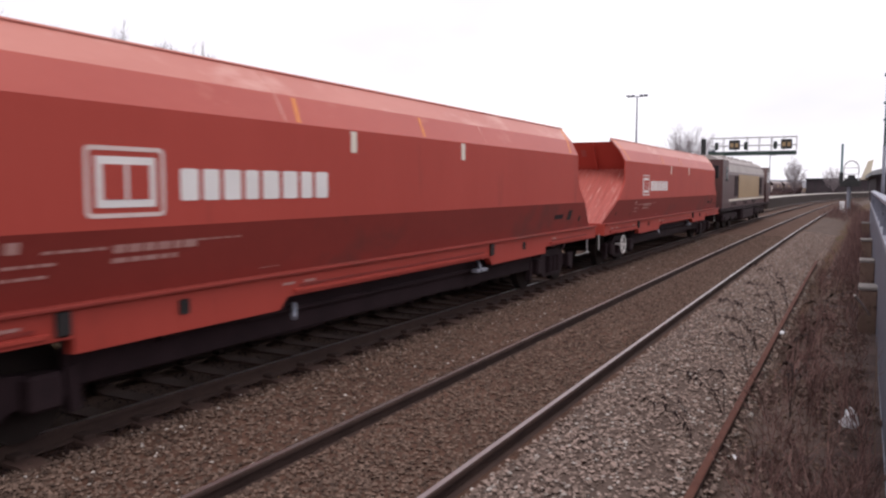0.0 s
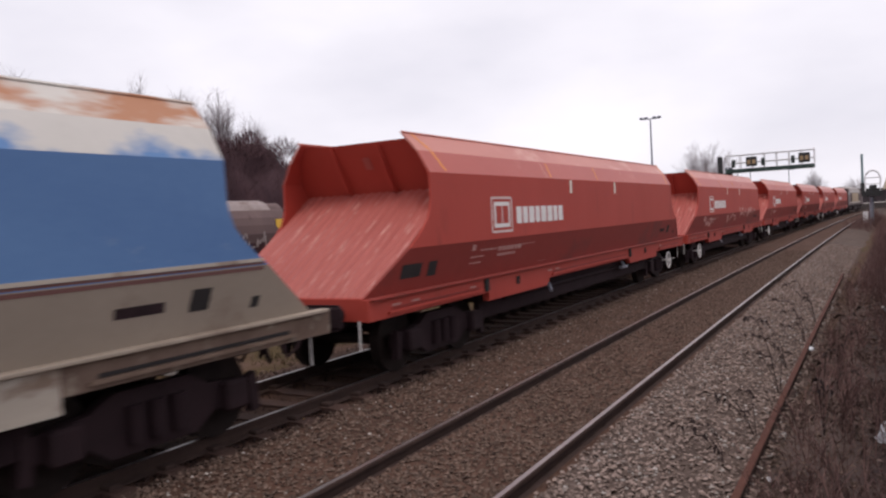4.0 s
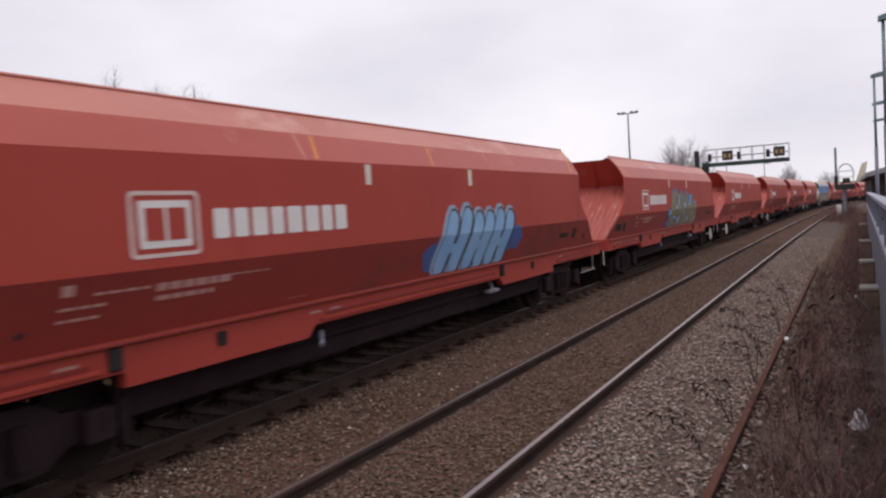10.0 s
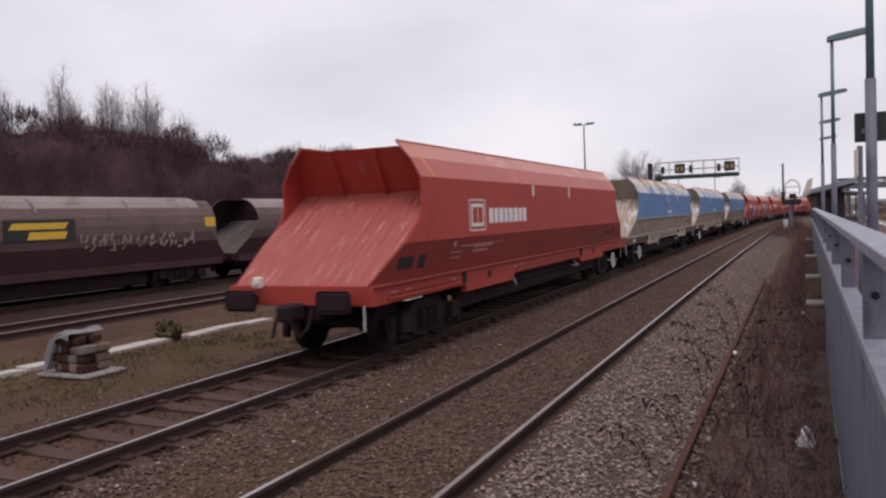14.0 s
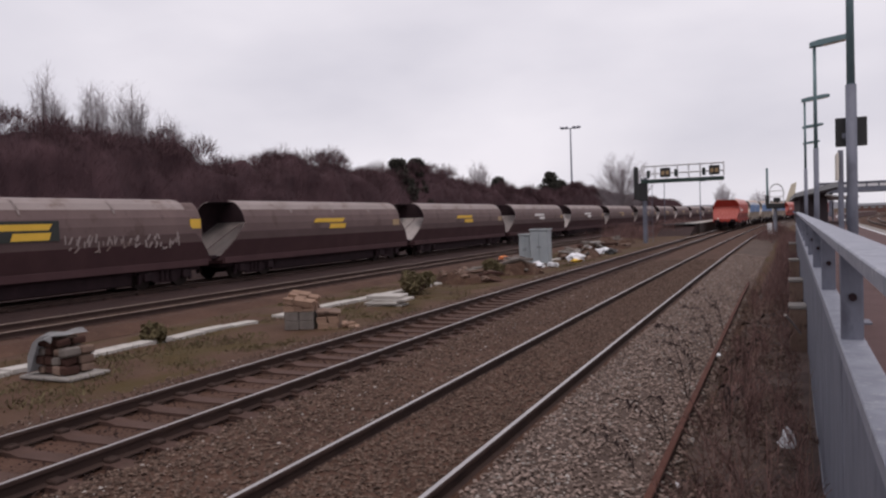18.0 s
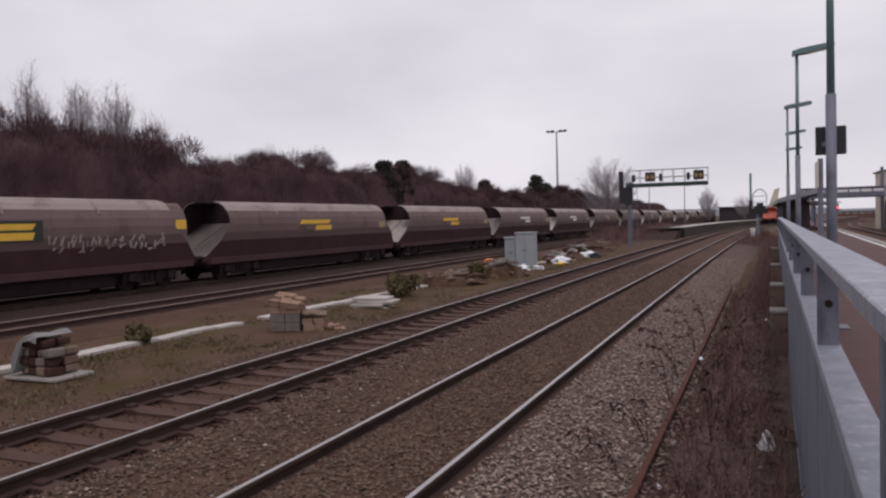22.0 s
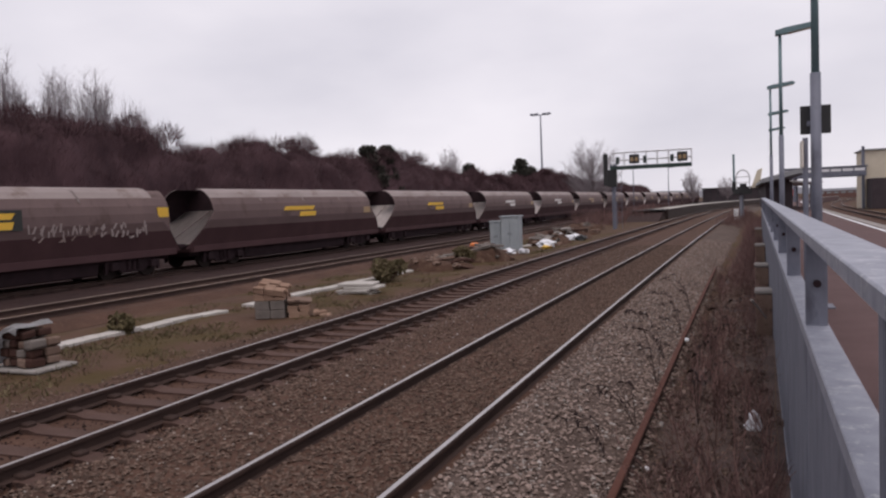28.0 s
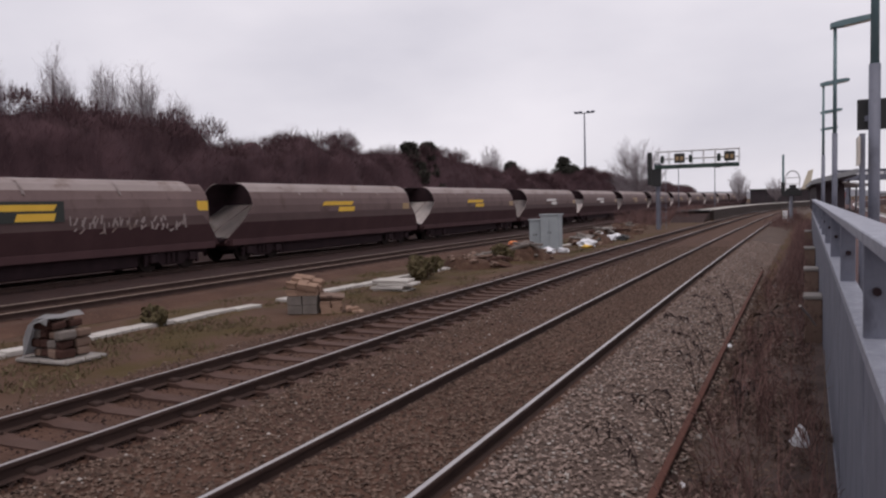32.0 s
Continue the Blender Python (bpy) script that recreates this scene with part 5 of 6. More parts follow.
# signals ------------------------------------------------------------
def gantry():
    w = thing("signal_gantry", pose(0, 66.0, 0), "white lattice signal gantry over the line with signals and route boxes", "signal gantry")
    x0, x1 = -10.3, -4.0
    bm = B()
    box(bm, -10.55, -10.05, -0.25, 0.25, 4.7, 5.2, 0.02)
    tube(bm, [(-10.3, 0, -0.3), (-10.3, 0, 4.8)], 0.17, 12)
    part("mast", bm, GALV_DULL, w)
    bm = B()
    box(bm, x0 - 0.2, x1, -0.45, 0.45, 4.72, 5.02, 0.01)
    part("walkway", bm, GREENPAINT, w)
    for y in (-0.42, 0.42):
        bm = B()
        for z in (5.5, 6.12):
            tube(bm, [(x0 - 0.1, y, z), (x1, y, z)], 0.05, 6)
        n = 7
        for i in range(n + 1):
            x = x0 + (x1 - x0) * i / n
            tube(bm, [(x, y, 5.06), (x, y, 6.2)], 0.042, 6)
        part("guard_rail", bm, WHITEPAINT, w)
    for x in (-8.49, -4.68):
        q = part("route_box", box(B(), x - 0.40, x + 0.40, -0.65, -0.47, 5.15, 5.90, 0.02), BLACK, w, "black route indicator box")
        for k in (-1, 1):
            part("yellow_face", box(B(), *sorted((x + k * 0.06, x + k * 0.30)), -0.67, -0.655, 5.34, 5.66), GOLD, q)
    for x in (-9.85, -7.64, -5.48):
        bm = box(B(), x - 0.13, x + 0.13, -0.66, -0.46, 5.15, 5.75, 0.03)
        q = part("signal_head", bm, GREENPAINT, w)
        bm = B()
        for z in (5.3, 5.6):
            tube(bm, [(x, -0.66, z), (x, -0.84, z)], 0.09, 10)
        part("hood", bm, BLACK, q)
    bm = B()
    box(bm, -11.1, -10.75, -0.3, 0.1, 3.4, 6.1, 0.03)
    box(bm, -10.75, -10.0, -0.3, 0.0, 3.3, 4.75, 0.03)
    part("signal_backboard", bm, BLACK, w)
    bm = B()
    for i in range(9):
        box(bm, -10.05, -9.65, -0.12, -0.09, 0.2 + i * 0.5, 0.23 + i * 0.5)
    tube(bm, [(-10.05, -0.1, -0.2), (-10.05, -0.1, 4.9)], 0.02, 5)
    tube(bm, [(-9.65, -0.1, -0.2), (-9.65, -0.1, 4.9)], 0.02, 5)
    part("ladder", bm, GALV_DULL, w)
    return w


def signal_post():
    w = thing("signal_post", pose(-0.3, 78.0, 0), "grey signal post with dark head and white hoop cage", "railway signal")
    part("post", tube(B(), [(0, 0, -0.35), (0, 0, 2.3)], 0.17, 12), GALV, w)
    part("upper_mast", tube(B(), [(-0.65, 0, 2.3), (-0.65, 0, 6.05)], 0.10, 8), TEALPAINT, w)
    part("signal_head", box(B(), -0.82, -0.45, -0.25, 0.15, 2.5, 3.5, 0.04), BLACK, w)
    part("platform", box(B(), -0.75, 0.85, -0.4, 0.4, 2.25, 2.75, 0.02), BLACK, w)
    for y in (-0.3, 0.3):
        bm = B()
        pts = [(0.13 + 0.62 * math.cos(radians(a)), y, 3.7 + 0.85 * math.sin(radians(a))) for a in range(-20, 201, 20)]
        tube(bm, pts, 0.085, 6)
        tube(bm, [(-0.45, y, 3.35), (0.72, y, 3.35)], 0.05, 6)
        tube(bm, [(-0.42, y, 3.9), (0.70, y, 3.9)], 0.05, 6)
        tube(bm, [(-0.45, y, 2.75), (-0.45, y, 3.5)], 0.05, 6)
        tube(bm, [(0.72, y, 2.75), (0.72, y, 3.5)], 0.05, 6)
        part("hoop_cage", bm, WHITEPAINT, w, "white hoop")
    part("junction_box", box(B(), -0.15, 0.45, -0.3, 0.0, 2.8, 3.25, 0.03), BLACK, w)
    part("base_box", box(B(), -0.7, -0.28, -0.2, 0.2, -0.35, 0.9, 0.03), WHITEPAINT, w)
    return w


def light_mast():
    w = thing("floodlight_mast", pose(-37.4, 150, 0), "tall slim floodlight mast with a crossbar of lamps", "floodlight mast")
    part("mast", tube(B(), [(0, 0, -0.3), (0, 0, 19.6)], 0.28, 10, 0.13), GALV, w)
    part("crossbar", box(B(), -1.8, 1.8, -0.08, 0.08, 19.4, 19.55, 0.02), GALV_DULL, w)
    for x in (-1.7, -0.8, 0.8, 1.7):
        part("floodlight", box(B(), x - 0.35, x + 0.35, -0.3, 0.2, 19.5, 19.85, 0.05), GALV_DULL, w)
    return w


def yard_lamp(x, y, h, arm):
    w = thing("yard_lamp", pose(x, y, 0), "thin grey yard lamp column far behind the gantry", "street lamp", "yard lamps")
    part("column", tube(B(), [(0, 0, -0.3), (0, 0, h)], 0.09, 8, 0.06), GALV_DULL, w)
    part("lantern", box(B(), -0.1, arm, -0.12, 0.12, h, h + 0.14, 0.02), GALV_DULL, w)
    return w


yard_lamp(-12.4, 140, 7.4, 0.9)
yard_lamp(-18.4, 140, 7.6, 0.2)
gantry()
signal_post()
light_mast()


# station in the distance --------------------------------------------
def far_platform():
    strip("far_platform", [(-13.2, -0.4), (-13.2, 0.9), (-9.6, 0.9), (-9.55, 0.86), (-9.55, -0.4)], 92, 298, 6.0, BRICKWALL, "distant platform beyond the tracks, shade put into its brick colour", "platform")
    strip("far_platform_edge", [(-11.2, 0.904), (-11.2, 0.95), (-9.5, 0.95), (-9.5, 0.86)], 92, 298, 6.0, TROUGH, "pale coping along the distant platform", "trim")
    w = thing("platform_ramp", pose(-11.4 + bend(86), 86, 0), "earth ramp at the end of the distant platform", "ramp")
    w["kind"] = "structure"
    part("ramp", prism(B(), [(-3, -0.4), (6, -0.4), (6, 0.86), (5.0, 0.80)], -1.8, 1.7), BALLAST_BLACK, w)
    part("edge_board", box(B(), -1.9, 1.85, 3.4, 6.0, 0.80, 0.90, 0.01), BLACK, w)


def shed():
    w = thing("dark_building", pose(-3.6, 244, -0.3), "long dark flat-roofed building beyond the platform", "building")
    part("wall", box(B(), -8.0, 8.2, -4, 8, 0, 4.4, 0.02), DARKSHED, w)
    part("roof", box(B(), -8.3, 8.5, -4.4, 8.4, 4.4, 4.8, 0.03), BLACK, w)
    for k in range(9):
        part("pilaster", box(B(), -7.6 + k * 1.85, -7.4 + k * 1.85, -4.06, -4.0, 0.1, 4.3), BLACK, w)


def canopy():
    w = thing("station_canopy", pose(0, 62, 0), "grey station canopy building on the platform", "station building")
    part("wall", box(B(), 1.45, 3.3, 1.0, 26, 0.9, 3.25, 0.02), DARKSHED, w)
    bm = B()
    prism(bm, [(1.05, 3.0), (1.1, 3.3), (1.5, 3.42), (3.95, 4.02), (4.0, 3.68), (1.6, 3.1)], -1.2, 28, "y")
    part("roof", bm, ROOFGREY, w)
    part("soffit", prism(B(), [(1.3, 2.96), (1.62, 3.06), (3.9, 3.62), (3.9, 3.5), (1.4, 2.86)], -1.0, 27, "y"), DARKSHED, w)
    bm = B()
    prism(bm, [(3.1, 3.05), (3.1, 3.15), (5.3, 2.98), (5.3, 2.86)], 0.5, 24, "y")
    part("awning", bm, WHITEPAINT, w)
    for y in (2, 10, 18):
        part("canopy_post", tube(B(), [(4.6, y, 0.9), (4.6, y, 2.9)], 0.07, 8), GALV_DULL, w)
    bm = prism(B(), [(0.62, 2.9), (1.25, 4.75), (1.75, 4.95), (1.45, 2.9)], 26.2, 26.5, "y")
    part("end_panel", bm, CREAMWALL, w, "pale leaning end panel")


def footbridge():
    w = thing("footbridge", pose(0, 118, 0), "grey covered footbridge beside a cream stair tower", "footbridge")
    part("deck", box(B(), 5.0, 15.2, -1.0, 1.0, 4.1, 4.25, 0.03), GALV_DULL, w)
    for y in (-1.0, 1.0):
        sd = part("side_panel", box(B(), 5.0, 15.2, y - 0.05, y + 0.05, 4.25, 5.45, 0.01), GALV_DULL, w)
        for k in range(7):
            part("window_pane", box(B(), 5.2 + k * 1.43, 6.45 + k * 1.43, y - 0.07, y + 0.07, 4.85, 5.22), WHITEPAINT, sd)
    part("roof", box(B(), 4.8, 15.4, -1.2, 1.2, 5.45, 5.55, 0.02), GALV_DULL, w)
    part("pier", box(B(), 6.3, 6.8, -0.4, 0.4, -0.3, 4.1, 0.02), GALV_DULL, w)
    t = thing("stair_tower", pose(20.5, 122, 0), "cream rendered stair tower with flat roof", "building")
    part("wall", box(B(), -5.4, 6, -4, 4, -0.3, 7.5, 0.03), CREAMWALL, t)
    part("roof", box(B(), -5.7, 6.2, -4.3, 4.3, 7.5, 7.7, 0.03), ROOFGREY, t)
    part("corner_post", box(B(), -5.75, -5.4, -4.3, -3.9, -0.3, 8.1, 0.02), GALV_DULL, t)
    part("lower_building", box(B(), -5.2, 5, -9, -4.3, -0.3, 3.7, 0.03), DARKSHED, t)
    d = thing("distant_building", pose(34, 330, 0), "long low red building with pale window strip", "building")
    part("wall", box(B(), -8, 12, -3, 3, -0.3, 2.2, 0.03), BRICKRED, d)
    part("roof", box(B(), -8.3, 12.3, -3.3, 3.3, 2.2, 2.4, 0.03), ROOFGREY, d)
    for k in range(8):
        part("window_pane", box(B(), -7.4 + 2.45 * k, -5.7 + 2.45 * k, -3.05, -2.98, 1.4, 1.9), CABINET, d)


def right_signal():
    w = thing("red_signal", pose(9.3, 116, 0), "platform signal showing a red light", "railway signal")
    part("post", tube(B(), [(0, 0, -0.3), (0, 0, 2.4)], 0.09, 8), GALV_DULL, w)
    part("head", box(B(), -0.25, 0.25, -0.1, 0.15, 2.3, 3.3, 0.03), BLACK, w)
    part("lens", tube(B(), [(0, -0.12, 2.75), (0, -0.2, 2.75)], 0.17, 14), LAMPRED, w, "lit red lens")


far_platform()
shed()
canopy()
footbridge()
right_signal()
for x_ in (6.3, 10.2):
    strip("ballast_right_lines", [(x_ - 2.2, -0.37), (x_ - 1.7, -0.2), (x_ + 1.7, -0.2), (x_ + 2.2, -0.37)], 0, 300, 6.0, BALLAST, "brown ballast bed beyond the platform", "ballast")
    t_ = thing("railway_track", pose(0, 0, 0), "brown curving line beyond the platform", "railway track", "running lines")
    t_["kind"] = "structure"
    for s_ in (-GAUGE, GAUGE):
        rail(t_, x_ + s_, None, 0, 300)


# verge clutter ------------------------------------------------------
def cabinet(x, y, w, d, h, label):
    c = thing("equipment_cabinet", pose(x, y, -0.3), label, "cabinet", "lineside cabinets")
    part("plinth", box(B(), -w / 2 - 0.05, w / 2 + 0.05, -d / 2 - 0.05, d / 2 + 0.05, 0, 0.12, 0.01), CONCRETE, c)
    b = part("body", box(B(), -w / 2, w / 2, -d / 2, d / 2, 0.12, h, 0.02), CABINET, c)
    part("roof", box(B(), -w / 2 - 0.05, w / 2 + 0.05, -d / 2 - 0.06, d / 2 + 0.05, h, h + 0.07, 0.02), CABINET, c)
    for s in (-1, 1):
        dd = part("door", box(B(), *sorted((0.01 * s, s * (w / 2 - 0.03))), -d / 2 - 0.025, -d / 2, 0.18, h - 0.06, 0.006), CABINET, b)
        part("handle", box(B(), *sorted((s * 0.05, s * 0.08)), -d / 2 - 0.045, -d / 2 - 0.025, h * 0.5, h * 0.5 + 0.14, 0.004), BLACK, dd)
    return c


cabinet(-11.25, 38.3, 0.95, 0.7, 1.85, "tall light grey lineside equipment cabinet")
cabinet(-12.12, 38.6, 0.62, 0.6, 1.6, "lower grey lineside cabinet beside a taller one")


def troughs():
    t = thing("cable_trough", pose(0, 0, 0), "pale concrete cable trough lids in the verge", "cable trough")
    me = {}
    for k in range(3):
        bm = box(B(), -0.19, 0.19, -0.48, 0.48, 0, 0.1, 0.012)
        m = bpy.data.meshes.new("lid")
        bm.to_mesh(m)
        bm.free()
        m.materials.append(TROUGH)
        me[k] = m
    y = 9.0
    while y < 62:
        gap = 16.6 < y < 17.8 or 12.1 < y < 12.9
        if not gap:
            o = new("lid", me[int(y * 7) % 3])
            o.parent = t
            o.matrix_basis = pose(-12.75 + bend(y) + rng.uniform(-0.03, 0.03) + 0.02 * (y - 14), y, -0.30 + rng.uniform(-0.015, 0.015), rng.uniform(-1.5, 1.5), rng.uniform(-2, 2), rng.uniform(-1.5, 1.5))
        y += 0.99
    return t


troughs()


def rubble_pile(name, x, y, label, material, n, spread, size, seed, category="rubble"):
    """A low uneven mound of soil with angular lumps and broken boards lying on it."""
    r = random.Random(seed)
    w = thing(name, pose(x, y, -0.32), label, category)
    lobes = [(r.uniform(-0.45, 0.45) * spread, r.uniform(-0.5, 0.5) * spread, r.uniform(0.35, 0.6) * spread, r.uniform(0.7, 1.3) * size) for k in range(6)]

    def lift(px, py):
        edge = max(0.0, 1 - (px * px + py * py) / (spread * spread))
        return min(1.0, edge * 3) * (0.25 * size + max(hh * math.exp(-((px - cx) ** 2 + (py - cy) ** 2) / (rr * rr)) for cx, cy, rr, hh in lobes))
    bm = bmesh.new()
    rings = [[bm.verts.new((spread * k / 9 * math.cos(a * 0.2618), spread * k / 9 * math.sin(a * 0.2618), 0)) for a in range(24)] for k in range(1, 10)]
    mid = bm.verts.new((0, 0, 0))
    for a in range(24):
        bm.faces.new((mid, rings[0][a], rings[0][(a + 1) % 24]))
        for k in range(8):
            bm.faces.new((rings[k][a], rings[k + 1][a], rings[k + 1][(a + 1) % 24], rings[k][(a + 1) % 24]))
    for v in bm.verts:
        v.co += Vector((r.uniform(-0.05, 0.05), r.uniform(-0.05, 0.05), 0)) * spread
        v.co.z = lift(v.co.x, v.co.y) + r.uniform(-0.1, 0.1) * size - (0.1 if v.co.length > spread * 0.9 else 0.0)
    part("mound", bm, SPOIL, w)
    choices = material if isinstance(material, tuple) else (material,)
    for i in range(n):
        a, d = r.uniform(0, 6.28), spread * r.uniform(0, 0.92)
        px, py = d * math.cos(a), d * math.sin(a)
        s = size * r.uniform(0.25, 0.7)
        bm = B()
        if i % 3 == 0:
            box(bm, -s * 2.6, s * 2.6, -s * 0.42, s * 0.42, -s * 0.2, s * 0.2, 0.01)
        else:
            for v in bmesh.ops.create_icosphere(bm, subdivisions=1, radius=s)["verts"]:
                v.co = Vector((v.co.x * 1.1, v.co.y * 0.8, v.co.z * 0.5)) * r.uniform(0.7, 1.15)
        bmesh.ops.transform(bm, matrix=pose(px, py, lift(px, py) + s * 0.1, r.uniform(-16, 16), r.uniform(-16, 16), r.uniform(0, 180)), verts=bm.verts)
        part("board" if i % 3 == 0 else "lump", bm, r.choice(choices), w)
    return w


def crumpled(name, x, y, z, r, label, material, seed, category="litter", flat=0.7):
    q = random.Random(seed)
    w = thing(name, pose(x, y, z), label, category)
    bm = B()
    bmesh.ops.create_icosphere(bm, subdivisions=2, radius=r)
    for v in bm.verts:
        k = q.uniform(0.65, 1.25)
        v.co = Vector((v.co.x * k * 1.2, v.co.y * k, max(v.co.z * k * flat, -r * 0.5)))
    part("sheet", bm, material, w)
    return w


# clutter in the verge, from near to far
def stack_one():
    w = thing("covered_stack", pose(-11.6, 9.7, -0.3) @ Matrix.Diagonal((0.8, 0.8, 0.95, 1)), "stack of dark stones on a board, half covered by grey tarpaulin", "pile")
    part("board", box(B(), -0.72, 0.85, -0.5, 0.55, 0.02, 0.09, 0.02), CONCRETE, w)
    r = random.Random(4)
    for lay in range(4):
        for i in range(4 - (lay > 2)):
            for j in range(2):
                bm = B()
                s = r.uniform(0.10, 0.14)
                box(bm, -s, s, -s * 1.4, s * 1.4, -s * 0.62, s * 0.62, s * 0.25)
                bmesh.ops.transform(bm, matrix=pose(-0.18 + 0.22 * i + r.uniform(-0.03, 0.03), -0.2 + 0.4 * j, 0.18 + 0.165 * lay, r.uniform(-7, 7), r.uniform(-7, 7), r.uniform(-14, 14)), verts=bm.verts)
                part("stone", bm, r.choice((TARPSTONE, PIERTAN, TIMBER)), w)
    bm = B()
    rows = []
    for j, y in enumerate((-0.50, -0.44, -0.2, 0.1, 0.44)):
        row = []
        for i, (x, z) in enumerate(((-0.55, 0.10), (-0.46, 0.42), (-0.30, 0.70), (-0.08, 0.84), (0.16, 0.86), (0.34, 0.80))):
            drop = (0.42 + 0.1 * (i % 2)) * (i < 3) + 0.12 * (i >= 3) if j == 0 else 0.0
            row.append(bm.verts.new((x + r.uniform(-0.04, 0.04), y + r.uniform(-0.03, 0.03), max(0.1, z - drop + r.uniform(-0.03, 0.03)))))
        rows.append(row)
    for a, b in zip(rows, rows[1:]):
        for i in range(5):
            bm.faces.new((a[i], a[i + 1], b[i + 1], b[i]))
    bmesh.ops.solidify(bm, geom=bm.faces[:], thickness=0.012)
    part("tarpaulin", bm, TARP, w, "creased grey tarpaulin")


def brick_stack():
    """Two packs of bricks: a tall one on grey blocks whose top course has slid, and a low one beside it under a pale slab."""
    w = thing("brick_stack", pose(-10.42, 15.9, -0.3, 0, 0, 22) @ Matrix.Scale(1.12, 4), "leaning stack of tan bricks on grey blocks", "bricks")
    r = random.Random(9)
    for k in range(8):
        bm = box(B(), -0.155, 0.155, -0.155, 0.155, 0, 0.19, 0.012)
        bmesh.ops.transform(bm, matrix=pose(-0.42 + 0.32 * (k % 2), -0.16 + 0.32 * (k // 2 % 2), 0.02 + 0.193 * (k // 4), 0, 0, r.uniform(-4, 4)), verts=bm.verts)
        part("block", bm, TARPSTONE, w)
    m = bpy.data.meshes.new("brick")
    bm = box(B(), -0.108, 0.108, -0.051, 0.051, 0, 0.065, 0.006)
    bm.to_mesh(m)
    bm.free()
    m.materials.append(BRICK)

    def course(at, across, deep, high):
        for lay in range(high):
            for i in range(across):
                for j in range(deep):
                    if lay == high - 1 and r.random() < 0.14:
                        continue
                    o = new("brick", m)
                    o.parent = w
                    o.matrix_basis = at @ pose(0.219 * (i - (across - 1) / 2) + r.uniform(-0.02, 0.02), 0.105 * (j - (deep - 1) / 2), 0.067 * lay, 0, 0, r.uniform(-4, 4))
    course(pose(-0.26, 0.0, 0.41), 3, 6, 2)
    course(pose(-0.24, -0.03, 0.60, 13, 9, -4), 3, 6, 2)
    course(pose(0.33, -0.12, 0.02, 0, 0, 6), 2, 4, 5)
    slab = box(B(), -0.26, 0.26, -0.23, 0.23, 0, 0.05, 0.012)
    bmesh.ops.transform(slab, matrix=pose(0.34, -0.10, 0.362, 4, 5, 10), verts=slab.verts)
    part("slab", slab, PIERTAN, w, "stained slab lying on the low pack")
    for i in range(7):
        o = new("brick", m)
        o.parent = w
        o.matrix_basis = pose(0.72 + r.uniform(-0.1, 0.3), r.uniform(-0.5, 0.3), 0.03 + 0.05 * (i % 2), r.uniform(-8, 8), r.uniform(-20, 20), r.uniform(0, 180))


def slab_stack(x, y, n, label, seed):
    r = random.Random(seed)
    w = thing("slab_stack", pose(x, y, -0.3), label, "slabs")
    for k in range(n):
        bm = box(B(), -0.55, 0.55, -0.32, 0.32, 0, 0.075, 0.012)
        bmesh.ops.transform(bm, matrix=pose(r.uniform(-0.12, 0.12), r.uniform(-0.08, 0.08), 0.02 + 0.09 * k, r.uniform(-2, 2), r.uniform(-3, 3), r.uniform(-12, 12)), verts=bm.verts)
        part("slab", bm, TROUGH, w)


stack_one()
brick_stack()
slab_stack(-10.7, 20.4, 4, "stack of pale concrete slabs in the verge", 3)
for y_, h_ in ((14.9, 0.80), (19.0, 0.92), (25.2, 1.0), (36.0, 1.05)):
    w_ = thing("concrete_pier", pose(SLANT * y_, y_, -0.35), "weathered concrete pier against the platform wall", "pier", "piers below the fence")
    part("shaft", box(B(), -0.04, 0.24, 0.0, 0.5, 0.0, h_, 0.015), PIERTAN, w_)
    part("cap", box(B(), -0.06, 0.24, -0.02, 0.52, h_ + 0.002, h_ + 0.07, 0.015), CONCRETE, w_, "worn cap stone")
rubble_pile("timber_pile", -11.6, 29.0, "low heap of dark broken timber and soil", (TIMBER, PIERTAN, TARPSTONE), 34, 1.6, 0.38, 21, "pile")
rubble_pile("timber_pile", -11.2, 33.0, "heap of dark soil and broken concrete", (TIMBER, PIERTAN, TARPSTONE), 34, 1.7, 0.46, 22, "pile")
rubble_pile("rubble_heap", -10.9, 45.0, "heap of grey rubble and rubbish in the verge", (PIERTAN, TARPSTONE, CONCRETE), 30, 1.5, 0.42, 23)
rubble_pile("rubble_heap", -11.0, 50.5, "heap of broken concrete and white rubbish", (CONCRETE, PLASTIC_WHITE, TIMBER, TARPSTONE), 30, 1.8, 0.50, 24)
rubble_pile("rubble_heap", -11.6, 57.0, "dark heap of spoil beside the line", (TARPSTONE, PIERTAN, TIMBER), 26, 1.8, 0.36, 25)
rubble_pile("rubble_heap", -13.0, 66.0, "grey spoil heap beyond the gantry", (TARPSTONE, PIERTAN), 20, 2.0, 0.4, 26)
for k_, (x_, y_, r_) in enumerate(((-10.9, 36.6, 0.26), (-10.3, 37.0, 0.22), (-10.3, 42.0, 0.42), (-10.8, 43.2, 0.36), (-10.4, 49.4, 0.44), (-11.4, 53.0, 0.42))):
    crumpled("white_bag", x_, y_, -0.15, r_, "crumpled white plastic bag lying on the verge", PLASTIC_WHITE, 30 + k_, "bag")
crumpled("dark_bag", -9.7, 48.6, -0.12, 0.34, "dark blue plastic sack at the foot of the heap", BLACK, 48, "bag")
crumpled("yellow_bag", -10.1, 41.0, -0.2, 0.26, "crumpled yellow bag lying on the verge", YELLOW, 41, "bag", 0.4)
crumpled("orange_bag", -11.9, 34.2, 0.38, 0.2, "small orange plastic sack on the heap", PLASTIC_ORANGE, 42, "bag", 0.5)
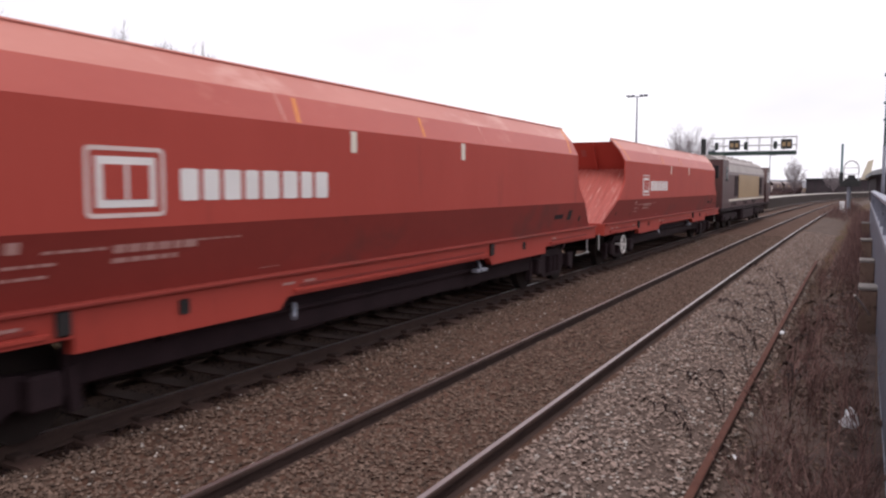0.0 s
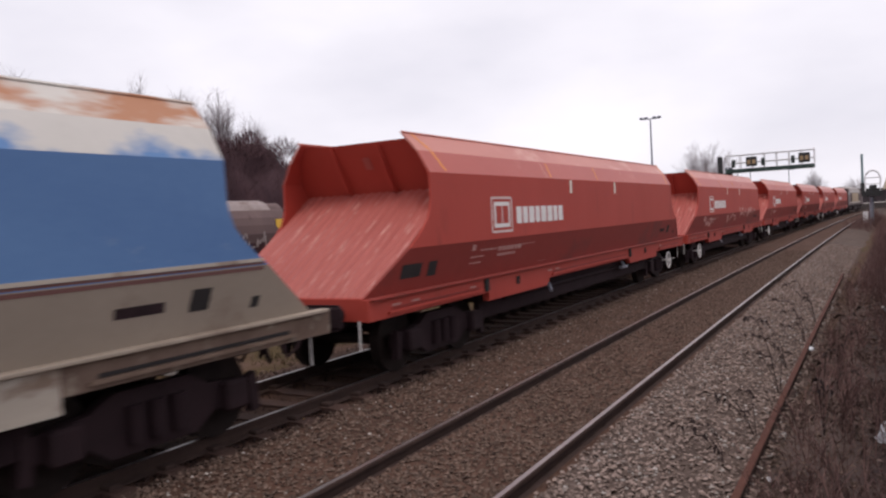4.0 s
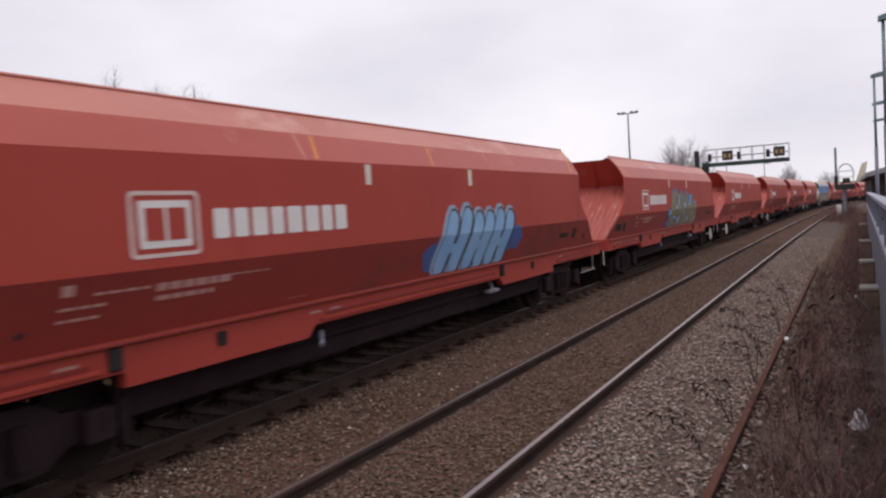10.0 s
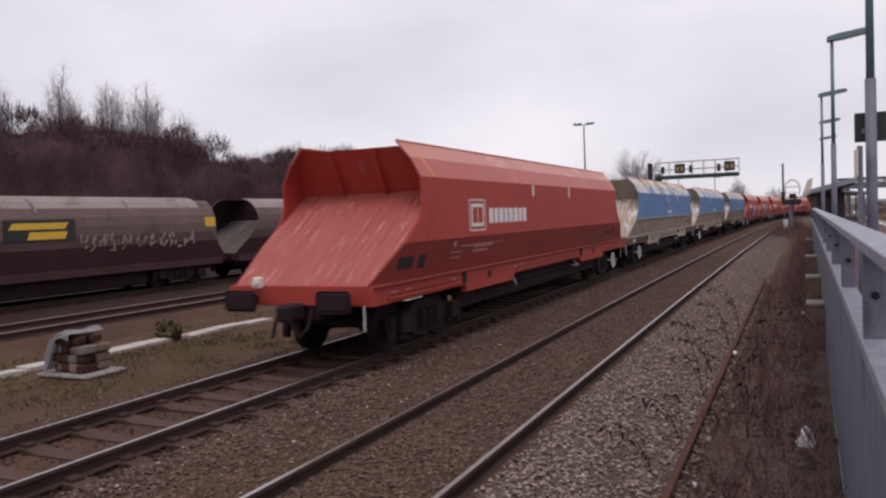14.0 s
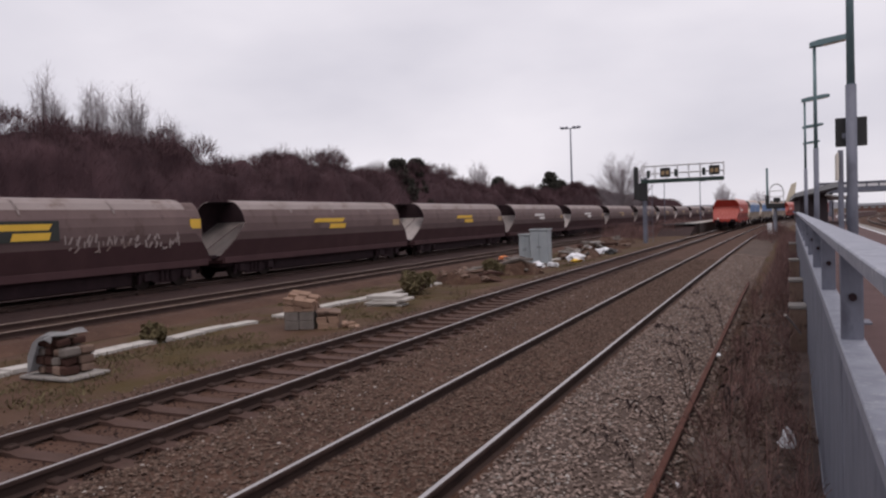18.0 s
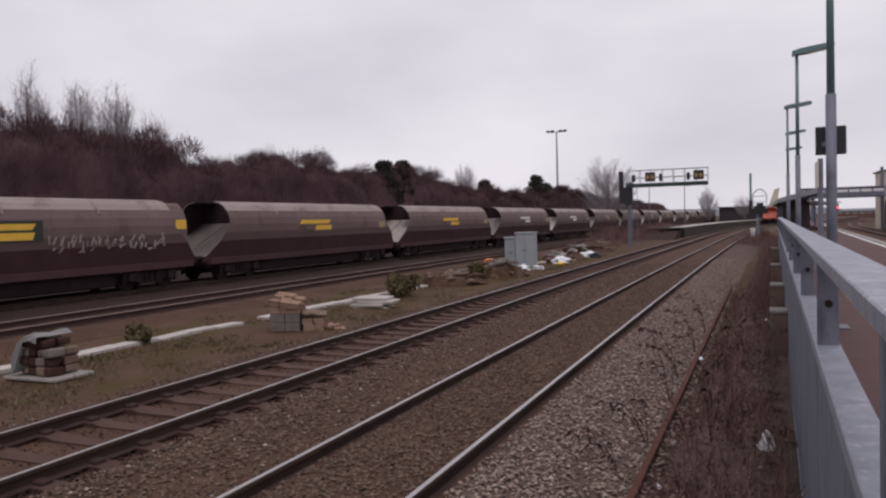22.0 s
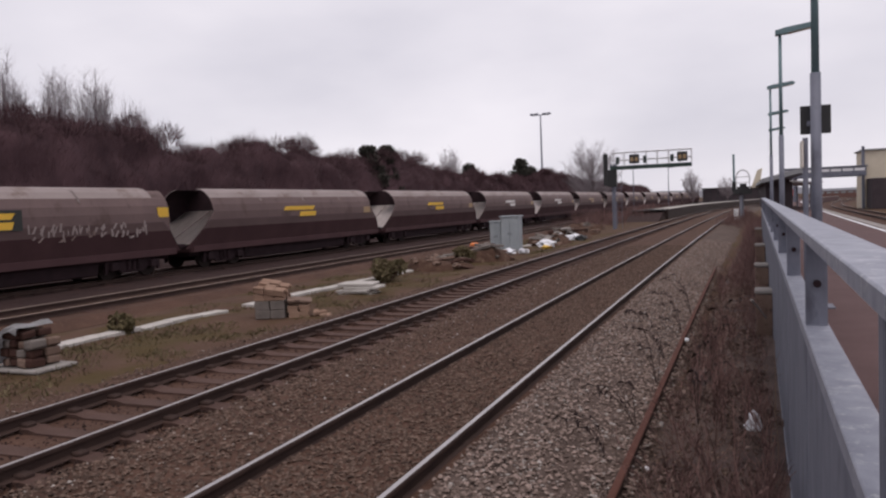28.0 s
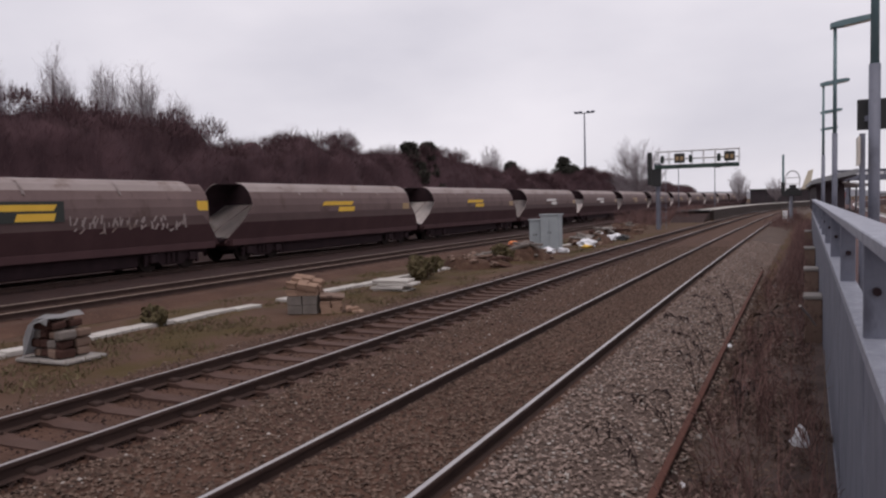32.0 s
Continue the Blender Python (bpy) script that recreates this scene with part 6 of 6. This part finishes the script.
crumpled("white_bag", 0.02, 8.5, -0.14, 0.07, "torn white plastic bag hanging upright in the brambles", PLASTIC_WHITE, 43, "bag", 2.2)
crumpled("litter_scrap", -0.93, 7.35, -0.29, 0.04, "small white litter scrap on the ground", PLASTIC_WHITE, 45)
crumpled("litter_scrap", -0.98, 13.5, -0.16, 0.05, "small pale litter scrap beside the rusty rail", PLASTIC_WHITE, 46)
crumpled("litter_scrap", -6.28, 7.3, -0.16, 0.02, "small yellow litter scrap between the tracks", YELLOW, 47)
w_ = thing("stick", pose(0.16, 12.2, 0.55), "pale broken stick leaning on the fence", "stick")
part("wood", tube(B(), [(-0.12, -0.6, 0.22), (0.0, 0, 0.0), (0.09, 0.5, -0.2)], 0.018, 6, 0.012), TROUGH, w_)


# planting -----------------------------------------------------------
def twig_cloud(blobs, per, size, seed, thin):
    """Vertices and faces of many slender slips inside ellipsoids (x, y, z, rx, ry, rz)."""
    r = np.random.RandomState(seed)
    n = len(blobs) * per
    c = np.repeat(np.array([b[:3] for b in blobs]), per, 0)
    e = np.repeat(np.array([b[3:] for b in blobs]), per, 0)
    d = r.normal(size=(n, 3))
    d /= np.linalg.norm(d, axis=1, keepdims=True)
    p = c + d * e * (r.uniform(0.15, 1, (n, 1)) ** 0.45)
    p[:, 2] = np.maximum(p[:, 2], -0.3)
    u = r.normal(size=(n, 3))
    u[:, 2] = np.abs(u[:, 2]) + 0.5
    u /= np.linalg.norm(u, axis=1, keepdims=True)
    v = np.cross(u, r.normal(size=(n, 3)))
    v /= np.linalg.norm(v, axis=1, keepdims=True)
    k = r.uniform(*size, (n, 1))
    w = k * r.uniform(*thin, (n, 1))
    a, b, q, s = p - u * k * 0.5 - v * w, p - u * k * 0.5 + v * w, p + u * k * 0.5 + v * w * 0.5, p + u * k * 0.5 - v * w * 0.5
    vs = np.stack([a, b, q, s], 1).reshape(-1, 3)
    fs = np.arange(n * 4).reshape(n, 4)
    return vs, fs


def cloud(name, blobs, per, size, seed, material, thin=(0.04, 0.12)):
    vs, fs = twig_cloud(blobs, per, size, seed, thin)
    me = bpy.data.meshes.new(name)
    me.from_pydata(vs.tolist(), [], fs.tolist())
    me.materials.append(material)
    return new(name, me)


def skyline(y):
    """Height of the wood's edge along the railway."""
    pts = [(0, 8.0), (15, 8.4), (24, 8.7), (31, 9.1), (41, 9.0), (45, 8.1), (49, 7.8), (54, 9.3), (60, 8.6), (68, 8.2), (78, 9.2), (84, 8.7), (89, 7.4), (104, 7.0), (122, 6.2), (140, 8.6), (160, 7.2), (190, 6.4), (240, 6.4), (300, 7)]
    for (a, p), (b, q) in zip(pts, pts[1:]):
        if y <= b:
            return p + (q - p) * (y - a) / (b - a)
    return 7.0


def slips(name, starts, dirs, lengths, widths, material, seed):
    """Many slender upright slips, each a narrow pointed sheet from its foot."""
    r = np.random.RandomState(seed)
    p, d = np.array(starts, float), np.array(dirs, float)
    ln, wd = np.array(lengths, float)[:, None], np.array(widths, float)[:, None]
    d /= np.linalg.norm(d, axis=1, keepdims=True)
    v = np.cross(d, r.normal(size=d.shape))
    v /= np.linalg.norm(v, axis=1, keepdims=True)
    e = p + d * ln + np.array((0, 0, 0.08)) * ln
    vs = np.stack([p - v * wd, p + v * wd, e + v * wd * 0.4, e - v * wd * 0.4], 1).reshape(-1, 3)
    me = bpy.data.meshes.new(name)
    me.from_pydata(vs.tolist(), [], np.arange(len(p) * 4).reshape(-1, 4).tolist())
    me.materials.append(material)
    return new(name, me)


def wood():
    """A bumpy dark mass with a fringe of fine upright twigs."""
    r = np.random.RandomState(12)
    ys = np.arange(0, 270, 0.7)
    n = 26
    wob = r.normal(size=(len(ys) // 4 + 3, n // 3 + 2))
    vs, tops = [], []
    for i, y in enumerate(ys):
        h = skyline(y) * 0.97 + 0.3 + 0.30 * math.sin(y * 0.83 + 1.5 * math.sin(y * 0.13)) + 0.22 * math.sin(y * 1.71 + 1.0)
        f = (i % 4) / 4.0
        for k in range(n):
            t = k / (n - 1)
            a, b = i // 4, k // 3
            g = (k % 3) / 3.0
            w = (wob[a, b] * (1 - f) + wob[a + 1, b] * f) * (1 - g) + (wob[a, b + 1] * (1 - f) + wob[a + 1, b + 1] * f) * g
            w += r.normal() * 0.35
            ang = math.pi * t
            x = -38.6 + 2.9 * math.cos(ang) * (1 + 0.12 * w) + gentle(min(y, 200))
            z = -0.35 + h * 0.90 * math.sin(ang) ** 0.45 * (1 + 0.035 * w) if 0 < k < n - 1 else -0.4
            vs.append((x, y + r.normal() * 0.12, z))
            if 1 < t * 20 < 17:
                tops.append((x, y, z, t))
    fs = [(i * n + k, i * n + k + 1, (i + 1) * n + k + 1, (i + 1) * n + k) for i in range(len(ys) - 1) for k in range(n - 1)]
    me = bpy.data.meshes.new("thicket")
    me.from_pydata(vs, [], fs)
    me.materials.append(THICKETMASS)
    me.shade_smooth()
    tagged(new("thicket", me), "dense dark leafless thicket along the railway boundary", "thicket", kind="stuff")
    st, di, ln, wd = [], [], [], []
    for x, y, z, t in tops:
        far = 1.0 if y < 100 else 1.6
        for j in range(34 if y < 100 else 12):
            st.append((x + r.normal() * 0.3, y + r.uniform(-0.5, 0.5), z + r.uniform(-0.45, 0.1)))
            up = 1.0 if t < 0.25 else 1.6
            di.append((0.5 * math.cos(math.pi * t) + r.normal() * 0.35, r.normal() * 0.4, up * r.uniform(0.4, 1.2)))
            ln.append(r.uniform(0.2, 0.62) * far)
            wd.append(r.uniform(0.006, 0.014) * far)
    y = 1.0
    while y < 215:
        far = 1.0 if y < 100 else 1.5
        rad = r.uniform(0.7, 1.7)
        cx, cz = -38.0 + r.uniform(-1.2, 1.6) + gentle(min(y, 200)), skyline(y) * 0.93 + r.uniform(-1.6, 0.1) - 0.35 * rad
        for j in range(int(330 * rad)):
            v = r.normal(size=3)
            v /= np.linalg.norm(v)
            q = rad * r.uniform(0.2, 1.0) ** 0.5
            st.append((cx + v[0] * q, y + v[1] * q, cz + abs(v[2]) * q * 0.85))
            di.append((v[0] * 0.8 + r.normal() * 0.3, v[1] * 0.8 + r.normal() * 0.3, 0.9 * abs(v[2]) + r.uniform(0.1, 0.6)))
            ln.append(r.uniform(0.2, 0.55) * far)
            wd.append(r.uniform(0.008, 0.022) * far)
        y += r.uniform(0.5, 1.5)
    tagged(slips("thicket_twigs", st, di, ln, wd, THICKET, 5), "fringe of fine bare twigs over the thicket", "twigs", kind="stuff")


def bare_tree(x, y, h, wd, seed, label="tall bare winter tree rising over the thicket", low=0.45, n=80, fuzz=70, base=-0.3, thin=1.0):
    """A leafless tree: boles and limbs that rise into a rounded, lobed crown of fine twigs; wd: half width of the crown, low: where it begins."""
    r = random.Random(seed)
    w = thing("bare_tree", pose(x, y, base), label, "tree", "bare trees")
    trunk, crown = B(), B()
    lean = Vector((r.uniform(-0.03, 0.03) * h, r.uniform(-0.03, 0.03) * h, 0))
    axis = [Vector((0, 0, 0)), lean * 0.4 + Vector((0, 0, h * 0.3)), lean + Vector((r.uniform(-0.1, 0.1), r.uniform(-0.1, 0.1), h * 0.62)), lean * 1.2 + Vector((0, 0, h * 0.9))]
    tube(trunk, axis, h * 0.010, 6, h * 0.0015, False)
    st, di, ln, wid = [], [], [], []
    mid, half = h * (1 + low) / 2, h * (1 - low) / 2
    lobes = [r.uniform(0.72, 1.08) for k in range(14)]
    for k in range(n):
        a, u = r.uniform(0, 6.283), r.uniform(-0.85, 1.0)
        c = math.sqrt(max(0.0, 1 - u * u))
        q = lobes[int(a / 6.2832 * 7) % 7 + (7 if u > 0.25 else 0)] * r.uniform(0.5, 1.0) ** 0.5
        tip = Vector((wd * c * math.cos(a) * q, wd * c * math.sin(a) * q, mid + half * u * q)) + lean
        f = max(0.12, min(0.85, (tip.z / h) * 0.62 + r.uniform(-0.12, 0.04)))
        foot = axis[0].lerp(axis[1], f / 0.3) if f < 0.3 else (axis[1].lerp(axis[2], (f - 0.3) / 0.32) if f < 0.62 else axis[2].lerp(axis[3], (f - 0.62) / 0.28))
        bow = foot.lerp(tip, 0.55) + Vector((tip.x - foot.x, tip.y - foot.y, 0)) * 0.12 + Vector((r.uniform(-0.05, 0.05), r.uniform(-0.05, 0.05), r.uniform(-0.03, 0.03))) * h * 0.6
        tube(crown, [foot, bow, tip], h * 0.0017 * thin, 3, h * 0.0006, False)
        d = (tip - bow).normalized()
        for j in range(fuzz):
            s = bow.lerp(tip, r.uniform(-0.3, 1.0)) if r.random() < 0.8 else foot.lerp(bow, r.uniform(0.4, 1.0))
            st.append(tuple(s))
            di.append((d.x + r.uniform(-0.9, 0.9), d.y + r.uniform(-0.9, 0.9), d.z * 0.6 + r.uniform(-0.2, 0.6)))
            ln.append(h * r.uniform(0.03, 0.085))
            wid.append(h * r.uniform(0.00028, 0.00062) * thin)
    part("trunk", trunk, BARK, w)
    part("limb", crown, CROWN, w)
    ob = slips("crown", st, di, ln, wid, CROWN, seed)
    ob.parent = w
    return w


def evergreen(x, y, h, wd, seed, label):
    r = random.Random(seed)
    w = thing("evergreen_tree", pose(x, y, -0.3), label, "tree", "evergreen trees")
    part("trunk", tube(B(), [(0, 0, 0), (0.1, 0, h * 0.5), (0.05, 0.1, h * 0.85)], h * 0.022, 7, h * 0.008), BARK, w)
    blobs = []
    for k in range(120):
        z = r.uniform(0.05, 0.97)
        f = max(0.06, 1 - z ** 1.7) ** 0.75 * wd * r.uniform(0.1, 1.0)
        a = r.uniform(0, 6.283)
        s = r.uniform(0.4, 0.8)
        blobs.append((f * math.cos(a), f * math.sin(a), z * h, s * 1.2, s * 1.4, s * 0.8))
    ob = cloud("crown", blobs, 130, (0.2, 0.5), seed, EVERGREEN, (0.12, 0.3))
    ob.parent = w
    return w


def shrub(x, y, r0, seed, label):
    w = thing("shrub", pose(x, y, -0.3), label, "shrub", "small shrubs in the verge")
    r = random.Random(seed)
    bm = B()
    for k in range(9):
        a = 6.283 * k / 9
        tube(bm, [(0, 0, 0), (r0 * 0.5 * math.cos(a), r0 * 0.5 * math.sin(a), r0 * 0.7), (r0 * 0.8 * math.cos(a), r0 * 0.8 * math.sin(a), r0 * 1.2)], 0.012, 4, 0.004)
    part("stem", bm, TWIG, w)
    blobs = [(r.uniform(-0.5, 0.5) * r0, r.uniform(-0.5, 0.5) * r0, r0 * r.uniform(0.4, 1.0), r0 * 0.5, r0 * 0.5, r0 * 0.4) for k in range(9)]
    ob = cloud("leaves", blobs, 110, (0.06, 0.16), seed, MOSS, (0.2, 0.4))
    ob.parent = w


wood()
for k_, (x_, y_, h_, wd_, low_) in enumerate(((-40, 23.8, 12.0, 1.9, 0.52), (-40, 28.8, 11.4, 1.15, 0.5), (-40, 26.4, 9.6, 0.9, 0.5), (-40, 32.4, 12.4, 0.95, 0.5), (-40, 33.9, 10.7, 0.6, 0.5), (-40, 36.6, 12.5, 1.2, 0.48), (-40, 39.2, 12.5, 1.3, 0.48), (-40, 43.2, 11.0, 1.15, 0.55), (-40, 41.2, 9.9, 0.8, 0.5), (-40, 19.0, 11.0, 1.6, 0.5), (-40, 13.0, 10.6, 1.7, 0.5), (-39, 7.0, 10.6, 1.7, 0.5))):
    bare_tree(x_, y_, h_, wd_, 50 + k_, "tall bare winter tree rising over the thicket", low_)
bare_tree(-22.0, 120.6, 12.2, 4.8, 80, "large spreading bare tree beyond the sidings", 0.15, 330, 60, -0.3, 0.9)
bare_tree(-40.2, 105.9, 11.4, 2.1, 81, "round bare tree behind the thicket", 0.45, 110, 50, -0.3, 1.3)
bare_tree(-9.8, 162.0, 8.4, 2.3, 82, "distant bare tree behind the station", 0.3, 110, 50, -0.3, 1.8)
bare_tree(-4.0, 206.0, 7.4, 3.2, 83, "distant bare tree behind the station", 0.3, 110, 50, -0.3, 2.2)
bare_tree(-38.0, 84.0, 9.0, 1.7, 84, "low bare tree in the thicket", 0.4)
bare_tree(-39.0, 54.4, 9.6, 2.2, 85, "low bare tree in the thicket", 0.5, 130, 60)
for x_, y_, h_, wd_, s_ in ((-36.8, 73.0, 9.1, 2.4, 60), (-36.8, 77.0, 9.4, 2.3, 61), (-36.5, 131, 10.3, 2.8, 64), (-36.5, 137, 9.0, 2.8, 65), (-36.8, 104.5, 8.3, 1.6, 66)):
    evergreen(x_, y_, h_, wd_, s_, "dark evergreen tree among the leafless thicket")
for x_, y_, r_, s_ in ((-12.75, 13.1, 0.34, 70), (-11.3, 23.6, 0.58, 71), (-11.9, 24.6, 0.6, 72), (-11.4, 31.5, 0.6, 74), (-12.8, 27.5, 0.4, 75)):
    shrub(x_, y_, r_, s_, "small dark evergreen shrub in the verge")


def scrub(label, spots, high, width, material, seed, per=26):
    """A low thicket of thin upright stems; spots: centres x, y and radius."""
    r = np.random.RandomState(seed)
    st, di, ln, wd = [], [], [], []
    for x, y, rad in spots:
        top = r.uniform(*high)
        for k in range(int(per * rad * rad * 4)):
            a, d = r.uniform(0, 6.283), rad * math.sqrt(r.uniform(0, 1))
            st.append((x + d * math.cos(a), y + d * math.sin(a) * 1.6, r.uniform(-0.38, -0.3 + top * 0.55)))
            di.append((r.normal() * 0.35, r.normal() * 0.35, 1.0))
            ln.append(top * (1 - 0.5 * d / rad) * r.uniform(0.35, 0.75))
            wd.append(r.uniform(*width))
    return tagged(slips("scrub", st, di, ln, wd, material, seed), label, "scrub", kind="stuff")


r_ = random.Random(90)
scrub("brown leafless scrub in front of the far sidings", [(r_.uniform(-16.5, -11.5) + 0.02 * (y_ - 70), y_, r_.uniform(0.8, 1.5)) for y_ in [68 + 1.3 * k for k in range(62)]], (1.1, 2.0), (0.006, 0.016), TWIG, 91, 34)
scrub("low dark scrub along the foot of the fence", [(r_.uniform(-0.75, -0.05) + SLANT * y_ + 0.00015 * y_ * y_, y_, r_.uniform(0.25, 0.45)) for y_ in [22 + 0.6 * k for k in range(70)]], (0.6, 1.15), (0.003, 0.008), TWIG, 92, 260)
scrub("brown scrub between the line and the far platform", [(r_.uniform(-2.4, -0.6) + gentle(y_), y_, r_.uniform(0.4, 0.8)) for y_ in [62 + 1.1 * k for k in range(40)]], (0.5, 1.2), (0.005, 0.012), TWIG, 93, 60)


def brambles():
    r = random.Random(31)
    bm, pale = B(), B()
    def branch(p, d, ln, rad, level):
        q = p + d * ln * 0.5 + Vector((r.uniform(-1, 1), r.uniform(-1, 1), 0.3)) * ln * 0.12
        e = q + (d + Vector((r.uniform(-0.35, 0.35), r.uniform(-0.35, 0.35), r.uniform(-0.15, 0.3)))).normalized() * ln * 0.5
        if max(q.x, e.x) > 0.17 + SLANT * e.y:
            return
        tube(bm, [p, q, e], rad, 3, rad * 0.6, False)
        if level < 3:
            for k in range(3 if level else 4):
                a = r.uniform(0, 6.283)
                s = p.lerp(e, r.uniform(0.35, 1.0))
                branch(s, (d + Vector((math.cos(a) * 0.6, math.sin(a) * 0.6, 0.15))).normalized(), ln * r.uniform(0.5, 0.75), rad * 0.62, level + 1)

    for k in range(46):
        y = 4.9 + 16 * r.random() ** 1.3
        p = Vector((-0.85 + 0.95 * r.random() ** 0.7 + SLANT * y * 0.8, y, -0.35))
        for j in range(2):
            branch(p, Vector((r.uniform(-0.4, 0.35), r.uniform(-0.4, 0.4), 1)).normalized(), r.uniform(0.28, 0.55), r.uniform(0.0055, 0.0095), 0)
    for k in range(150):
        y = 4.6 + 24 * r.random() ** 1.25
        x = -0.92 + 1.1 * r.random() ** 0.8 + SLANT * y * 0.8
        h = r.uniform(0.3, 1.0) * (0.6 + 0.5 * (x + 0.9))
        a, ln = r.uniform(0, 6.283), r.uniform(0.05, 0.45)
        p = [(x, y, -0.35), (x + 0.25 * ln * math.cos(a), y + 0.25 * ln * math.sin(a), -0.35 + h * 0.55), (x + 0.6 * ln * math.cos(a), y + 0.6 * ln * math.sin(a), -0.35 + h * 0.9), (x + ln * math.cos(a), y + ln * math.sin(a), -0.35 + h)]
        if p[3][0] > 0.2 + SLANT * y:
            continue
        t = bm if r.random() < 0.95 else pale
        tube(t, p, r.uniform(0.003, 0.008), 3, 0.002, False)
        for j in range(2):
            b = r.uniform(0, 6.283)
            q = Vector(p[1]).lerp(Vector(p[2]), r.random())
            tube(t, [q, q + Vector((math.cos(b) * 0.12, math.sin(b) * 0.12, r.uniform(0.05, 0.2)))], 0.003, 3, 0.0015, False)
    tagged(part("brambles", bm, BRAMBLE), "tangled leafless brown brambles at the foot of the fence", "brambles", kind="stuff")
    tagged(part("dry_stems", pale, TWIG_PALE), "pale dry plant stems among the brambles", "dry stems", kind="stuff")
    blobs = [(r.uniform(-0.9, 0.15), 4.5 + 22 * r.random() ** 1.2, -0.27, 0.25, 0.4, 0.03) for k in range(80)]
    tagged(cloud("dead_leaves", blobs, 120, (0.02, 0.06), 77, LITTER, (0.25, 0.6)), "brown dead leaves and stalks under the brambles", "leaf litter", kind="stuff")
    blobs = [(r.uniform(-14.5, -9.3), 7 + 45 * r.random() ** 1.2, -0.30, 0.5, 0.7, 0.07) for k in range(200)]
    tagged(cloud("dry_grass", blobs, 130, (0.06, 0.16), 78, MOSS, (0.04, 0.12)), "thin dry grass on the verge between the lines", "grass", kind="stuff")


def saplings():
    """Thin bent stems with a few long withered leaves."""
    r = random.Random(32)
    for x, y, h, lean in ((-1.18, 8.6, 0.95, -0.22), (-1.15, 10.6, 1.25, -0.10), (-1.2, 12.2, 1.0, -0.45), (-1.12, 14.5, 1.15, -0.5), (-1.1, 17.0, 1.2, -0.55), (-1.3, 7.4, 0.6, -0.4), (-0.5, 11.0, 1.3, 0.15), (-0.55, 9.0, 1.1, 0.1)):
        w = thing("sapling", pose(x, y, -0.3), "thin dark sapling with a few withered leaves", "sapling", "saplings beside the line")
        for j in range(3):
            a, k = r.uniform(-0.25, 0.25), r.uniform(0.55, 1.0)
            p = [Vector(q) for q in ((0, 0, 0), (lean * 0.25 * k + a * 0.2, a * 0.6, h * 0.5 * k), (lean * 0.8 * k + a * 0.5, a * 1.2, h * 0.88 * k), (lean * 1.7 * k + a * 0.7, a * 1.8, h * k * 0.93))]
            bm = tube(B(), p, 0.0055, 4, 0.0025, False)
            st = part("stem", bm, SAPLING, w)
            for m in range(5):
                q = p[1].lerp(p[2], r.random()) if r.random() < 0.45 else p[2].lerp(p[3], r.random())
                b, ln, wd = r.uniform(0, 6.283), r.uniform(0.08, 0.17), r.uniform(0.012, 0.022)
                u = Vector((math.cos(b), math.sin(b), 0))
                v = Vector((-u.y, u.x, 0.3)) * wd
                bm = B()
                c = [q, q + u * ln * 0.45 + Vector((0, 0, 0.025)) + v, q + u * ln + Vector((0, 0, -0.05)), q + u * ln * 0.45 + Vector((0, 0, 0.01)) - v]
                bm.faces.new([bm.verts.new(o) for o in c])
                bmesh.ops.solidify(bm, geom=bm.faces[:], thickness=0.002)
                part("leaf", bm, SAPLING, st)


brambles()
saplings()


def far_ridge():
    me = bpy.data.meshes.new("backdrop_hills")
    vs, fs = [], []
    for i in range(61):
        a = radians(-75 + 2.5 * i)
        d = 1500
        h = 11 + 4 * math.sin(i * 0.7) + 3 * math.sin(i * 1.9)
        vs += [(d * math.sin(a), d * math.cos(a), -2), (d * math.sin(a), d * math.cos(a), h), (1.1 * d * math.sin(a), 1.1 * d * math.cos(a), -2)]
    for i in range(60):
        k = i * 3
        fs += [(k, k + 3, k + 4, k + 1), (k + 1, k + 4, k + 5, k + 2)]
    me.from_pydata(vs, [], fs)
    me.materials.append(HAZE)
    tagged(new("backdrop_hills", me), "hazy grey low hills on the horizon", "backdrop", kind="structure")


far_ridge()


# movement -----------------------------------------------------------
def motions():
    """The train rolls away along the curve; place of the last wagon's rear edge, second by second."""
    keys = [(0.0, -286.50), (2.0, -244.22), (3.0, -223.0), (7.5, -127.96), (12.0, -31.2), (13.0, -9.65), (14.0, 11.83), (32.0, 398.0)]

    def place(t):
        for (a, p), (b, q) in zip(keys, keys[1:]):
            if t <= b:
                return p + (q - p) * (t - a) / (b - a)
        return keys[-1][1]
    run, ys = [0.0], [0.0]
    while run[-1] < 900:
        ys.append(ys[-1] + 1.0)
        run.append(run[-1] + math.hypot(1.0, bend(ys[-1]) - bend(ys[-1] - 1.0)))

    def along_line(s):
        return s if s < 0 else float(np.interp(s, run, ys))
    times = [0.5 * k for k in range(65)]
    for n in list(range(17)) + [17]:
        ob = loco if n == 17 else train[n]
        off = n * PITCH if n < 17 else 16 * PITCH + BODY + 2.6
        half = BODY / 2 if n < 17 else 10.5
        rows = []
        for t in times:
            y, e = along_line(place(t) + off), along_line(place(t) + off + 2 * half)
            rows.append((t, pose(T2 + bend(y), y, 0, 0, 0, -math.degrees(math.atan2(bend(e) - bend(y), e - y)))))
        walk(ob, rows)


motions()
